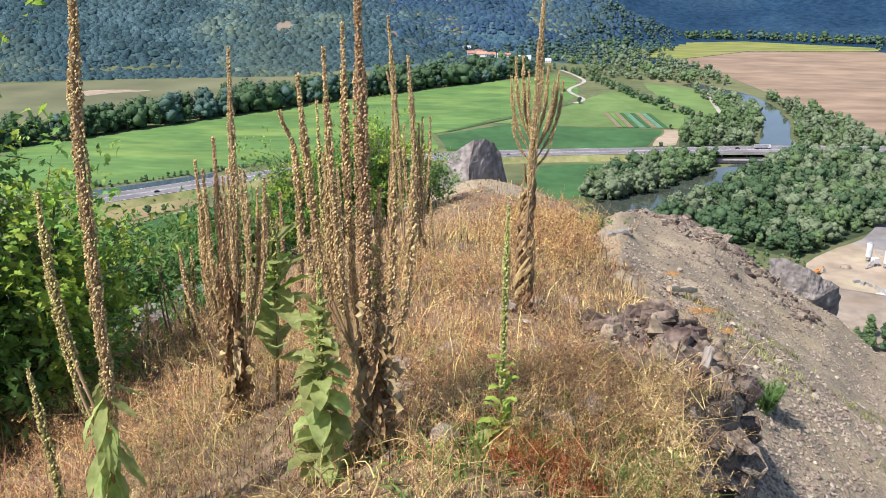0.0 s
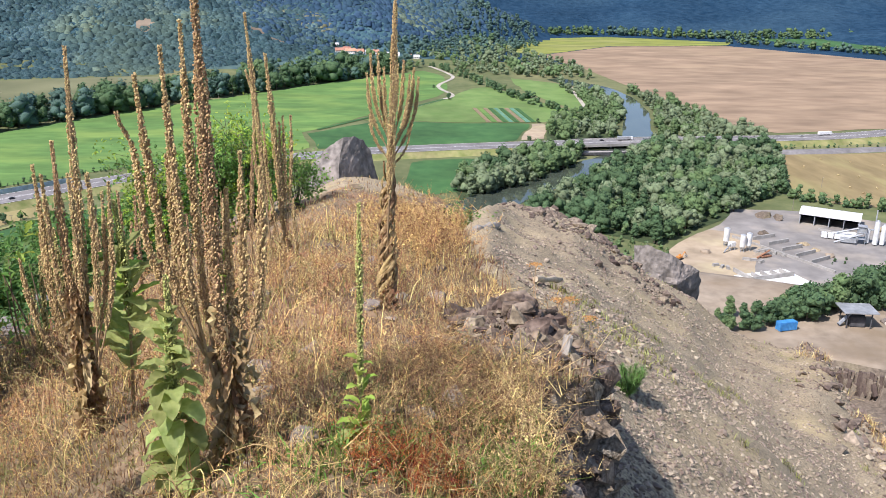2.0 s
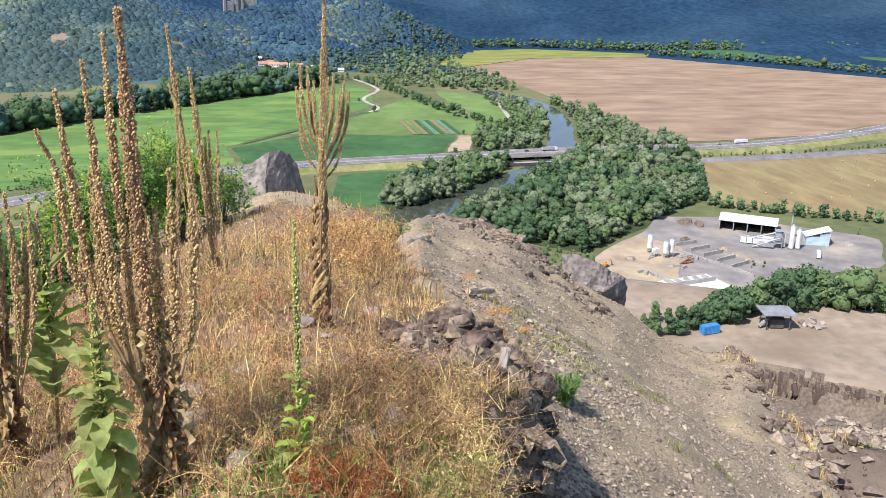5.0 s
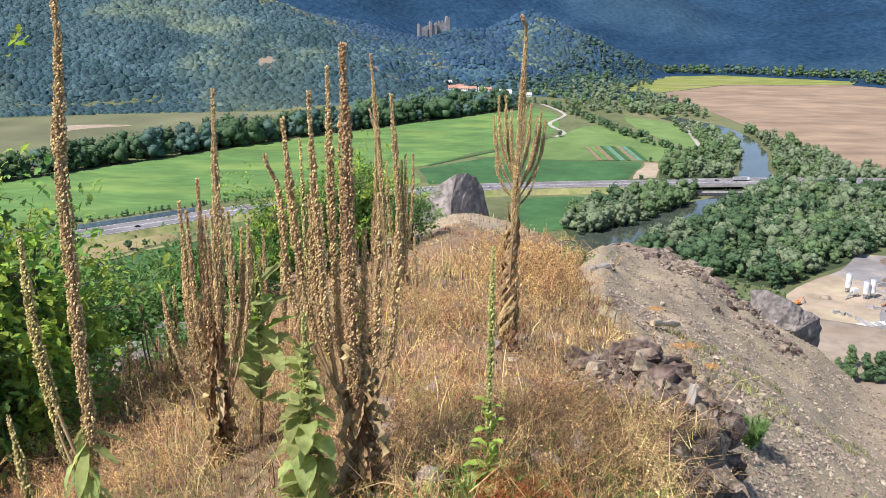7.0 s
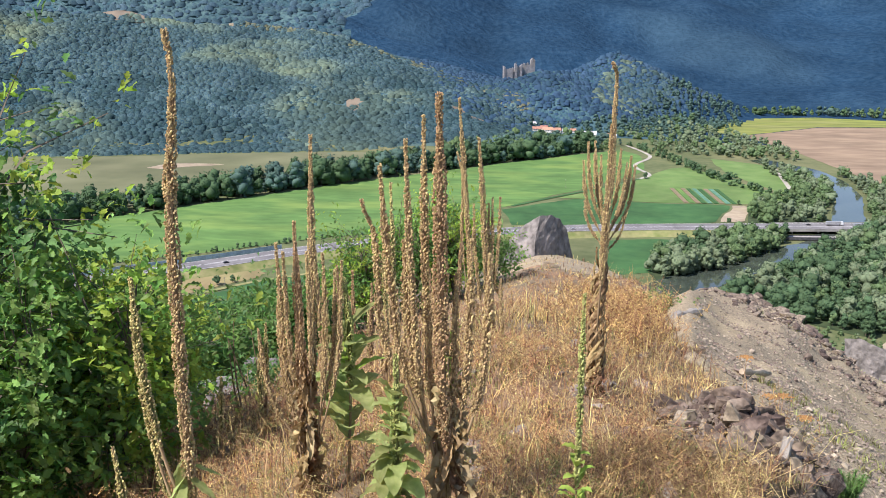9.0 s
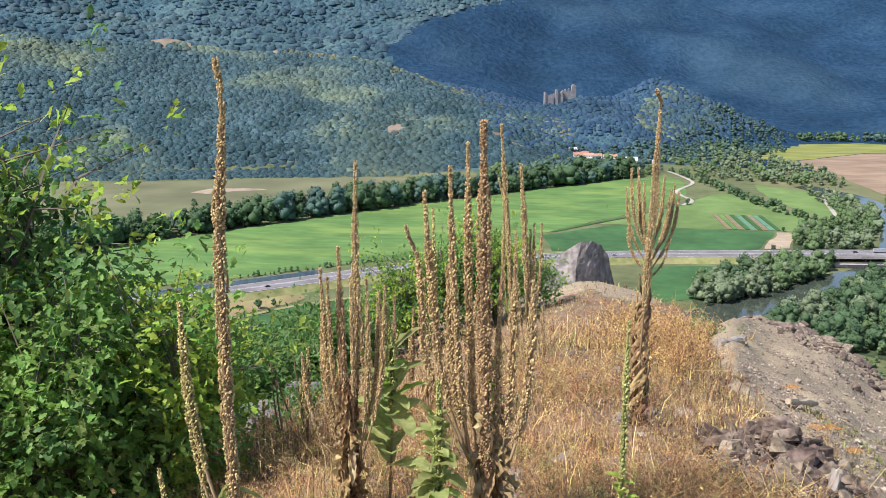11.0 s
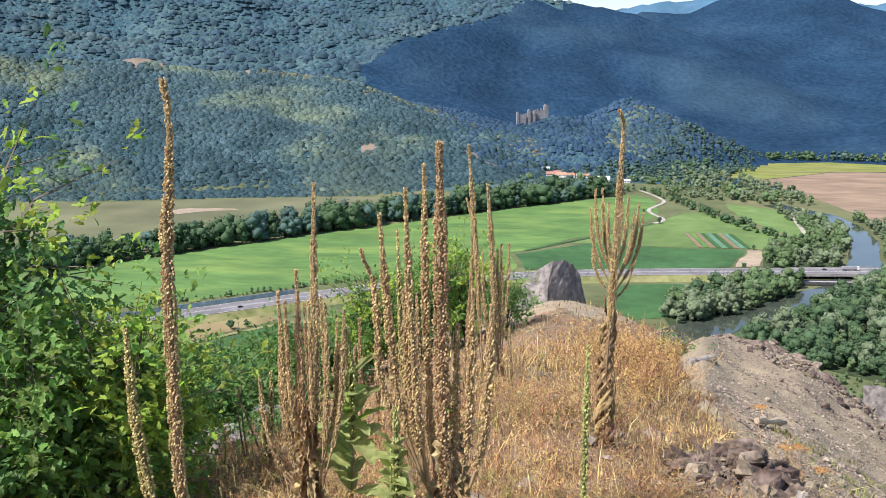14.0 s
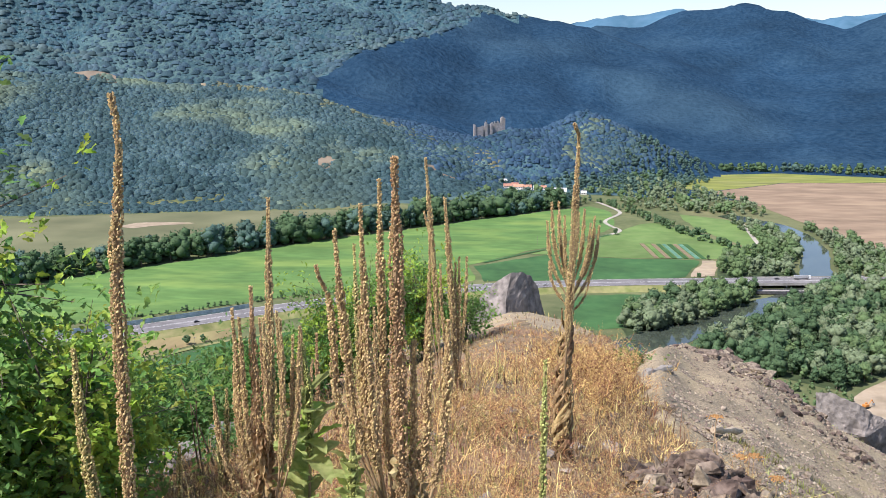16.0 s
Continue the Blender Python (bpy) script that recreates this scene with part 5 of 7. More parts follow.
mullein("green leaved mullein with broad felted leaves among dry stalks", -0.93, 3.75, [
    ([(0.0, -2.1), (0.02, -1.7), (0.02, -1.35), (0.0, -1.15)], 0.018, 0.62)],
    [(22, leaf_green, 0.2, 0.75, 0.25, 0.10, 32, 52), (5, leaf_lime, 0.45, 0.75, 0.2, 0.08, 45, 60)], 4, capsule_green)
mullein("thick brown dry mullein with a crowd of seed spikes", -0.36, 2.85, [
    ([(0.0, -1.85), (-0.01, -1.56), (-0.03, -1.08), (-0.03, -0.7), (-0.03, -0.44), (-0.03, -0.26)], 0.0225, 0.28, capsule_brown),
    ([(-0.02, -1.72), (-0.06, -1.29), (-0.08, -1.01), (-0.09, -0.7), (-0.09, -0.34)], 0.0155, 0.25),
    ([(-0.03, -1.63), (-0.09, -1.29), (-0.11, -0.93), (-0.13, -0.62), (-0.13, -0.4)], 0.0135, 0.2),
    ([(-0.04, -1.54), (-0.15, -1.17), (-0.18, -0.85), (-0.21, -0.66), (-0.22, -0.49)], 0.0155, 0.2),
    ([(-0.05, -1.5), (-0.16, -1.09), (-0.2, -0.85), (-0.24, -0.69), (-0.27, -0.66), (-0.28, -0.6)], 0.0135, 0.2),
    ([(-0.05, -1.54), (-0.12, -1.17), (-0.14, -0.97), (-0.15, -0.74)], 0.02, 0.25),
    ([(-0.01, -1.61), (0.01, -1.29), (0.01, -1.04), (0.02, -0.85)], 0.014, 0.3),
    ([(0.0, -1.58), (0.04, -1.24), (0.06, -1.0), (0.07, -0.73)], 0.016, 0.25),
    ([(0.01, -1.58), (0.06, -1.3), (0.12, -1.08), (0.13, -0.78)], 0.018, 0.25)],
    [(70, leaf_dry, 0.03, 0.5, 0.19, 0.07, -45, 45), (44, leaf_tan, 0.1, 0.62, 0.16, 0.07, -15, 85), (4, leaf_lime, 0.55, 0.75, 0.10, 0.035, 60, 30)], 5)
mullein("leafy green mullein with grey green felted leaves", -0.54, 2.75, [
    ([(0.0, -1.85), (0.01, -1.56), (0.01, -1.27), (0.01, -1.11)], 0.017, 0.45)],
    [(36, leaf_green, 0.04, 0.45, 0.16, 0.08, 10, 90), (26, leaf_green, 0.36, 0.66, 0.11, 0.055, 45, 70)], 6, capsule_green)
mullein("slender green mullein spike still in bud", 0.074, 2.78, [
    ([(0.0, -1.83), (0.0, -1.47), (0.0, -1.18), (0.0, -0.885)], 0.0098, 0.35)],
    [(18, leaf_lime, 0.0, 0.33, 0.10, 0.042, 50, 70), (9, leaf_green, 0.0, 0.1, 0.16, 0.07, 15, 50)], 7, capsule_green)
chandelier = mullein("tall dry candelabra mullein with withered twisted leaves", 0.23, 4.9, [
    ([(0.0, -2.1), (0.0, -1.8), (0.01, -1.47), (0.02, -1.18), (0.03, -0.75), (0.04, -0.37), (0.035, -0.30), (0.01, -0.27)], 0.0165, 0.46),
    ([(0.008, -1.55), (0.012, -1.42), (0.02, -1.22), (0.025, -1.02)], 0.025, 0.1),
    ([(0.02, -1.18), (-0.05, -0.94), (-0.085, -0.69)], 0.012, 0.1),
    ([(0.02, -1.15), (-0.02, -0.96), (-0.045, -0.7)], 0.012, 0.1),
    ([(0.015, -1.22), (-0.07, -1.02), (-0.105, -0.8)], 0.011, 0.1),
    ([(0.03, -1.18), (0.07, -0.96), (0.09, -0.73)], 0.0125, 0.1),
    ([(0.03, -1.22), (0.1, -1.0), (0.12, -0.8)], 0.0115, 0.1),
    ([(0.03, -1.22), (0.12, -1.02), (0.145, -0.77)], 0.0125, 0.1),
    ([(0.03, -1.26), (0.14, -1.06), (0.17, -0.82)], 0.0115, 0.1),
    ([(0.01, -1.26), (-0.06, -1.14), (-0.09, -1.02)], 0.011, 0.1),
    ([(0.02, -1.12), (0.045, -0.94), (0.055, -0.74)], 0.012, 0.1),
    ([(0.02, -1.2), (-0.01, -0.98), (-0.015, -0.76)], 0.011, 0.1),
    ([(0.02, -1.31), (0.11, -1.21), (0.13, -1.08)], 0.007, 0.1)],
    [(26, leaf_dry, 0.0, 0.3, 0.17, 0.06, -50, 40)], 8)
# withered leaves wound round the candelabra's stalk
g = np.random.default_rng(80)
for k in range(60):
    a0, h0 = g.random() * 6.28, g.uniform(0.05, 0.72)
    t = np.linspace(0, 1, 12)
    th, hh = a0 + t * g.uniform(1.8, 3.2), h0 + t * g.uniform(0.12, 0.2)
    rad = (0.054 - 0.024 * hh / 0.95) * (0.9 + 0.2 * np.sin(t * 3.14)) + g.uniform(-0.012, 0.006)
    half = g.uniform(0.014, 0.026) * np.sin(np.pi * (0.1 + 0.85 * t)) * (1 - 0.35 * hh)
    axis_x = 0.012 * hh
    lo = np.stack([axis_x + rad * np.cos(th), rad * np.sin(th), hh - half], -1)
    mi = np.stack([axis_x + (rad + 0.007) * np.cos(th), (rad + 0.007) * np.sin(th), hh], -1)
    hi = np.stack([axis_x + rad * np.cos(th), rad * np.sin(th), hh + half], -1)
    v = np.stack([lo, mi, hi], 1).reshape(-1, 3)
    i, j = np.meshgrid(np.arange(11), np.arange(2), indexing="ij")
    q = np.stack([i * 3 + j, (i + 1) * 3 + j, (i + 1) * 3 + j + 1, i * 3 + j + 1], -1).reshape(-1, 4)
    part_np("twisted_leaf", v + g.normal(0, 0.0018, v.shape), q, leaf_dry, chandelier, smooth=True)
mullein("tall thin dry mullein beyond the others", -0.76, 8.6, [
    ([(0.0, -3.2), (-0.04, -2.48), (-0.09, -1.65), (-0.13, -1.11), (-0.15, -0.81)], 0.022, 0.3),
    ([(0.0, -3.1), (0.03, -2.2), (-0.08, -1.6), (-0.18, -1.33)], 0.017, 0.5)], [(8, leaf_dry, 0.05, 0.5, 0.2, 0.07, -40, 60)], 9, cap=0.009)
mullein("slim dry mullein with a tuft of short spikes", -0.52, 7.3, [
    ([(0.0, -2.8), (-0.03, -2.11), (-0.07, -1.45), (-0.1, -1.0)], 0.022, 0.25),
    ([(0.01, -2.5), (0.05, -1.91), (0.07, -1.49)], 0.016, 0.2),
    ([(0.01, -2.5), (0.02, -1.91), (0.01, -1.49)], 0.016, 0.2),
    ([(0.0, -2.5), (-0.03, -1.82), (-0.02, -1.54)], 0.016, 0.2),
    ([(-0.03, -2.7), (-0.13, -1.97), (-0.14, -1.54)], 0.016, 0.2)], [(10, leaf_dry, 0.05, 0.6, 0.2, 0.07, -40, 60)], 10, cap=0.009)
for k, (x, y, foot, tip, rad, m_) in enumerate([(-1.39, 6.0, -2.75, -1.77, 0.014, capsule_brown), (-1.38, 6.5, -2.9, -2.0, 0.013, capsule_brown), (-1.52, 6.2, -2.8, -1.79, 0.012, capsule_brown),
                                                (-1.82, 5.2, -2.7, -2.1, 0.016, capsule_olive), (-1.89, 5.5, -2.75, -2.0, 0.016, capsule_olive), (-1.0, 5.5, -2.4, -1.05, 0.014, capsule_olive),
                                                (-1.25, 7.0, -2.9, -2.2, 0.013, capsule_brown), (-2.02, 5.0, -2.7, -2.18, 0.015, capsule_olive), (-1.7, 6.6, -2.9, -2.25, 0.013, capsule_olive),
                                                (-1.63, 5.8, -2.8, -2.05, 0.013, capsule_olive), (-0.9, 6.4, -2.6, -1.9, 0.012, capsule_mat), (-0.35, 6.2, -2.5, -1.85, 0.012, capsule_mat)]):
    lean = 0.03 * math.sin(k * 2.1)
    mullein("small single spiked dry mullein in the grass", x, y, [([(0.0, foot), (lean * 0.5, (foot + tip) / 2), (lean, tip)], rad, 0.4)],
            [(3, leaf_dry, 0.02, 0.3, 0.12, 0.05, -40, 50)], 20 + k, m_, cap=0.008)
r_m = random.Random(404)
for k in range(18):
    x, y = r_m.uniform(-1.95, -0.75), r_m.uniform(5.2, 7.6)
    foot = ground_at(x, y)
    tip = foot + r_m.uniform(0.6, 1.15)
    lean = r_m.uniform(-0.06, 0.06)
    mullein("small single spiked dry mullein in the grass", x, y, [([(0.0, foot), (lean * 0.5, (foot + tip) / 2), (lean, tip)], r_m.uniform(0.012, 0.016), 0.4)],
            [(3, leaf_dry, 0.02, 0.3, 0.12, 0.05, -40, 50)], 60 + k, (capsule_olive, capsule_mat, capsule_brown)[k % 3], cap=0.008)
dead = tagged(new("dead_stalks"), "dark leaning dead stalks above pale rocks", "dead stalks")
dead.matrix_world = pose(-2.63, 7.5, ground_at(-2.63, 7.5))
for pts in ([(0, 0, -0.05), (-0.17, 0, 0.46), (-0.34, 0, 0.98)], [(-0.17, 0, -0.05), (-0.22, 0, 0.26), (-0.24, 0, 0.70)], [(0.05, 0.1, -0.05), (-0.02, 0.1, 0.4), (-0.06, 0.1, 0.75)], [(-0.1, -0.1, -0.05), (-0.2, 0, 0.4), (-0.18, 0, 0.85)]):
    part_np("stalk", *tube_np(resample(pts, 10)[0], np.linspace(0.010, 0.003, 10), 6), stalk_dark, dead)

# ---- dry grass and weeds ----
def grass_mat(name, low, high):
    return material(name, low, high, 3.0, 0.8, 0.0, 0.3, island=0.75, through_light=0.35)


grass_straw = grass_mat("straw_grass", (0.44, 0.31, 0.14), (0.72, 0.53, 0.27))
grass_gold = grass_mat("golden_weeds", (0.42, 0.245, 0.10), (0.68, 0.425, 0.195))
grass_rust = grass_mat("rusty_weeds", (0.40, 0.20, 0.10), (0.64, 0.36, 0.19))
grass_olive = grass_mat("olive_grass", (0.20, 0.21, 0.06), (0.36, 0.35, 0.12))
grass_green = grass_mat("green_weeds", (0.10, 0.20, 0.03), (0.22, 0.33, 0.07))
grass_red = grass_mat("red_weeds", (0.38, 0.085, 0.03), (0.60, 0.18, 0.07))
grass_brown = grass_mat("brown_stems", (0.24, 0.145, 0.075), (0.46, 0.30, 0.16))


def blades(name, xs, ys, tall, wide, mat, label, g):
    """Grass: each blade two thin joints that bend over."""
    n = len(xs)
    z = height(xs, ys) - 0.01
    az, bend, h = g.random(n) * 6.28, 0.1 + 1.5 * g.random(n) ** 1.5, tall * g.uniform(0.4, 1.2, n)
    d = np.stack([np.cos(az), np.sin(az)], -1)
    side = np.stack([-d[:, 1], d[:, 0]], -1) * (wide * g.uniform(0.6, 1.4, n))[:, None]
    v = np.zeros((n, 5, 3))
    for k, (t, w) in enumerate(((0, 1), (0, -1), (0.55, 0.7), (0.55, -0.7), (1, 0))):
        v[:, k, :2] = np.stack([xs, ys], -1) + d * (h * bend * t * t)[:, None] + side * w * 0.5
        v[:, k, 2] = z + h * t * (1 - 0.42 * bend * t)
    f = np.array([(0, 1, 3), (0, 3, 2), (2, 3, 4)])
    f = (f[None] + (np.arange(n) * 5)[:, None, None]).reshape(-1, 3)
    return tagged(link_mesh(name, v.reshape(-1, 3), f, mat), label, "grass", kind="stuff")


FEET = [(0.02, 2.7), (-1.18, 2.5), (-1.08, 3.6), (-0.93, 3.75), (-0.36, 2.85), (-0.54, 2.75), (0.074, 2.78), (0.23, 4.9)]


def on_grass(xs, ys):
    clear = np.zeros(np.shape(xs), bool)
    for mx, my in FEET:
        clear |= (np.abs(xs - mx * ys / my) < 0.10) & (ys > my - 1.0) & (ys < my + 0.05)
    return ~(clear & (vnoise(xs * 40, ys * 40) > 0.42)) & (xs < cliff_edge(ys) + 0.02) & (spur(xs, ys) > scree(xs, ys)) & (xs > -9) & ~((np.abs(xs - 0.9) < 0.36) & (np.abs(ys - 4.45) < 0.52) & (vnoise(xs * 9, ys * 9) > 0.12))


g = np.random.default_rng(44)
xs, ys = polar(60000, g, -42, 22, 2.0, 30, 0.95)
ok = on_grass(xs, ys) & (vnoise(xs * 1.7 + 3, ys * 1.7) + 0.4 * g.random(len(xs)) > 0.52)
# a stony bare patch in front of the boulder
ok &= ~((xs > 1.35) & (ys > 11.5) & (ys < 16))
ok &= ~((np.abs(xs + 0.3) < 1.6) & (ys > 19) & (ys < 29) & (g.random(len(xs)) < 0.7))
xs, ys = xs[ok], ys[ok]
tint = fbm(xs * 0.55 + 40, ys * 0.55, 3) + g.normal(0, 0.14, len(xs))
tint += 0.45 * np.exp(-((xs + 1.7) / 0.9) ** 2 - ((ys - 5.6) / 1.9) ** 2) + 0.12 * np.exp(-((xs - 0.3) / 0.7) ** 2 - ((ys - 4.3) / 0.5) ** 2)
tint -= 0.5 * np.exp(-((xs - 0.62) / 0.28) ** 2 - ((ys - 3.05) / 0.5) ** 2) + 0.35 * np.exp(-((xs + 0.1) / 0.5) ** 2 - ((ys - 5.6) / 0.5) ** 2)
far_grow = 1 + 0.02 * np.hypot(xs, ys)
for lo, hi, mat, nm, lab in ((-9, -0.24, grass_olive, "olive_grass", "olive half dry grass"), (-0.24, 0.10, grass_straw, "straw_grass", "tall straw coloured dry grass"),
                             (0.10, 0.28, grass_gold, "golden_grass", "golden brown dry weeds"), (0.28, 9, grass_rust, "rusty_grass", "rusty reddish dry weeds")):
    m = (tint >= lo) & (tint < hi)
    blades(nm, xs[m], ys[m], (0.03 + 0.13 * vnoise(xs[m] * 1.3, ys[m] * 1.3 + 9) ** 1.6) * far_grow[m], 0.0021 * np.hypot(xs[m], ys[m]) ** 0.75, mat, lab, g)


# long bleached straws that stand and lean above the rest
for n_, mat, nm, lab, hgt in ((900, grass_straw, "long_straw", "long bleached straws leaning above the grass", 0.30), (500, grass_gold, "long_golden_stems", "long golden stems in the dry grass", 0.28),
                              (900, grass_brown, "long_brown_stems", "long brown dead stems in the dry grass", 0.26), (500, grass_olive, "green_stems", "thin green stems in the dry grass", 0.2)):
    xs, ys = polar(n_ * 2, g, -33, 18, 2.2, 11, 0.9)
    m = on_grass(xs, ys) & (vnoise(xs * 1.1 + n_, ys * 1.1) > 0.4)
    xs, ys = xs[m], ys[m]
    blades(nm, xs, ys, hgt * (0.6 + 0.08 * np.hypot(xs, ys)), 0.0018 * np.hypot(xs, ys) ** 0.8, mat, lab, g)
# low thatch of broken straw between the tufts
xs, ys = polar(40000, g, -40, 20, 1.9, 12, 1.15)
m = (xs < cliff_edge(ys)) & (spur(xs, ys) > scree(xs, ys))
xs, ys = xs[m], ys[m]
h_ = len(xs) // 2
for sl, mat, nm, lab in ((slice(0, h_), grass_straw, "straw_thatch", "low thatch of pale broken straw"), (slice(h_, None), grass_brown, "brown_thatch", "low thatch of brown withered stems")):
    blades(nm, xs[sl], ys[sl], 0.035 + 0.006 * np.hypot(xs[sl], ys[sl]), 0.0022 * np.hypot(xs[sl], ys[sl]) ** 0.75, mat, lab, g)


def weed_form(seed, tall, twigs, seeds):
    """A dry branching weed: thin ribs with knots of seeds; triangles."""
    q = np.random.default_rng(seed)
    heap = Heap()
    main = np.array([(0, 0, 0), (q.normal(0, 0.05), q.normal(0, 0.05), tall * 0.5), (q.normal(0, 0.14), q.normal(0, 0.14), tall * q.uniform(0.75, 1.0))])

    def rib(a, b, w):
        s = np.array([w, 0, 0]) if abs(b[0] - a[0]) < abs(b[1] - a[1]) else np.array([0, w, 0])
        s2 = np.array([w * 0.7, w * 0.7, 0])
        heap.add([a - s, a + s, b], [(0, 1, 2)])
        heap.add([a - s2, a + s2, b], [(0, 1, 2)])

    rib(main[0], main[1], 0.0032)
    rib(main[1], main[2], 0.0026)
    for _ in range(twigs):
        t = q.uniform(0.2, 0.95)
        a = main[0] + (main[2] - main[0]) * t
        az, ln = q.random() * 6.28, tall * q.uniform(0.15, 0.42)
        b = a + np.array([math.cos(az) * ln * 0.8, math.sin(az) * ln * 0.8, ln * q.uniform(-0.1, 0.8)])
        rib(a, b, 0.0021)
        for _ in range(seeds):
            c = a + (b - a) * q.uniform(0.25, 1.05) + q.normal(0, 0.006, 3)
            r = q.uniform(0.0024, 0.005)
            e = q.normal(size=(3, 3)) * r * 1.25
            heap.add(c + e, [(0, 1, 2)])
    return np.concatenate(heap.v), np.concatenate(heap.f)


def weeds(name, xs, ys, size, forms, mat, label, g):
    heap = Heap()
    pick = g.integers(0, len(forms), len(xs))
    z = height(xs, ys)
    for k, (bv, bf) in enumerate(forms):
        m = pick == k
        if m.any():
            heap.add(*spread(bv, bf, np.stack([xs[m], ys[m], z[m]], -1), g.random(m.sum()) * 6.28, size[m]))
    return tagged(heap.link(name, mat), label, "weeds", kind="stuff")


FORMS = [weed_form(k, 0.36, 12, 6) for k in range(8)]
BARE = [weed_form(20 + k, 0.4, 12, 1) for k in range(4)]
for n, mat, nm, lab, forms, shift, a0, a1, r0, r1, size in (
        (1250, grass_gold, "golden_weeds", "golden dry weeds with knots of seeds", FORMS, 0, -35, 22, 2.2, 14, 0.58),
        (900, grass_straw, "straw_weeds", "pale dry weeds with knots of seeds", FORMS, 7, -35, 22, 2.2, 12, 0.55),
        (1100, grass_rust, "rusty_weeds", "rusty dry weeds", FORMS, 13, -35, 10, 3, 18, 0.55),
        (1700, grass_brown, "bare_stems", "brown bare branching stems", BARE, 21, -30, 22, 2.3, 9, 0.5),
        (520, grass_olive, "olive_weeds", "olive green weeds", FORMS, 27, -30, 20, 2.3, 6, 0.5)):
    xs, ys = polar(n * 3, g, a0, a1, r0, r1, 0.8)
    m = on_grass(xs, ys) & (vnoise(xs * 0.9 + shift, ys * 0.9) > 0.38)
    xs, ys = xs[m][:n], ys[m][:n]
    weeds(nm, xs, ys, size * g.uniform(0.5, 1.35, len(xs)) * np.clip(0.45 + 0.14 * ys, 0.75, 1.15), forms, mat, lab, g)
# the tall golden stand beside the candelabra, along the scree
xs = g.normal(0.85, 0.42, 420)
ys = g.uniform(6.4, 12.5, 420)
m = (xs < cliff_edge(ys) + 0.25) & (xs > 0.0) & (xs < 0.122 * ys)
weeds("golden_stand", xs[m], ys[m], g.uniform(0.9, 1.6, m.sum()), FORMS, grass_gold, "tall golden stand of dry weeds", g)
xs, ys = g.normal(0.25, 0.11, 150), g.normal(2.6, 0.07, 150)
weeds("red_dock", xs, ys, g.uniform(0.25, 0.45, 150), FORMS, grass_red, "deep red withered dock", g)
for cx_, cy_, n, hgt in ((0.12, 2.75, 320, 0.11), (0.4, 2.65, 260, 0.11), (0.62, 2.75, 200, 0.13), (0.55, 3.2, 200, 0.12), (0.75, 2.9, 120, 0.12), (0.25, 3.3, 120, 0.1), (-0.2, 2.6, 80, 0.1)):
    xs, ys = g.normal(cx_, 0.13, n), g.normal(cy_, 0.12, n)
    blades("green_tuft", xs, ys, hgt, 0.012, grass_green, "small green tuft among dry grass", g)
xs, ys = polar(260, g, 9, 38, 8, 40)
m = (xs > cliff_edge(ys) + 0.4) & (vnoise(xs * 0.7, ys * 0.7) > 0.5)
cxs, cys = np.repeat(xs[m], 26), np.repeat(ys[m], 26)
blades("scree_tufts", cxs + g.normal(0, 0.06, len(cxs)), cys + g.normal(0, 0.06, len(cys)), 0.10, 0.01, grass_olive, "small dry tufts on the scree", g)
ey = np.repeat(g.uniform(6, 22, 70), 34)
ex = np.interp(ey, [0, 8.3, 10, 12.3, 17.5, 25], [4.8, 6.6, 7.2, 8.0, 9.7, 12.4]) + np.repeat(g.normal(0.15, 0.25, 70), 34)
blades("edge_grass", ex + g.normal(0, 0.09, len(ex)), ey + g.normal(0, 0.09, len(ey)), 0.2, 0.012, grass_straw, "dry tufts along the scree's outer edge", g)
# pale broken twigs lying at the mulleins' feet
twigs = Heap()
for _ in range(46):
    a_, x, y = g.random() * 6.28, g.normal(-0.55, 0.22), g.normal(2.55, 0.16)
    l_, z = g.uniform(0.06, 0.2), ground_at(x, y)
    twigs.add(*tube_np(resample([(x, y, z + g.uniform(0.01, 0.05)), (x + 0.5 * l_ * math.cos(a_), y + 0.5 * l_ * math.sin(a_), z + g.uniform(0.02, 0.1)), (x + l_ * math.cos(a_ + 0.3), y + l_ * math.sin(a_ + 0.3), z + g.uniform(0.0, 0.1))], 6)[0], np.linspace(0.0035, 0.0012, 6), 4))
tagged(twigs.link("broken_twigs", grass_straw), "pale broken twigs lying in the dry grass", "twigs", kind="stuff")
# weeds along the cliff's lip
ys = g.uniform(2.5, 3.8, 90)
xs = cliff_edge(ys) - np.abs(g.normal(0.06, 0.1, 90))
weeds("lip_weeds", xs, ys, g.uniform(0.45, 0.9, 90), FORMS + BARE, grass_straw, "pale dry weeds along the cliff's lip", g)
# a tangle of bare brown stems between the candelabra and the outcrop
xs, ys = g.normal(0.38, 0.18, 420), g.normal(3.5, 0.35, 420)
m = on_grass(xs, ys)
weeds("stem_tangle", xs[m], ys[m], g.uniform(0.3, 0.6, m.sum()), BARE + FORMS[:3], grass_brown, "tangle of bare brown stems beside the outcrop", g)
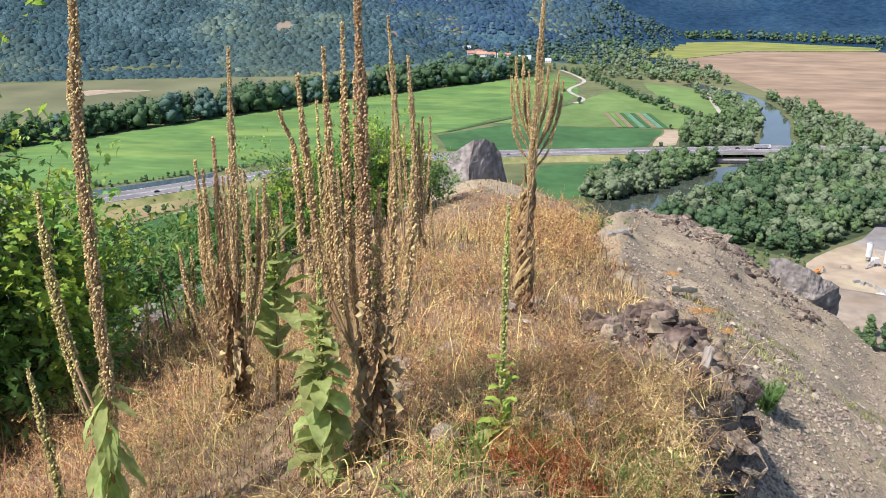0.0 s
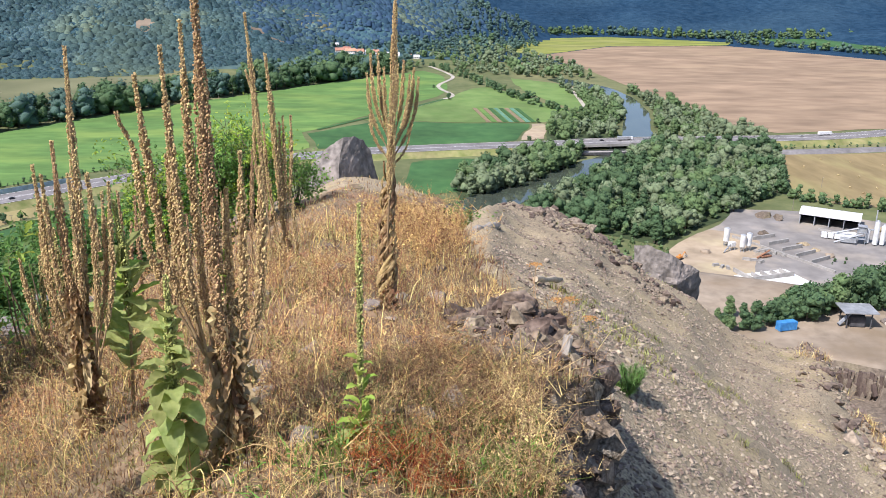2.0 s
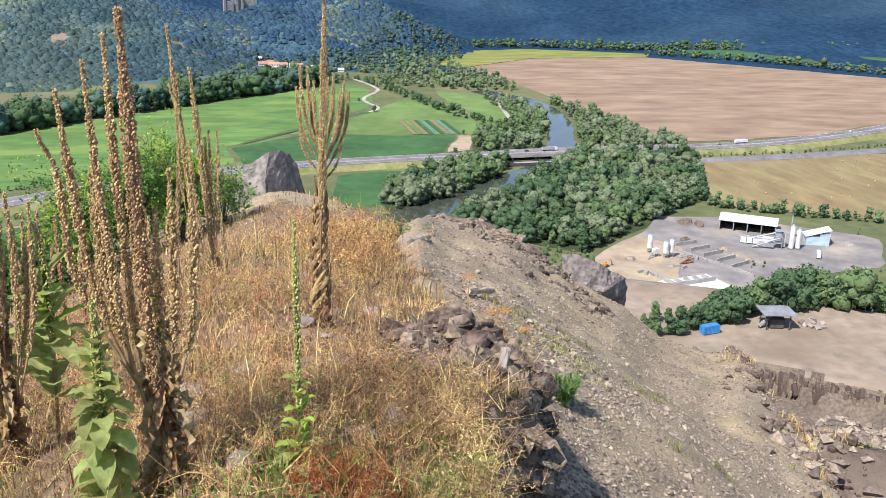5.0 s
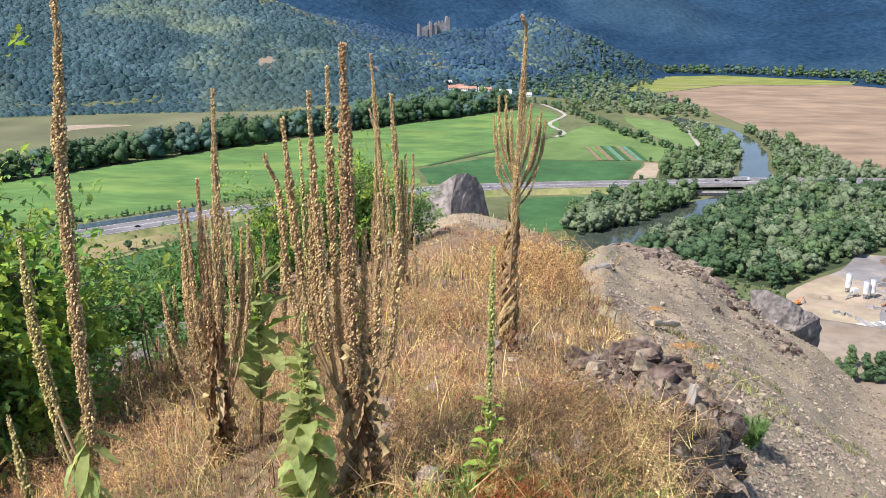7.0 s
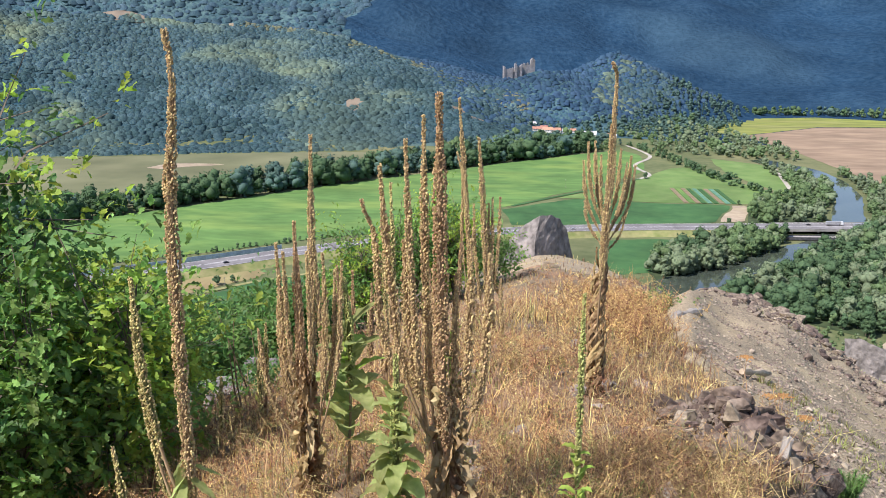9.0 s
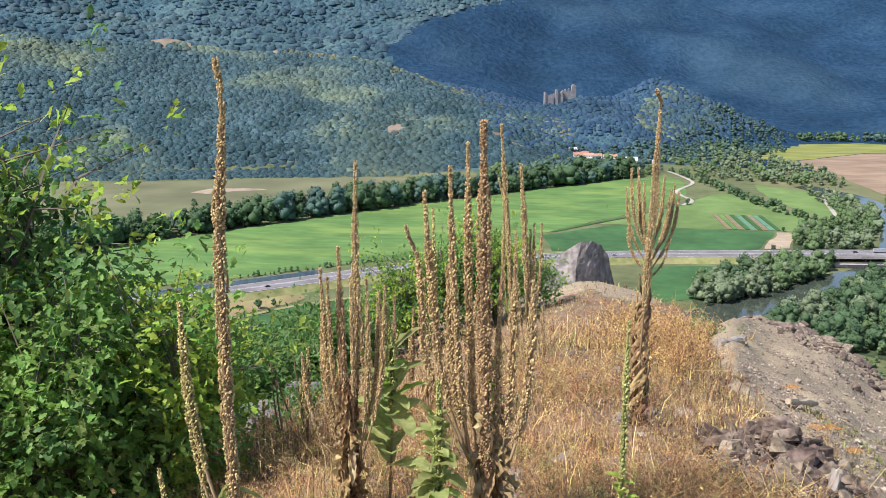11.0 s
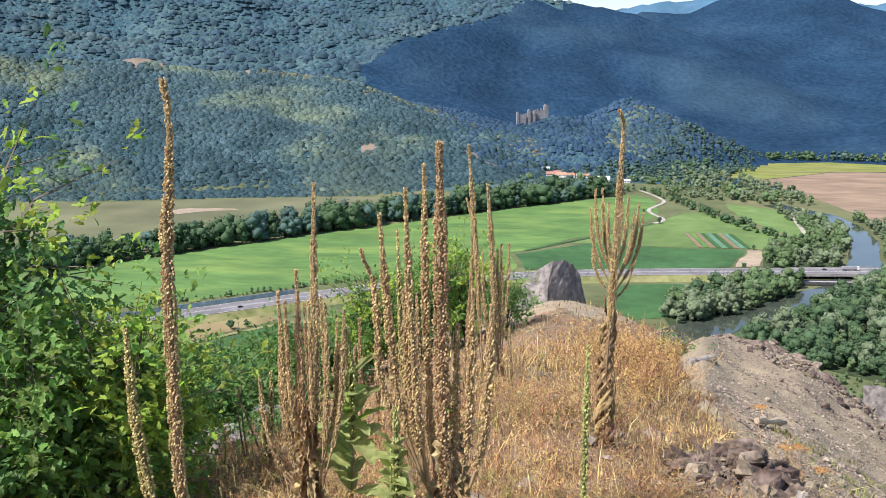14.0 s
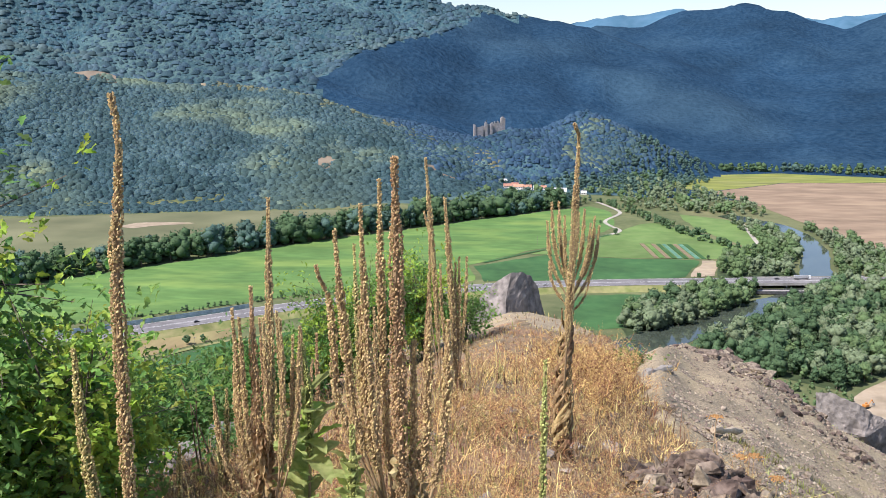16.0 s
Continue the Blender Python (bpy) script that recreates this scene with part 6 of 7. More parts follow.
# orange umbels at the scree's edge
for k, (x, y) in enumerate([(1.52, 6.3), (1.66, 6.5), (1.75, 6.2), (1.42, 6.7)]):
    z = ground_at(x, y)
    top = tagged(new("umbel"), "dry orange flat topped umbel", "umbel", "orange umbels")
    top.matrix_world = pose(x, y, z)
    h = 0.46 + 0.04 * k
    part_np("stem", *tube_np(resample([(0, 0, -0.02), (0.02, 0, h * 0.5), (0.03, 0, h)], 8)[0], np.linspace(0.005, 0.003, 8), 5), stalk_mat, top)
    u = g.normal(0, 0.026, (60, 2))
    v, f = spread(BUD, BUD_F, np.stack([0.03 + u[:, 0], u[:, 1], h + 0.01 - 2.5 * (u ** 2).sum(1)], -1), g.random(60) * 6.28, g.uniform(0.009, 0.013, 60))
    part_np("flower_head", v, f, material("dry_umbel", (0.26, 0.14, 0.05), (0.42, 0.23, 0.085), 40, 0.85, 0.2) if k == 0 else bpy.data.materials["dry_umbel"], top)

# ---- bushes and young trees ----
def leaf_mat(name, low, high, light=0.55):
    return material(name, low, high, 6.0, 0.55, 0.3, 0.3, island=0.35, through_light=light, bump_size=0.004, spec=0.4)


oak_leaf = leaf_mat("oak_leaves", (0.15, 0.30, 0.06), (0.32, 0.50, 0.125))
lime_leaf = leaf_mat("sunlit_leaves", (0.28, 0.43, 0.05), (0.50, 0.62, 0.11))
dark_leaf = leaf_mat("dark_leaves", (0.085, 0.19, 0.055), (0.19, 0.33, 0.10))
bush_leaf = leaf_mat("bush_leaves", (0.105, 0.215, 0.05), (0.215, 0.36, 0.095))
bark = material("bark", (0.10, 0.08, 0.06), (0.20, 0.165, 0.125), 14, 0.9, 0.6, 0.3, stretch=(1, 1, 0.3), bump_size=0.01)
needle = material("pine_needles", (0.09, 0.20, 0.045), (0.20, 0.34, 0.09), 20, 0.6, 0.0, 0.3, island=0.3, through_light=0.2)
# an oval leaf folded along its rib, and a lobed oak leaf
LEAF = np.array([(0, 0, 0), (0.27, 0.5, 0.08), (0, 1.0, -0.08), (-0.27, 0.5, 0.08)])
LEAF_F = np.array([(0, 1, 2), (0, 2, 3)])
OAK = np.array([(0, 0, 0), (0.15, 0.22, 0.04), (0.11, 0.36, 0.02), (0.29, 0.56, 0.08), (0.17, 0.7, 0.03), (0.2, 0.86, 0.04), (0, 1.0, -0.1),
                (-0.2, 0.86, 0.04), (-0.17, 0.7, 0.03), (-0.29, 0.56, 0.08), (-0.11, 0.36, 0.02), (-0.15, 0.22, 0.04)])
OAK_F = np.array([(0, 1, 2), (0, 2, 10), (0, 10, 11), (2, 3, 4), (2, 4, 8), (2, 8, 10), (10, 8, 9), (4, 5, 6), (4, 6, 8), (8, 6, 7)])


def leaf_turns(axis, g, lift=0.7):
    """Turns of leaves that point along an axis and lie with their faces up, each a little its own way."""
    a = axis / (np.linalg.norm(axis, axis=1, keepdims=True) + 1e-9)
    nrm = g.normal(0, 0.55, a.shape) + np.array([0, 0, lift * 1.6])
    nrm -= a * (a * nrm).sum(1, keepdims=True)
    nrm /= np.linalg.norm(nrm, axis=1, keepdims=True) + 1e-9
    return np.stack([np.cross(a, nrm), a, nrm], -1)


def bush(name, label, x, y, tall, wide, leaf, clusters, mats, seed, category="bush", low=0.1, oak=False, per=11, shoots=0.06, loose=1.0):
    """A young broad tree: forked limbs, twigs that reach an uneven crown, and at their ends clusters of single leaves; some shoots stand out."""
    g = np.random.default_rng(seed)
    top = tagged(new(name), label, category)
    top.matrix_world = pose(x, y, ground_at(x, y))
    limbs, lines = 6, []
    for k in range(limbs):
        a = 6.28 * k / limbs + g.normal(0, 0.3)
        r = wide * g.uniform(0.2, 0.55)
        line, _ = resample([(0, 0, -0.1), (r * 0.3 * math.cos(a), r * 0.3 * math.sin(a), tall * 0.3), (r * math.cos(a), r * math.sin(a), tall * g.uniform(0.62, 0.9))], 14)
        part_np("limb", *tube_np(line, np.linspace(0.012 * tall, 0.003 * tall, 14), 6), bark, top)
        lines.append(line)
    lines = np.array(lines)
    u = g.normal(size=(clusters, 3))
    u /= np.linalg.norm(u, axis=1, keepdims=True)
    az = np.arctan2(u[:, 1], u[:, 0])
    lump = 0.62 + 0.75 * vnoise(az * 1.6 + 9 + seed, u[:, 2] * 2.4 + seed * 3.1)
    rho = g.random(clusters) ** 0.42 * lump
    shoot = g.random(clusters) < shoots
    rho = np.where(shoot, lump * g.uniform(1.05, 1.35, clusters), rho)
    mid = tall * (low + 1.0) / 2
    ends = np.stack([u[:, 0] * wide * rho, u[:, 1] * wide * rho, mid + u[:, 2] * tall * (1 - low) / 2 * rho / 1.05], -1)
    ends[:, 2] = np.maximum(ends[:, 2], 0.02 * tall)
    twig = Heap()
    spots, axes, pick = [], [], []
    kinds = (vnoise(ends[:, 0] / wide * 2.2 + seed, ends[:, 2] / wide * 2.2) * len(mats) * 1.25 + g.normal(0, 0.35, clusters)).astype(int).clip(0, len(mats) - 1)
    for k in range(clusters):
        q = ends[k]
        line = lines[int(g.integers(limbs))]
        near = line[np.argmin(np.abs(line[:, 2] - q[2] * 0.75) + 0.15 * tall * g.random(14))]
        bow = (near + q) / 2 + g.normal(0, 0.06 * wide, 3) + np.array([0, 0, 0.05 * tall])
        if k % 3 == 0 or shoot[k]:
            twig.add(*tube_np([near, bow, q], [0.004 * tall, 0.0025 * tall, 0.001 * tall], 3))
        way = q - bow
        way = way / (np.linalg.norm(way) + 1e-9) + (np.array([0, 0, 0.6]) if shoot[k] else 0)
        reach = leaf * (5.0 if shoot[k] else 2.3) * loose
        t = g.random(per) ** 0.8
        spots.append(q + way * (t[:, None] - 0.4) * reach + g.normal(0, leaf * 0.45 * loose, (per, 3)))
        axes.append(way * 0.55 + g.normal(0, 0.75, (per, 3)) - np.array([0, 0, 0.12]))
        pick.append(np.full(per, kinds[k]))
    twig.link("twig_work", bark, top)
    spots, axes, pick = np.concatenate(spots), np.concatenate(axes), np.concatenate(pick)
    for k, mat in enumerate(mats):
        m = pick == k
        if m.any():
            part_np("foliage", *spread_turned(OAK if oak else LEAF, OAK_F if oak else LEAF_F, spots[m], leaf_turns(axes[m], g), leaf * g.uniform(0.65, 1.2, m.sum())), mat, top)
    return top


bush("young_oak", "young green oak with glossy lobed leaves on the slope", -3.72, 4.75, 3.1, 1.0, 0.088, 820, (oak_leaf, dark_leaf, lime_leaf), 64, "tree", 0.02, True, 12, 0.08)
bush("young_oak", "low green oak with shoots standing out at the slope's edge", -2.62, 4.85, 1.5, 0.5, 0.075, 320, (lime_leaf, oak_leaf), 62, "tree", 0.02, True, 11, 0.09)
bush("young_oak", "dense dark green oak bush on the slope", -2.95, 4.2, 1.55, 0.52, 0.075, 520, (dark_leaf, oak_leaf), 66, "tree", 0.02, True, 11, 0.05)
bush("sunlit_bush", "yellow green sunlit bush behind the oak", -3.55, 6.7, 1.75, 0.75, 0.07, 600, (lime_leaf, oak_leaf), 63)
bush("sunlit_bush", "bright yellow green bush at the slope's edge", -2.85, 5.7, 1.3, 0.42, 0.06, 380, (lime_leaf, oak_leaf), 65)
for k, (x, y, crest, wide) in enumerate([(-5.4, 12.5, -4.3, 1.0), (-7.3, 15.5, -5.2, 1.6), (-6.2, 18.5, -6.1, 1.4), (-9.0, 19.5, -6.8, 2.0), (-4.6, 15.5, -4.9, 0.9), (-10.5, 24.0, -8.5, 2.4), (-6.9, 23.0, -7.3, 1.8),
                                         (-8.2, 12.0, -5.0, 1.8), (-4.9, 11.0, -4.0, 0.8), (-6.3, 10.2, -3.8, 1.3)]):
    bush("slope_bush", "dark green bush on the steep slope", x, y, max(crest - ground_at(x, y), 0.6), wide, 0.135, 640, (dark_leaf, bush_leaf), 70 + k, per=10)
for k, (x, y, crest, wide) in enumerate([(-1.9, 17.6, -3.6, 0.85), (-2.7, 17.0, -3.7, 0.9), (-3.5, 16.6, -4.0, 0.8), (-1.15, 18.4, -4.4, 0.6), (-2.3, 18.8, -3.8, 0.8), (-4.1, 17.5, -4.9, 0.7)]):
    bush("green_bush", "fresh green bush behind the mulleins", x, y, crest - ground_at(x, y), wide, 0.085, 130 if k == 3 else 420, (bush_leaf, oak_leaf if k % 2 else lime_leaf), 90 + k, per=11)
bush("small_bush", "small green bush on the scree top", 1.75, 14.6, 0.42, 0.3, 0.06, 45, (bush_leaf,), 99)
bush("small_bush", "round green bush below the scree crest", 19.5, 53.0, 3.2, 1.7, 0.2, 200, (bush_leaf,), 98)
bush("rock_bush", "low dark bush among pale rocks", -4.1, 9.0, 0.55, 0.5, 0.06, 130, (dark_leaf,), 97)
bush("rock_bush", "low dark bush among pale rocks", -3.0, 8.9, 0.45, 0.35, 0.06, 100, (dark_leaf,), 96)


def pine(x, y, size):
    g = np.random.default_rng(5)
    top = tagged(new("pine_seedling"), "bushy green pine seedling on the scree", "pine")
    top.matrix_world = pose(x, y, ground_at(x, y))
    for k in range(20):
        a, up = k * 2.4, g.uniform(0.75, 1.2)
        r = size * 0.42 * g.uniform(0.3, 1)
        line, _ = resample([(0, 0, 0), (r * 0.5 * math.cos(a), r * 0.5 * math.sin(a), size * 0.22 * up), (r * math.cos(a), r * math.sin(a), size * 0.62 * up)], 8)
        part_np("branch", *tube_np(line, np.linspace(0.008, 0.003, 8), 4), bark, top)
        n = 240
        t = g.uniform(1, 7, n)
        p = np.stack([np.interp(t, np.arange(8), line[:, j]) for j in range(3)], -1)
        d = g.normal(size=(n, 3)) + 0.5 * (line[-1] - line[0]) / np.linalg.norm(line[-1]) + np.array([0, 0, 0.2])
        d /= np.linalg.norm(d, axis=1, keepdims=True)
        blade = np.array([(-0.06, 0, 0), (0.06, 0, 0), (0, 0, 1.0)])
        v, f = spread_turned(blade, np.array([(0, 1, 2)]), p, frames_to(d), g.uniform(0.03, 0.06, n))
        part_np("needles", v, f, needle, top)
    return top


pine(2.27, 6.66, 0.34)

# ---- the stone works in the valley and the quarry bench ----
white_metal = material("white_sheet", (0.62, 0.63, 0.63), (0.76, 0.77, 0.77), 0.6, 0.5, 0.1, 0.3, (0.5, 0.49, 0.46), 0.4, bump_size=0.02)
grey_metal = material("grey_sheet", (0.28, 0.30, 0.32), (0.42, 0.44, 0.46), 0.6, 0.5, 0.1, 0.3, metal=0.3, bump_size=0.02)
dark_wall = material("dark_cladding", (0.05, 0.05, 0.055), (0.10, 0.10, 0.105), 0.5, 0.8, 0.1, 0.3, bump_size=0.02)
blue_paint = material("blue_paint", (0.04, 0.20, 0.48), (0.07, 0.28, 0.58), 1.0, 0.5, 0.1, 0.3, (0.10, 0.20, 0.32), 0.3, bump_size=0.02)
blue_sheet = material("pale_blue_sheet", (0.34, 0.48, 0.58), (0.46, 0.58, 0.66), 0.6, 0.5, 0.1, 0.3, bump_size=0.02)
plaster = material("house_plaster", (0.66, 0.62, 0.55), (0.78, 0.75, 0.68), 0.5, 0.9, 0.1, 0.3, own=0.12, bump_size=0.02)
roof_tile = material("red_roof", (0.34, 0.17, 0.12), (0.46, 0.25, 0.18), 1.5, 0.85, 0.3, 0.3, own=0.2, bump_size=0.05)
roof_grey = material("grey_roof", (0.45, 0.46, 0.47), (0.58, 0.59, 0.60), 1.0, 0.7, 0.2, 0.3, bump_size=0.05)
castle_stone = material("castle_stone", (0.25, 0.24, 0.245), (0.37, 0.35, 0.35), 0.6, 0.95, 0.5, 0.3, (0.28, 0.25, 0.21), 0.6, bump_size=0.3)
glass_dark = material("window_glass", (0.03, 0.035, 0.04), (0.05, 0.055, 0.06), 1.0, 0.15, 0.0)
tyre = material("tyre", (0.02, 0.02, 0.02), (0.035, 0.035, 0.035), 5, 0.8, 0.1)
bale_straw = material("bale_straw", (0.36, 0.28, 0.14), (0.48, 0.385, 0.21), 3.0, 0.95, 0.4, 0.3, own=0.15, bump_size=0.05)
pole_wood = material("pole_wood", (0.22, 0.19, 0.15), (0.32, 0.28, 0.23), 4, 0.9, 0.2)


def thing(name, label, category, x, y, z, turn=0.0, group=""):
    top = tagged(new(name), label, category, group)
    top.matrix_world = pose(x, y, z, 0, 0, turn)
    return top


def block(name, parent, x0, x1, y0, y1, z0, z1, mat, m=None, bevel=0.0):
    bm = bmesh.new()
    box(bm, x0, x1, y0, y1, z0, z1, m)
    if bevel:
        bmesh.ops.bevel(bm, geom=bm.edges[:], offset=bevel, segments=2, affect="EDGES")
    bmesh.ops.recalc_face_normals(bm, faces=bm.faces[:])
    return part(name, bm, mat, parent)


def drum(name, parent, x, y, z0, z1, r, mat, r1=None, sides=16):
    bm = bmesh.new()
    bmesh.ops.create_cone(bm, cap_ends=True, segments=sides, radius1=r, radius2=r if r1 is None else r1, depth=z1 - z0, matrix=Matrix.Translation((x, y, (z0 + z1) / 2)))
    return part(name, bm, mat, parent)


def beam(name, parent, a, b, r, mat, sides=6):
    return part_np(name, *tube_np([a, b], [r, r], sides), mat, parent)


def gable(name, parent, x0, x1, y0, y1, z0, rise, mat, over=0.4, thick=0.25):
    """A pitched roof with its ridge along x."""
    bm = bmesh.new()
    ym = (y0 + y1) / 2
    prof = [(y0 - over, z0 - over * rise / (ym - y0)), (ym, z0 + rise), (y1 + over, z0 - over * rise / (ym - y0))]
    rows = [[bm.verts.new((x, y, z)) for y, z in prof] + [bm.verts.new((x, y, z - thick)) for y, z in prof[::-1]] for x in (x0 - over, x1 + over)]
    for i in range(6):
        bm.faces.new((rows[0][i], rows[0][(i + 1) % 6], rows[1][(i + 1) % 6], rows[1][i]))
    bm.faces.new(rows[0][::-1])
    bm.faces.new(rows[1])
    bmesh.ops.recalc_face_normals(bm, faces=bm.faces[:])
    return part(name, bm, mat, parent)


# open shed with a white roof
shed = thing("storage_shed", "large open storage shed with a white roof", "shed", 320, 622, VALLEY, -31.5)
for k in range(5):
    block("post", shed, k * 9.9 - 0.3, k * 9.9 + 0.3, -0.3, 0.3, 0, 8.0, grey_metal)
block("back_wall", shed, 0, 39.6, 21.4, 22.0, 0, 8.0, dark_wall)
for k in range(4):
    block("partition", shed, k * 9.9 + (0.35 if k else -0.2), k * 9.9 + (0.6 if k else 0.2), 0.6, 21.3, 0, 7.6, dark_wall)
block("side_wall", shed, 39.3, 39.7, 0.4, 21.3, 0, 7.8, dark_wall)
gable("roof", shed, 0, 39.6, 0, 22, 8.2, 2.4, white_metal, 1.0)
# silos and batching plant
for x, y, h, r in ((246, 574, 13, 1.9), (252.5, 562, 12, 1.8), (257.5, 564, 12.5, 1.8)):
    silo = thing("silo", "white cylindrical cement silo on legs", "silo", x, y, VALLEY, 0, "cement silos")
    drum("body", silo, 0, 0, 4.0, h, r, white_metal)
    drum("hopper", silo, 0, 0, 2.2, 4.0, 0.5, white_metal, r)
    drum("cap", silo, 0, 0, h, h + 0.8, r * 0.95, grey_metal, 0.3)
    for a in range(4):
        beam("leg", silo, (r * 0.8 * math.cos(a * 1.571 + 0.6), r * 0.8 * math.sin(a * 1.571 + 0.6), 0), (r * 0.8 * math.cos(a * 1.571 + 0.6), r * 0.8 * math.sin(a * 1.571 + 0.6), 4.2), 0.18, grey_metal)
mixer = thing("mixing_plant", "small grey mixing plant with conveyor between silos", "plant machine", 247, 566, VALLEY, 20)
block("cabin", mixer, -2, 2, -1.5, 1.5, 3, 6, white_metal)
for sx, sy in ((-1.7, -1.2), (1.7, -1.2), (-1.7, 1.2), (1.7, 1.2)):
    beam("leg", mixer, (sx, sy, 0), (sx, sy, 3.1), 0.2, grey_metal)
beam("conveyor", mixer, (-9, -3, 0.6), (-1.5, -0.5, 5.2), 0.5, grey_metal)
# bays for gravel: parallel concrete walls with a spine
for (ax, ay), (bx, by) in (((270, 586), (288, 592)), ((276, 574), (293, 581)), ((280, 562), (297, 569)), ((284, 550), (301, 558)), ((288, 537), (305, 546))):
    ln, an = math.hypot(bx - ax, by - ay), math.degrees(math.atan2(by - ay, bx - ax))
    wall = thing("bay_wall", "long concrete wall of a gravel bay", "wall", ax, ay, VALLEY, an, "walls of the gravel bays")
    for k in range(6):
        block("concrete_block", wall, k * ln / 6 + 0.03, (k + 1) * ln / 6 - 0.03, -0.5, 0.5, 0, 2.8 + 0.03 * (k % 2), concrete)
spine = thing("spine_wall", "long pale concrete wall along the bays", "wall", 258, 592, VALLEY, math.degrees(math.atan2(-72, 38)))
for k in range(14):
    block("concrete_block", spine, k * 5.8 + 0.03, k * 5.8 + 5.77, -0.6, 0.6, 0, 1.9 + 0.03 * (k % 2), concrete)
pen = thing("concrete_pen", "pale concrete pen with low walls", "pen", 237, 508, VALLEY, 15)
block("slab", pen, -4, 34, -14, 12, 0.2, 0.5, white_metal)
block("front_wall", pen, 0, 31, -0.5, 0.5, 0.5, 3.2, concrete)
block("side_wall", pen, -0.5, 0.5, 0.6, 18, 0.5, 3.0, concrete)
for k in range(4):
    block("partition", pen, 6 + k * 7, 6.7 + k * 7, 0.6, 9, 0.5, 2.8, concrete)
for k, (x, y, s, m_) in enumerate([(262, 553, 3.2, dust), (300, 640, 4.5, rubble), (308, 634, 4.0, rubble), (283, 598, 3.0, rubble), (301, 575, 2.6, gravel), (304, 563, 2.4, gravel), (308, 551, 2.6, dust), (228, 562, 2.8, dust), (372, 600, 3.4, gravel), (395, 575, 3.2, concrete)]):
    bm = random_hull((s * 1.9, s * 1.4, s * 0.9), 700 + k, 2, 0.15, 14)
    heap = part("spoil_mound", bm, m_)
    heap.matrix_world = pose(x, y, VALLEY + s * 0.15, 0, 0, 40 * k)
    tagged(heap, "heap of crushed stone in the yard", "heap", "stone heaps of the yard")
# loose blocks, a low wall, an excavator and a rusty screen in the yard
for k, (x, y) in enumerate([(225, 536), (228, 533), (231, 531), (262, 560), (266, 562), (270, 563), (268, 556), (273, 557), (277, 553), (283, 547), (249, 546), (253, 544), (257, 541)]):
    slab_ = thing("concrete_slab", "pale precast concrete slab lying in the yard", "slab", x, y, VALLEY + 0.25, 20 + 31 * k, "loose slabs of the yard")
    block("lower_slab", slab_, -2.4, 2.4, -1.0, 1.0, 0, 0.9, concrete, bevel=0.05)
    block("upper_slab", slab_, -2.2, 2.0, -0.8, 0.9, 0.9, 1.7, concrete, bevel=0.05)
edge_wall = thing("kerb_wall", "low white concrete wall before the shed", "wall", 327, 607, VALLEY, -44)
for k in range(8):
    block("concrete_block", edge_wall, k * 4.4, k * 4.4 + 4.3, -0.7, 0.7, 0, 1.5 + 0.05 * (k % 2), concrete)
orange = material("orange_paint", (0.50, 0.20, 0.05), (0.62, 0.28, 0.08), 1.0, 0.5, 0.1, 0.3, (0.30, 0.16, 0.08), 0.3, bump_size=0.02)
rust = material("rusty_steel", (0.22, 0.10, 0.06), (0.36, 0.19, 0.11), 1.2, 0.85, 0.3, 0.3, bump_size=0.03)
digger = thing("excavator", "orange tracked excavator on the bare earth", "excavator", 206, 549, VALLEY + 0.3, 35)
for sy in (-1.3, 1.3):
    block("track", digger, -2.2, 2.2, sy - 0.35, sy + 0.35, 0, 1.0, tyre, bevel=0.3)
block("chassis", digger, -1.5, 1.5, -0.9, 0.9, 0.6, 1.1, grey_metal)
block("upper_body", digger, -2.4, 1.2, -1.3, 1.3, 1.15, 2.4, orange, bevel=0.15)
cab_ = block("cab", digger, 0.0, 1.5, 0.2, 1.3, 1.2, 3.1, orange, bevel=0.12)
block("cab_window", cab_, 1.46, 1.53, 0.35, 1.15, 1.9, 2.9, glass_dark)
beam("boom", digger, (1.0, -0.4, 1.8), (4.2, -0.4, 4.6), 0.3, orange)
beam("arm", digger, (4.2, -0.4, 4.6), (6.2, -0.4, 2.0), 0.22, orange)
block("bucket", digger, 5.6, 6.8, -1.0, 0.2, 0.8, 2.0, grey_metal, bevel=0.2)
screen = thing("rusty_screen", "rusty gravel screen between the silos and the pen", "plant machine", 264, 551, VALLEY, 20)
block("frame_base", screen, -4, 4, -1.5, 1.5, 0.8, 1.6, rust)
beam("belt", screen, (-7, 0, 0.8), (3, 0, 4.6), 0.6, rust)
for sx in (-3.5, 3.5):
    for sy in (-1.3, 1.3):
        beam("leg", screen, (sx, sy, 0), (sx, sy, 1.2), 0.18, rust)
# asphalt works
works = thing("asphalt_plant", "grey asphalt plant with towers, tanks and conveyors", "plant machine", 350, 572, VALLEY, -25)
for x, y, h, r in ((0, 0, 17, 1.7), (4.5, 1.5, 14, 1.6), (-5, 2, 10, 1.4)):
    drum("tower", works, x, y, 1.0, h, r, white_metal)
    drum("tower_cap", works, x, y, h, h + 1.2, r, grey_metal, 0.4)
for sx, sy in ((-2.5, -2.5), (2.5, -2.5), (-2.5, 2.5), (2.5, 2.5)):
    beam("frame_post", works, (sx - 9, sy, 0), (sx - 9, sy, 13), 0.3, grey_metal)
for z in (4, 8.5, 12.7):
    block("platform", works, -12, -6, -3, 3, z, z + 0.3, grey_metal)
block("hopper", works, -11, -7, -2, 2, 8.8, 12.6, grey_metal)
beam("conveyor", works, (-34, 6, 1.2), (-10, 1, 11), 0.7, grey_metal)
beam("conveyor", works, (-26, -6, 1.0), (-8, -2, 8), 0.6, grey_metal)
beam("chimney", works, (-1, 4, 0), (-1, 4, 24), 0.45, grey_metal, 8)
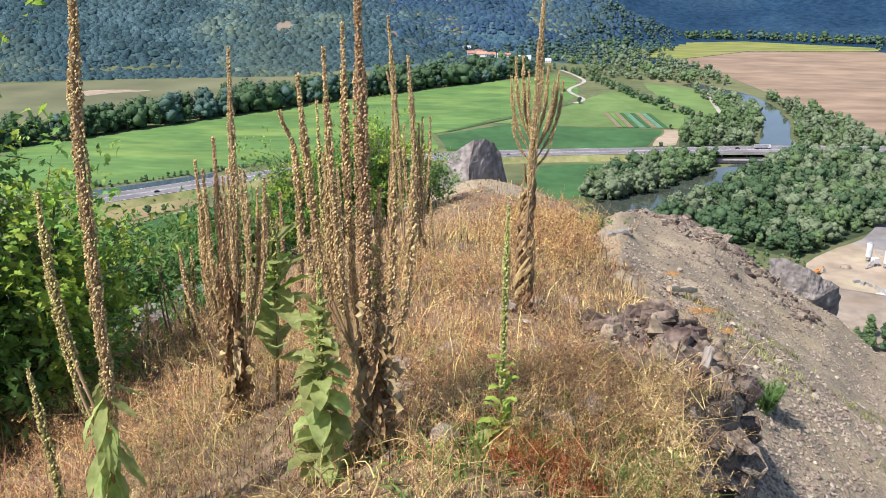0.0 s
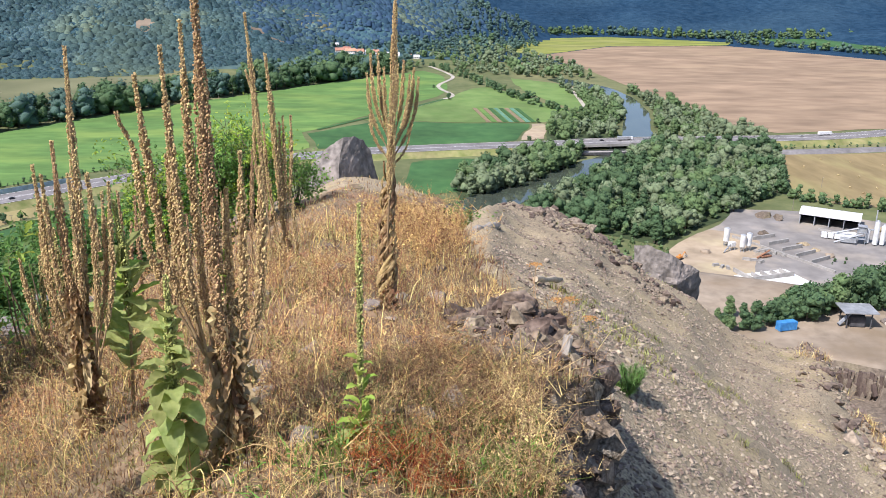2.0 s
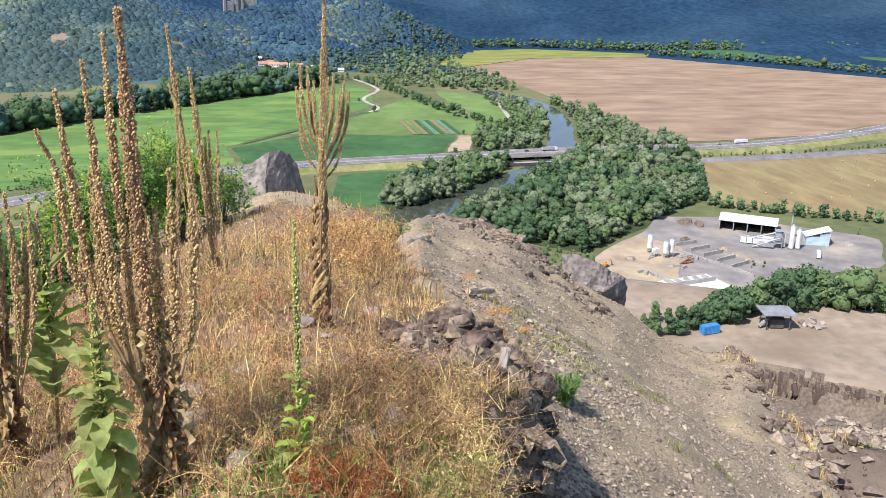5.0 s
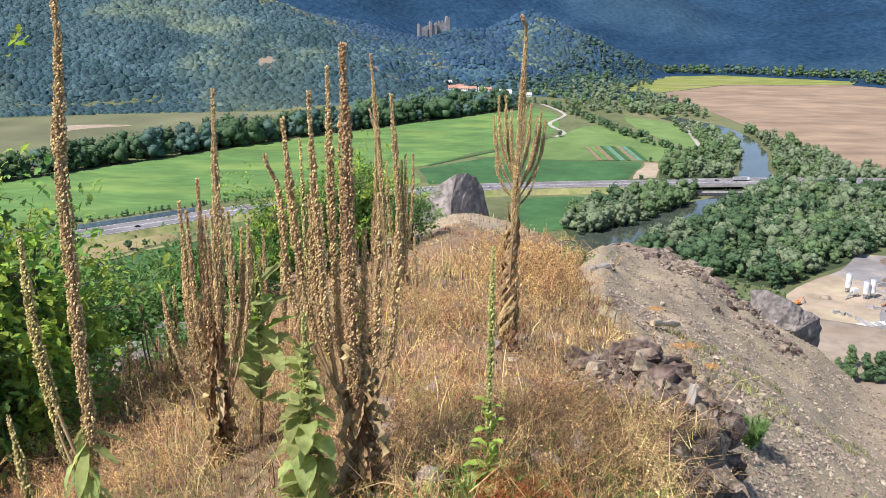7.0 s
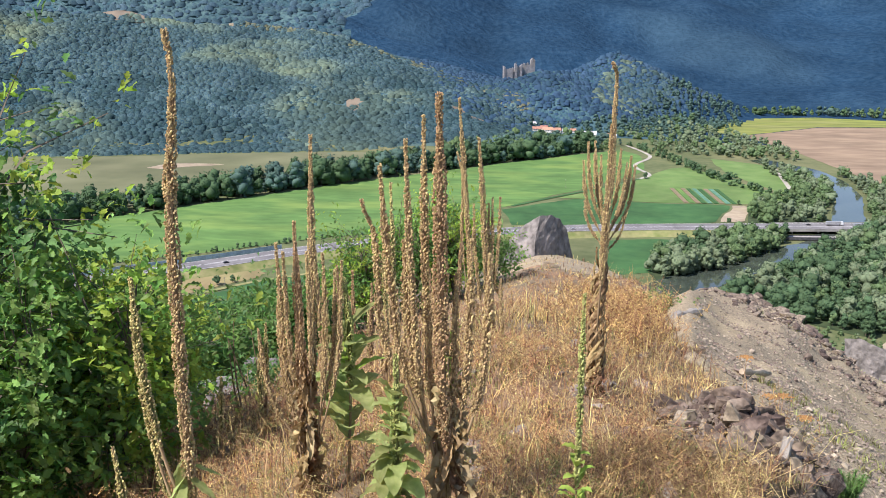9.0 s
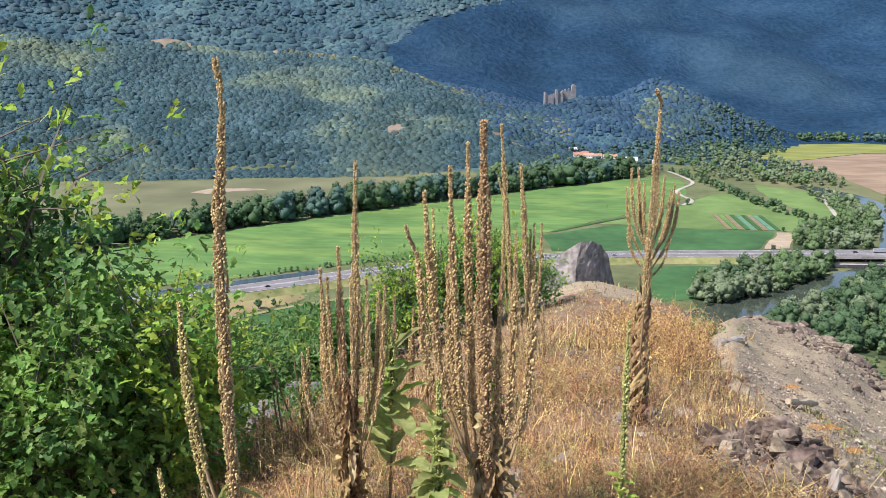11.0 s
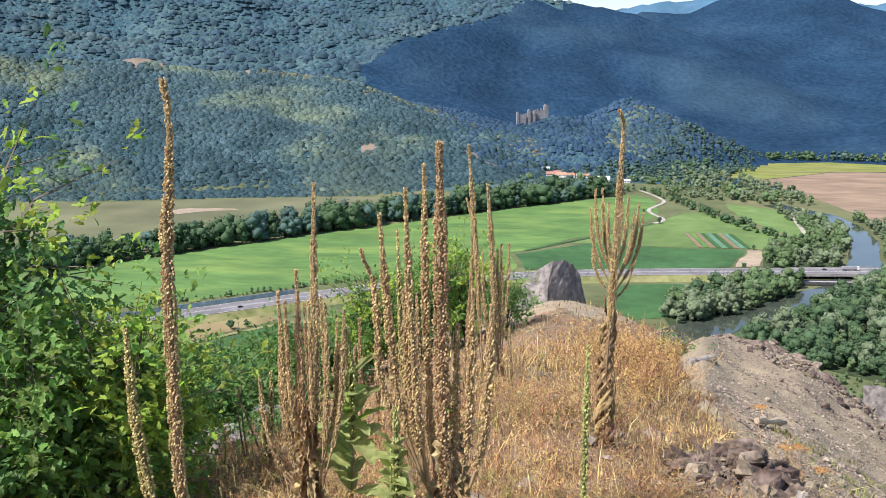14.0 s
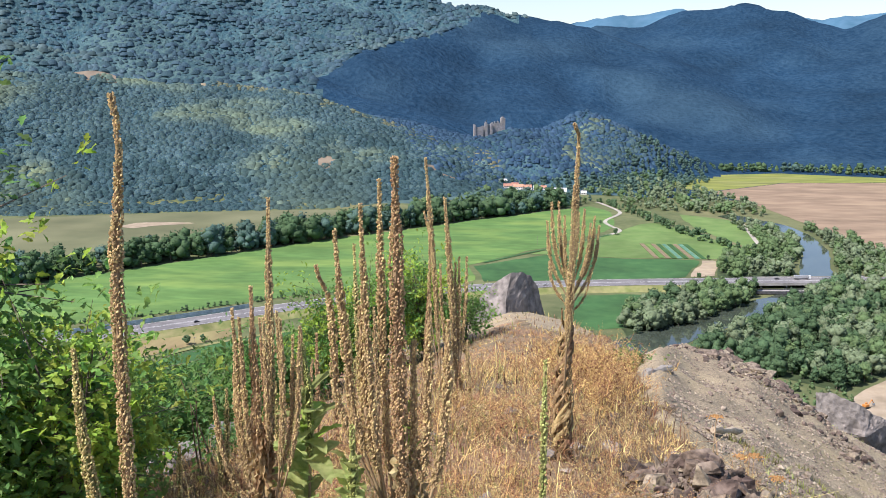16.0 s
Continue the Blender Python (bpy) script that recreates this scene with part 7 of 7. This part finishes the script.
for k in range(5):
    block("bin", works, -34 + k * 4.2, -30.4 + k * 4.2, 2, 6, 1.0, 4.2, white_metal)
block("dryer", works, -22, -12, -5, -2.2, 1.5, 4.3, grey_metal)
block("duct", works, -12, 2, 3.2, 4.6, 9, 10.2, grey_metal)
hall = thing("pale_blue_hall", "pale blue hall with a slanted white roof", "hall", 366, 580, VALLEY, -18)
block("wall_body", hall, 0, 16, 0, 10, 0, 6.5, blue_sheet)
bm = bmesh.new()
box(bm, -1, 17.5, -0.8, 10.8, 0, 0.5, Matrix.Translation((0, 0, 6.6)) @ Matrix.Rotation(radians(-17), 4, "Y"))
part("roof", bm, white_metal, hall)
block("gable_wall", hall, 9, 16.2, 0.2, 9.8, 6.5, 8.9, blue_sheet)
for k, (x, y, tn) in enumerate([(360, 553, 60), (334, 583, -20), (340, 590, -25)]):
    tr = thing("trailer", "white box trailer parked in the yard", "trailer", x, y, VALLEY, tn, "trailers")
    block("box_body", tr, -5.5, 5.5, -1.25, 1.25, 1.1, 3.9, white_metal, bevel=0.06)
    for wx in (-4, -2.8, 3.8):
        for wy in (-1.1, 1.1):
            bm = bmesh.new()
            bmesh.ops.create_cone(bm, cap_ends=True, segments=12, radius1=0.5, radius2=0.5, depth=0.3, matrix=Matrix.Translation((wx, wy, 0.5)) @ Matrix.Rotation(1.5708, 4, "X"))
            part("wheel", bm, tyre, tr)
    block("chassis", tr, -5.2, 5.2, -0.5, 0.5, 0.8, 1.1, tyre)

# quarry bench
box_thing = thing("container", "bright blue shipping container on the bench", "container", 128.0, 247, ground_at(128, 247) + 0.02, 12)
block("body", box_thing, -3.0, 3.0, -1.2, 1.2, 0.15, 2.7, blue_paint, bevel=0.05)
for k in range(12):
    block("rib", box_thing, -2.85 + k * 0.5, -2.65 + k * 0.5, -1.26, -1.2, 0.3, 2.5, blue_paint)
block("roof_panel", box_thing, -2.9, 2.9, -1.1, 1.1, 2.7, 2.78, blue_paint)
for sx in (-2.8, 2.8):
    block("skid", box_thing, sx - 0.15, sx + 0.15, -1.2, 1.2, 0, 0.15, grey_metal)
hut = thing("crusher_shelter", "grey flat roofed shelter over an old crusher", "shelter", 151.0, 249.5, ground_at(151, 249.5) + 0.02, -8)
block("roof", hut, -5.2, 5.2, -4.2, 4.2, 5.2, 5.5, grey_metal)
for sx in (-3.6, 3.6):
    for sy in (-2.8, 2.8):
        beam("post", hut, (sx, sy, 0), (sx, sy, 5.3), 0.2, dark_wall)
block("crusher", hut, -2.4, 2.4, -2.0, 2.0, 0.0, 3.4, dark_wall, bevel=0.3)
beam("chute", hut, (-5.5, -1.5, 0.6), (-1.8, 0, 3.6), 0.6, grey_metal)
for k in range(16):
    x, y = 161 + 7 * RNG.random(), 246 + 6 * RNG.random()
    s = RNG.uniform(0.6, 1.7)
    ob = part("quarry_block", random_hull((s * 1.2, s, s * 0.8), 800 + k, 1, 0.1, 10), stone_near)
    ob.matrix_world = pose(x, y, ground_at(x, y) + s * 0.3, 0, 0, 33 * k)
    tagged(ob, "large broken quarry block on the bench", "rock", "quarry blocks")
# jointed rock face of the pit below the bench: upright broken columns
face_rng = np.random.default_rng(15)
column = np.array([(0.55 * math.cos(a_), 0.5 * math.sin(a_), z_) for z_ in (-1.0, 0.25, 1.0) for a_ in (0.2, 1.5, 2.6, 3.9, 5.2)])
column[5:10] *= 1.25
column_f = np.array([f_ for o_ in (0, 5) for i in range(5) for f_ in ((o_ + i, o_ + (i + 1) % 5, o_ + 5 + i), (o_ + (i + 1) % 5, o_ + 5 + (i + 1) % 5, o_ + 5 + i))] + [(10, 11, 12), (10, 12, 13), (10, 13, 14)])
fa = np.radians(face_rng.uniform(26.5, 43, 620))
fr_ = 258.0 + 3 * fbm(258 * np.sin(fa) / 9, 258 * np.cos(fa) / 9, 3) + face_rng.normal(-0.5, 0.5, 620)
sz = face_rng.uniform(0.5, 1.5, 620)
lean_ = np.stack([face_rng.normal(0, 0.16, 620), face_rng.normal(0, 0.16, 620), np.ones(620)], -1)
cv, cf = spread_turned(column, column_f, np.stack([fr_ * np.sin(fa), fr_ * np.cos(fa), face_rng.uniform(-119.5, -114.6, 620)], -1), frames_to(lean_), sz)
cv = cv.reshape(620, 15, 3)
mid_z = cv[:, :, 2].mean(1, keepdims=True)
cv[:, :, 2] = mid_z + (cv[:, :, 2] - mid_z) * face_rng.uniform(1.0, 2.2, (620, 1))
tagged(link_mesh("quarry_face", cv.reshape(-1, 3), cf, stone_dark), "grey brown jointed rock face of the quarry pit", "rock face", kind="stuff")

# ---- bridges, barrier, vehicles ----
def road_at(s):
    p, w = smooth_line(ROAD, 2.0)
    k = int(np.argmin(np.abs(p[:, 0] - s)))
    return p[k, 0], p[k, 1], math.degrees(math.atan2(w[k, 1], w[k, 0]))


bx, by, bt = road_at(266)
bridge = thing("motorway_bridge", "concrete motorway bridge across the river", "bridge", bx, by, VALLEY, bt)
block("deck", bridge, -60, 60, -13.4, 13.4, 3.1, 4.55, concrete)
for sy in (-13.2, 13.2):
    block("parapet", bridge, -60, 60, sy - 0.2, sy + 0.2, 4.55, 5.6, concrete)
for sx in (-48, -24, 0, 24, 48):
    for sy in (-9, -3, 3, 9):
        drum("pier", bridge, sx, sy, -2, 3.1, 0.8, concrete)
old = thing("old_bridge", "lower old road bridge with a dark girder", "bridge", 247, 842, VALLEY, 4)
block("deck", old, -46, 46, -4.4, 4.4, 1.7, 2.5, concrete)
for sy in (-4.3, 4.3):
    block("girder", old, -46, 46, sy - 0.2, sy + 0.2, 0.6, 3.3, dark_wall)
for sx in (-26, 0, 26):
    block("pier", old, sx - 1, sx + 1, -3.6, 3.6, -2, 1.7, concrete)
barrier = tagged(new("noise_barrier"), "long bluish noise barrier beside the motorway", "barrier")
pts, ways = smooth_line(ROAD, 6.0)
panel_mat = material("barrier_panel", (0.24, 0.34, 0.36), (0.34, 0.44, 0.46), 0.8, 0.6, 0.1, 0.3, bump_size=0.02)
for p, w in zip(pts, ways):
    if -390 < p[0] < -215:
        n_ = np.array([-w[1], w[0]])
        a = math.atan2(w[1], w[0])
        bm = bmesh.new()
        box(bm, -2.9, 2.9, -0.12, 0.12, 0, 4.0, Matrix.Translation((p[0] + n_[0] * 13.9, p[1] + n_[1] * 13.9, VALLEY + 4.3)) @ Matrix.Rotation(a, 4, "Z"))
        bmesh.ops.recalc_face_normals(bm, faces=bm.faces[:])
        part("panel", bm, panel_mat, barrier)


def wheel(parent, x, y, r):
    bm = bmesh.new()
    bmesh.ops.create_cone(bm, cap_ends=True, segments=12, radius1=r, radius2=r, depth=0.25, matrix=Matrix.Translation((x, y, r)) @ Matrix.Rotation(1.5708, 4, "X"))
    part("wheel", bm, tyre, parent)


def car(s, lane, mat, label):
    x, y, a = road_at(s)
    c, d = math.cos(radians(a)), math.sin(radians(a))
    top = thing("car", label, "car", x - d * lane, y + c * lane, VALLEY + 4.72, a, "cars on the motorway")
    bm = bmesh.new()
    prof = [(-2.15, 0.35), (-2.2, 0.85), (-1.9, 1.0), (-1.2, 1.45), (0.5, 1.5), (1.2, 1.02), (2.1, 0.85), (2.2, 0.4)]
    rows = [[bm.verts.new((px_, sy, pz)) for px_, pz in prof] for sy in (-0.88, 0.88)]
    n_ = len(prof)
    for i in range(n_):
        bm.faces.new((rows[0][i], rows[0][(i + 1) % n_], rows[1][(i + 1) % n_], rows[1][i]))
    bm.faces.new(rows[0][::-1])
    bm.faces.new(rows[1])
    bmesh.ops.bevel(bm, geom=bm.edges[:], offset=0.06, segments=2, affect="EDGES")
    bmesh.ops.recalc_face_normals(bm, faces=bm.faces[:])
    part("body", bm, mat, top)
    block("window_band", top, -1.15, 0.75, -0.90, 0.90, 1.02, 1.34, glass_dark)
    for wx in (-1.35, 1.35):
        for wy in (-0.82, 0.82):
            wheel(top, wx, wy, 0.32)
    return top


def truck(s, lane, mat, label):
    x, y, a = road_at(s)
    c, d = math.cos(radians(a)), math.sin(radians(a))
    top = thing("truck", label, "truck", x - d * lane, y + c * lane, VALLEY + 4.72, a, "trucks on the motorway")
    block("trailer_box", top, -8.0, 5.2, -1.25, 1.25, 1.1, 3.9, mat, bevel=0.05)
    cab = block("cab", top, 5.6, 7.8, -1.2, 1.2, 0.6, 3.6, white_metal, bevel=0.15)
    block("windscreen", cab, 7.76, 7.84, -1.0, 1.0, 2.0, 3.1, glass_dark)
    block("chassis", top, -7.8, 6.0, -0.5, 0.5, 0.8, 1.1, tyre)
    for wx in (-6.8, -5.6, -4.4, 4.2, 6.6):
        for wy in (-1.1, 1.1):
            wheel(top, wx, wy, 0.5)
    return top


silver = material("silver_paint", (0.5, 0.5, 0.5), (0.58, 0.58, 0.58), 3, 0.35, 0.0, metal=0.5)
dark_paint = material("dark_paint", (0.03, 0.03, 0.035), (0.05, 0.05, 0.055), 3, 0.35, 0.0)
white_paint = material("white_paint", (0.74, 0.74, 0.74), (0.8, 0.8, 0.8), 3, 0.4, 0.0)
for s, lane, m_, lb in ((-300, 4.0, white_paint, "white car on the motorway"), (-322, 7.5, silver, "silver car on the motorway"), (-256, -5, dark_paint, "dark car on the motorway"),
                        (-352, -7.5, dark_paint, "dark car on the motorway"), (238, 5, dark_paint, "dark car on the motorway"), (352, -5, dark_paint, "dark car on the motorway"),
                        (452, 5, silver, "silver car on the motorway"), (20, -5, silver, "silver car on the motorway"), (640, 5, white_paint, "white car on the motorway")):
    car(s, lane, m_, lb)
for s, lane, m_, lb in ((262, 4.5, silver, "silver grey lorry on the motorway bridge"), (284, -4.5, grey_metal, "grey lorry on the motorway bridge"), (480, 6, white_paint, "white lorry on the motorway"), (700, -5, grey_metal, "grey lorry on the motorway")):
    truck(s, lane, m_, lb)

# ---- straw bales, poles, garden, lone trees ----
bm = bmesh.new()
bmesh.ops.create_cone(bm, cap_ends=True, segments=18, radius1=0.75, radius2=0.75, depth=1.25, matrix=Matrix.Rotation(1.5708, 4, "Y"))
bmesh.ops.bevel(bm, geom=bm.edges[:], offset=0.06, segments=1, affect="EDGES")
first = part("straw_bale", bm, bale_straw)
tagged(first, "round straw bale on the mown field", "bale", "straw bales")
bale_rng = np.random.default_rng(8)
spots = scatter([(410, 820), (530, 830), (655, 855), (840, 920), (800, 720), (600, 600), (480, 640), (380, 700)], 32, bale_rng)
first.matrix_world = pose(*spots[0], G + 0.74, 0, 0, 30)
for x, y in spots[1:]:
    copy_thing(first, pose(x, y, G + 0.74, 0, 0, bale_rng.uniform(0, 180)))


def pole(x, y, tall, label="wooden power pole with a crossarm"):
    top = thing("power_pole", label, "pole", x, y, VALLEY, 20, "power poles")
    drum("shaft", top, 0, 0, 0, tall, 0.16, pole_wood, 0.11, 8)
    block("crossarm", top, -1.1, 1.1, -0.08, 0.08, tall - 0.9, tall - 0.7, pole_wood)
    for sx in (-0.95, 0, 0.95):
        drum("insulator", top, sx, 0, tall - 0.7, tall - 0.4, 0.07, white_metal, 0.05, 6)


for x, y, tall in ((16, 1058, 11), (-262, 606, 9), (-236, 632, 9), (-205, 660, 9), (-300, 560, 9), (478, 700, 9), (545, 800, 9), (385, 720, 9), (330, 655, 10)):
    pole(x, y, tall)
soil_bed = material("garden_soil", (0.18, 0.14, 0.085), (0.25, 0.195, 0.12), 0.6, 0.95, 0.3, 0.3, bump_size=0.05)
for k in range(9):
    m_ = (soil_bed, crop, soil_bed, crop_dark, net, crop_dark, soil_bed, net, crop_dark)[k]
    x = 140 + k * 6.2
    bm = bmesh.new()
    prism(bm, [(x, 992), (x + 4.6, 992), (x - 6 + 4.6, 1074), (x - 6, 1074)], G + 0.1, G + 0.6)
    tagged(part("garden_bed", bm, m_), "long garden bed with crops or netting", "garden bed", "garden beds")
for x, y, tall, dark_ in ((112, 1133, 9, True), (-245, 640, 8, True), (-236, 648, 6, True), (-295, 575, 9, False), (-330, 540, 8, False), (330, 1415, 13, True), (262, 1560, 11, True), (100, 1215, 5, True), (170, 898, 6, True), (196, 990, 5, True)):
    tree_rng = np.random.default_rng(int(abs(x) * 7 + y))
    top = thing("tree", "lone round green tree in the fields", "tree", x, y, VALLEY, 0, "lone trees")
    part_np("trunk", *tube_np([(0, 0, -0.3), (0.1, 0, tall * 0.3), (0, 0.1, tall * 0.7)], [tall * 0.035, tall * 0.025, tall * 0.01], 7), bark_far, top)
    n = 26
    th = tree_rng.random(n) * 6.28
    rad = tall * 0.32 * tree_rng.random(n) ** 0.6
    up = tall * tree_rng.uniform(0.3, 0.9, n)
    rad *= np.clip(1.3 - np.abs(up / tall - 0.55) * 1.8, 0.3, 1)
    v, f = spread(LUMP0[1], LUMP0_F, np.stack([rad * np.cos(th), rad * np.sin(th), up], -1), th, tall * tree_rng.uniform(0.07, 0.16, n))
    part_np("crown", v, f, wood_dark if dark_ else wood_pale, top)

# ---- village and castle ----
def house(x, y, long_, deep, tall, turn, roof, label):
    z = float(hills(np.array(float(x)), np.array(float(y))))
    top = thing("house", label, "house", x, y, z, turn, "village houses")
    block("wall", top, 0, long_, 0, deep, -3, tall, plaster)
    bm = bmesh.new()
    for ex in (0.05, long_ - 0.05):
        vs = [bm.verts.new((ex, 0, tall)), bm.verts.new((ex, deep, tall)), bm.verts.new((ex, deep / 2, tall + deep * 0.38))]
        bm.faces.new(vs)
    part("gable_end", bm, plaster, top)
    gable("roof", top, 0, long_, 0, deep, tall, deep * 0.4, roof, 0.5)
    for k in range(int(long_ // 4)):
        w = block("window", top, 1.4 + k * 4, 2.6 + k * 4, -0.06, 0.02, tall * 0.45, tall * 0.45 + 1.4, glass_dark)
    block("chimney", top, long_ * 0.3, long_ * 0.3 + 0.7, deep / 2 - 0.9, deep / 2 - 0.2, tall + deep * 0.2, tall + deep * 0.4 + 1.1, roof)


for x, y, l_, d_, t_, a_, roof in ((-34, 1556, 14, 9, 4.5, 8, roof_tile), (-18, 1548, 16, 9, 5, -5, roof_tile), (0, 1545, 13, 9, 4.5, 12, roof_tile), (15, 1543, 11, 8, 4, 0, roof_grey), (-40, 1578, 12, 9, 5, 20, roof_grey),
                                   (-22, 1572, 12, 8, 5, -10, roof_tile), (28, 1547, 9, 8, 4, 5, roof_tile), (44, 1484, 23, 12, 6, -4, roof_grey), (76, 1490, 12, 8, 3.5, 10, roof_tile), (90, 1484, 9, 7, 3.5, 0, roof_grey)):
    house(x, y, l_, d_, t_, a_, roof, "village house with a red roof and pale walls" if roof is roof_tile else "pale village house with a grey roof")

ruin_z = float(hills(np.array(-60.0), np.array(1770.0)))
castle = thing("castle_ruin", "pale ruined hill castle with broken towers and walls", "castle", -90, 1752, ruin_z + 7, 21)
castle.matrix_world = castle.matrix_world @ Matrix.Diagonal((1, 1, 0.75, 1))


def ruin_wall(name, x0, x1, y0, y1, z0, tops):
    """A broken wall whose top steps up and down."""
    n_ = len(tops)
    bm = bmesh.new()
    step = (x1 - x0) / n_
    for k, tp in enumerate(tops):
        box(bm, x0 + k * step, x0 + (k + 1) * step, y0, y1, z0, tp)
    bmesh.ops.remove_doubles(bm, verts=bm.verts[:], dist=0.001)
    part(name, bm, castle_stone, castle)


ruin_wall("outer_wall", -4, 12, -2, 0, -24, (9, 6, 6.5, 5.5, 6, 7, 8, 6.5))
ruin_wall("corner_tower", -6, -2.5, -3, 3, -24, (13, 12.5, 11))
ruin_wall("curtain_wall", 12.4, 30, 2, 4.2, -20, (9, 8, 11, 9, 10, 13, 9, 12, 10))
ruin_wall("tower", 16, 21, -1, 4, -22, (16, 19, 15, 18, 14))
ruin_wall("tower", 27, 31, 0, 5, -22, (13, 15, 12, 14))
ruin_wall("palace_wall", 31.4, 50, 6, 8.4, -18, (17, 13, 19, 15, 18, 20, 14, 16))
ruin_wall("tower", 50, 58, 5, 12, -20, (27, 29, 30, 25, 28, 26))
for k, (x, z) in enumerate(((18.0, 20), (33.5, 14), (40, 15), (53, 30), (54.8, 22))):
    block("window_opening", castle, x, x + 1.3, -1.15 if x < 25 else (5.85 if x < 50 else 4.85), 0.2 if x < 25 else 6.2, z, z + 2.6, dark_wall)
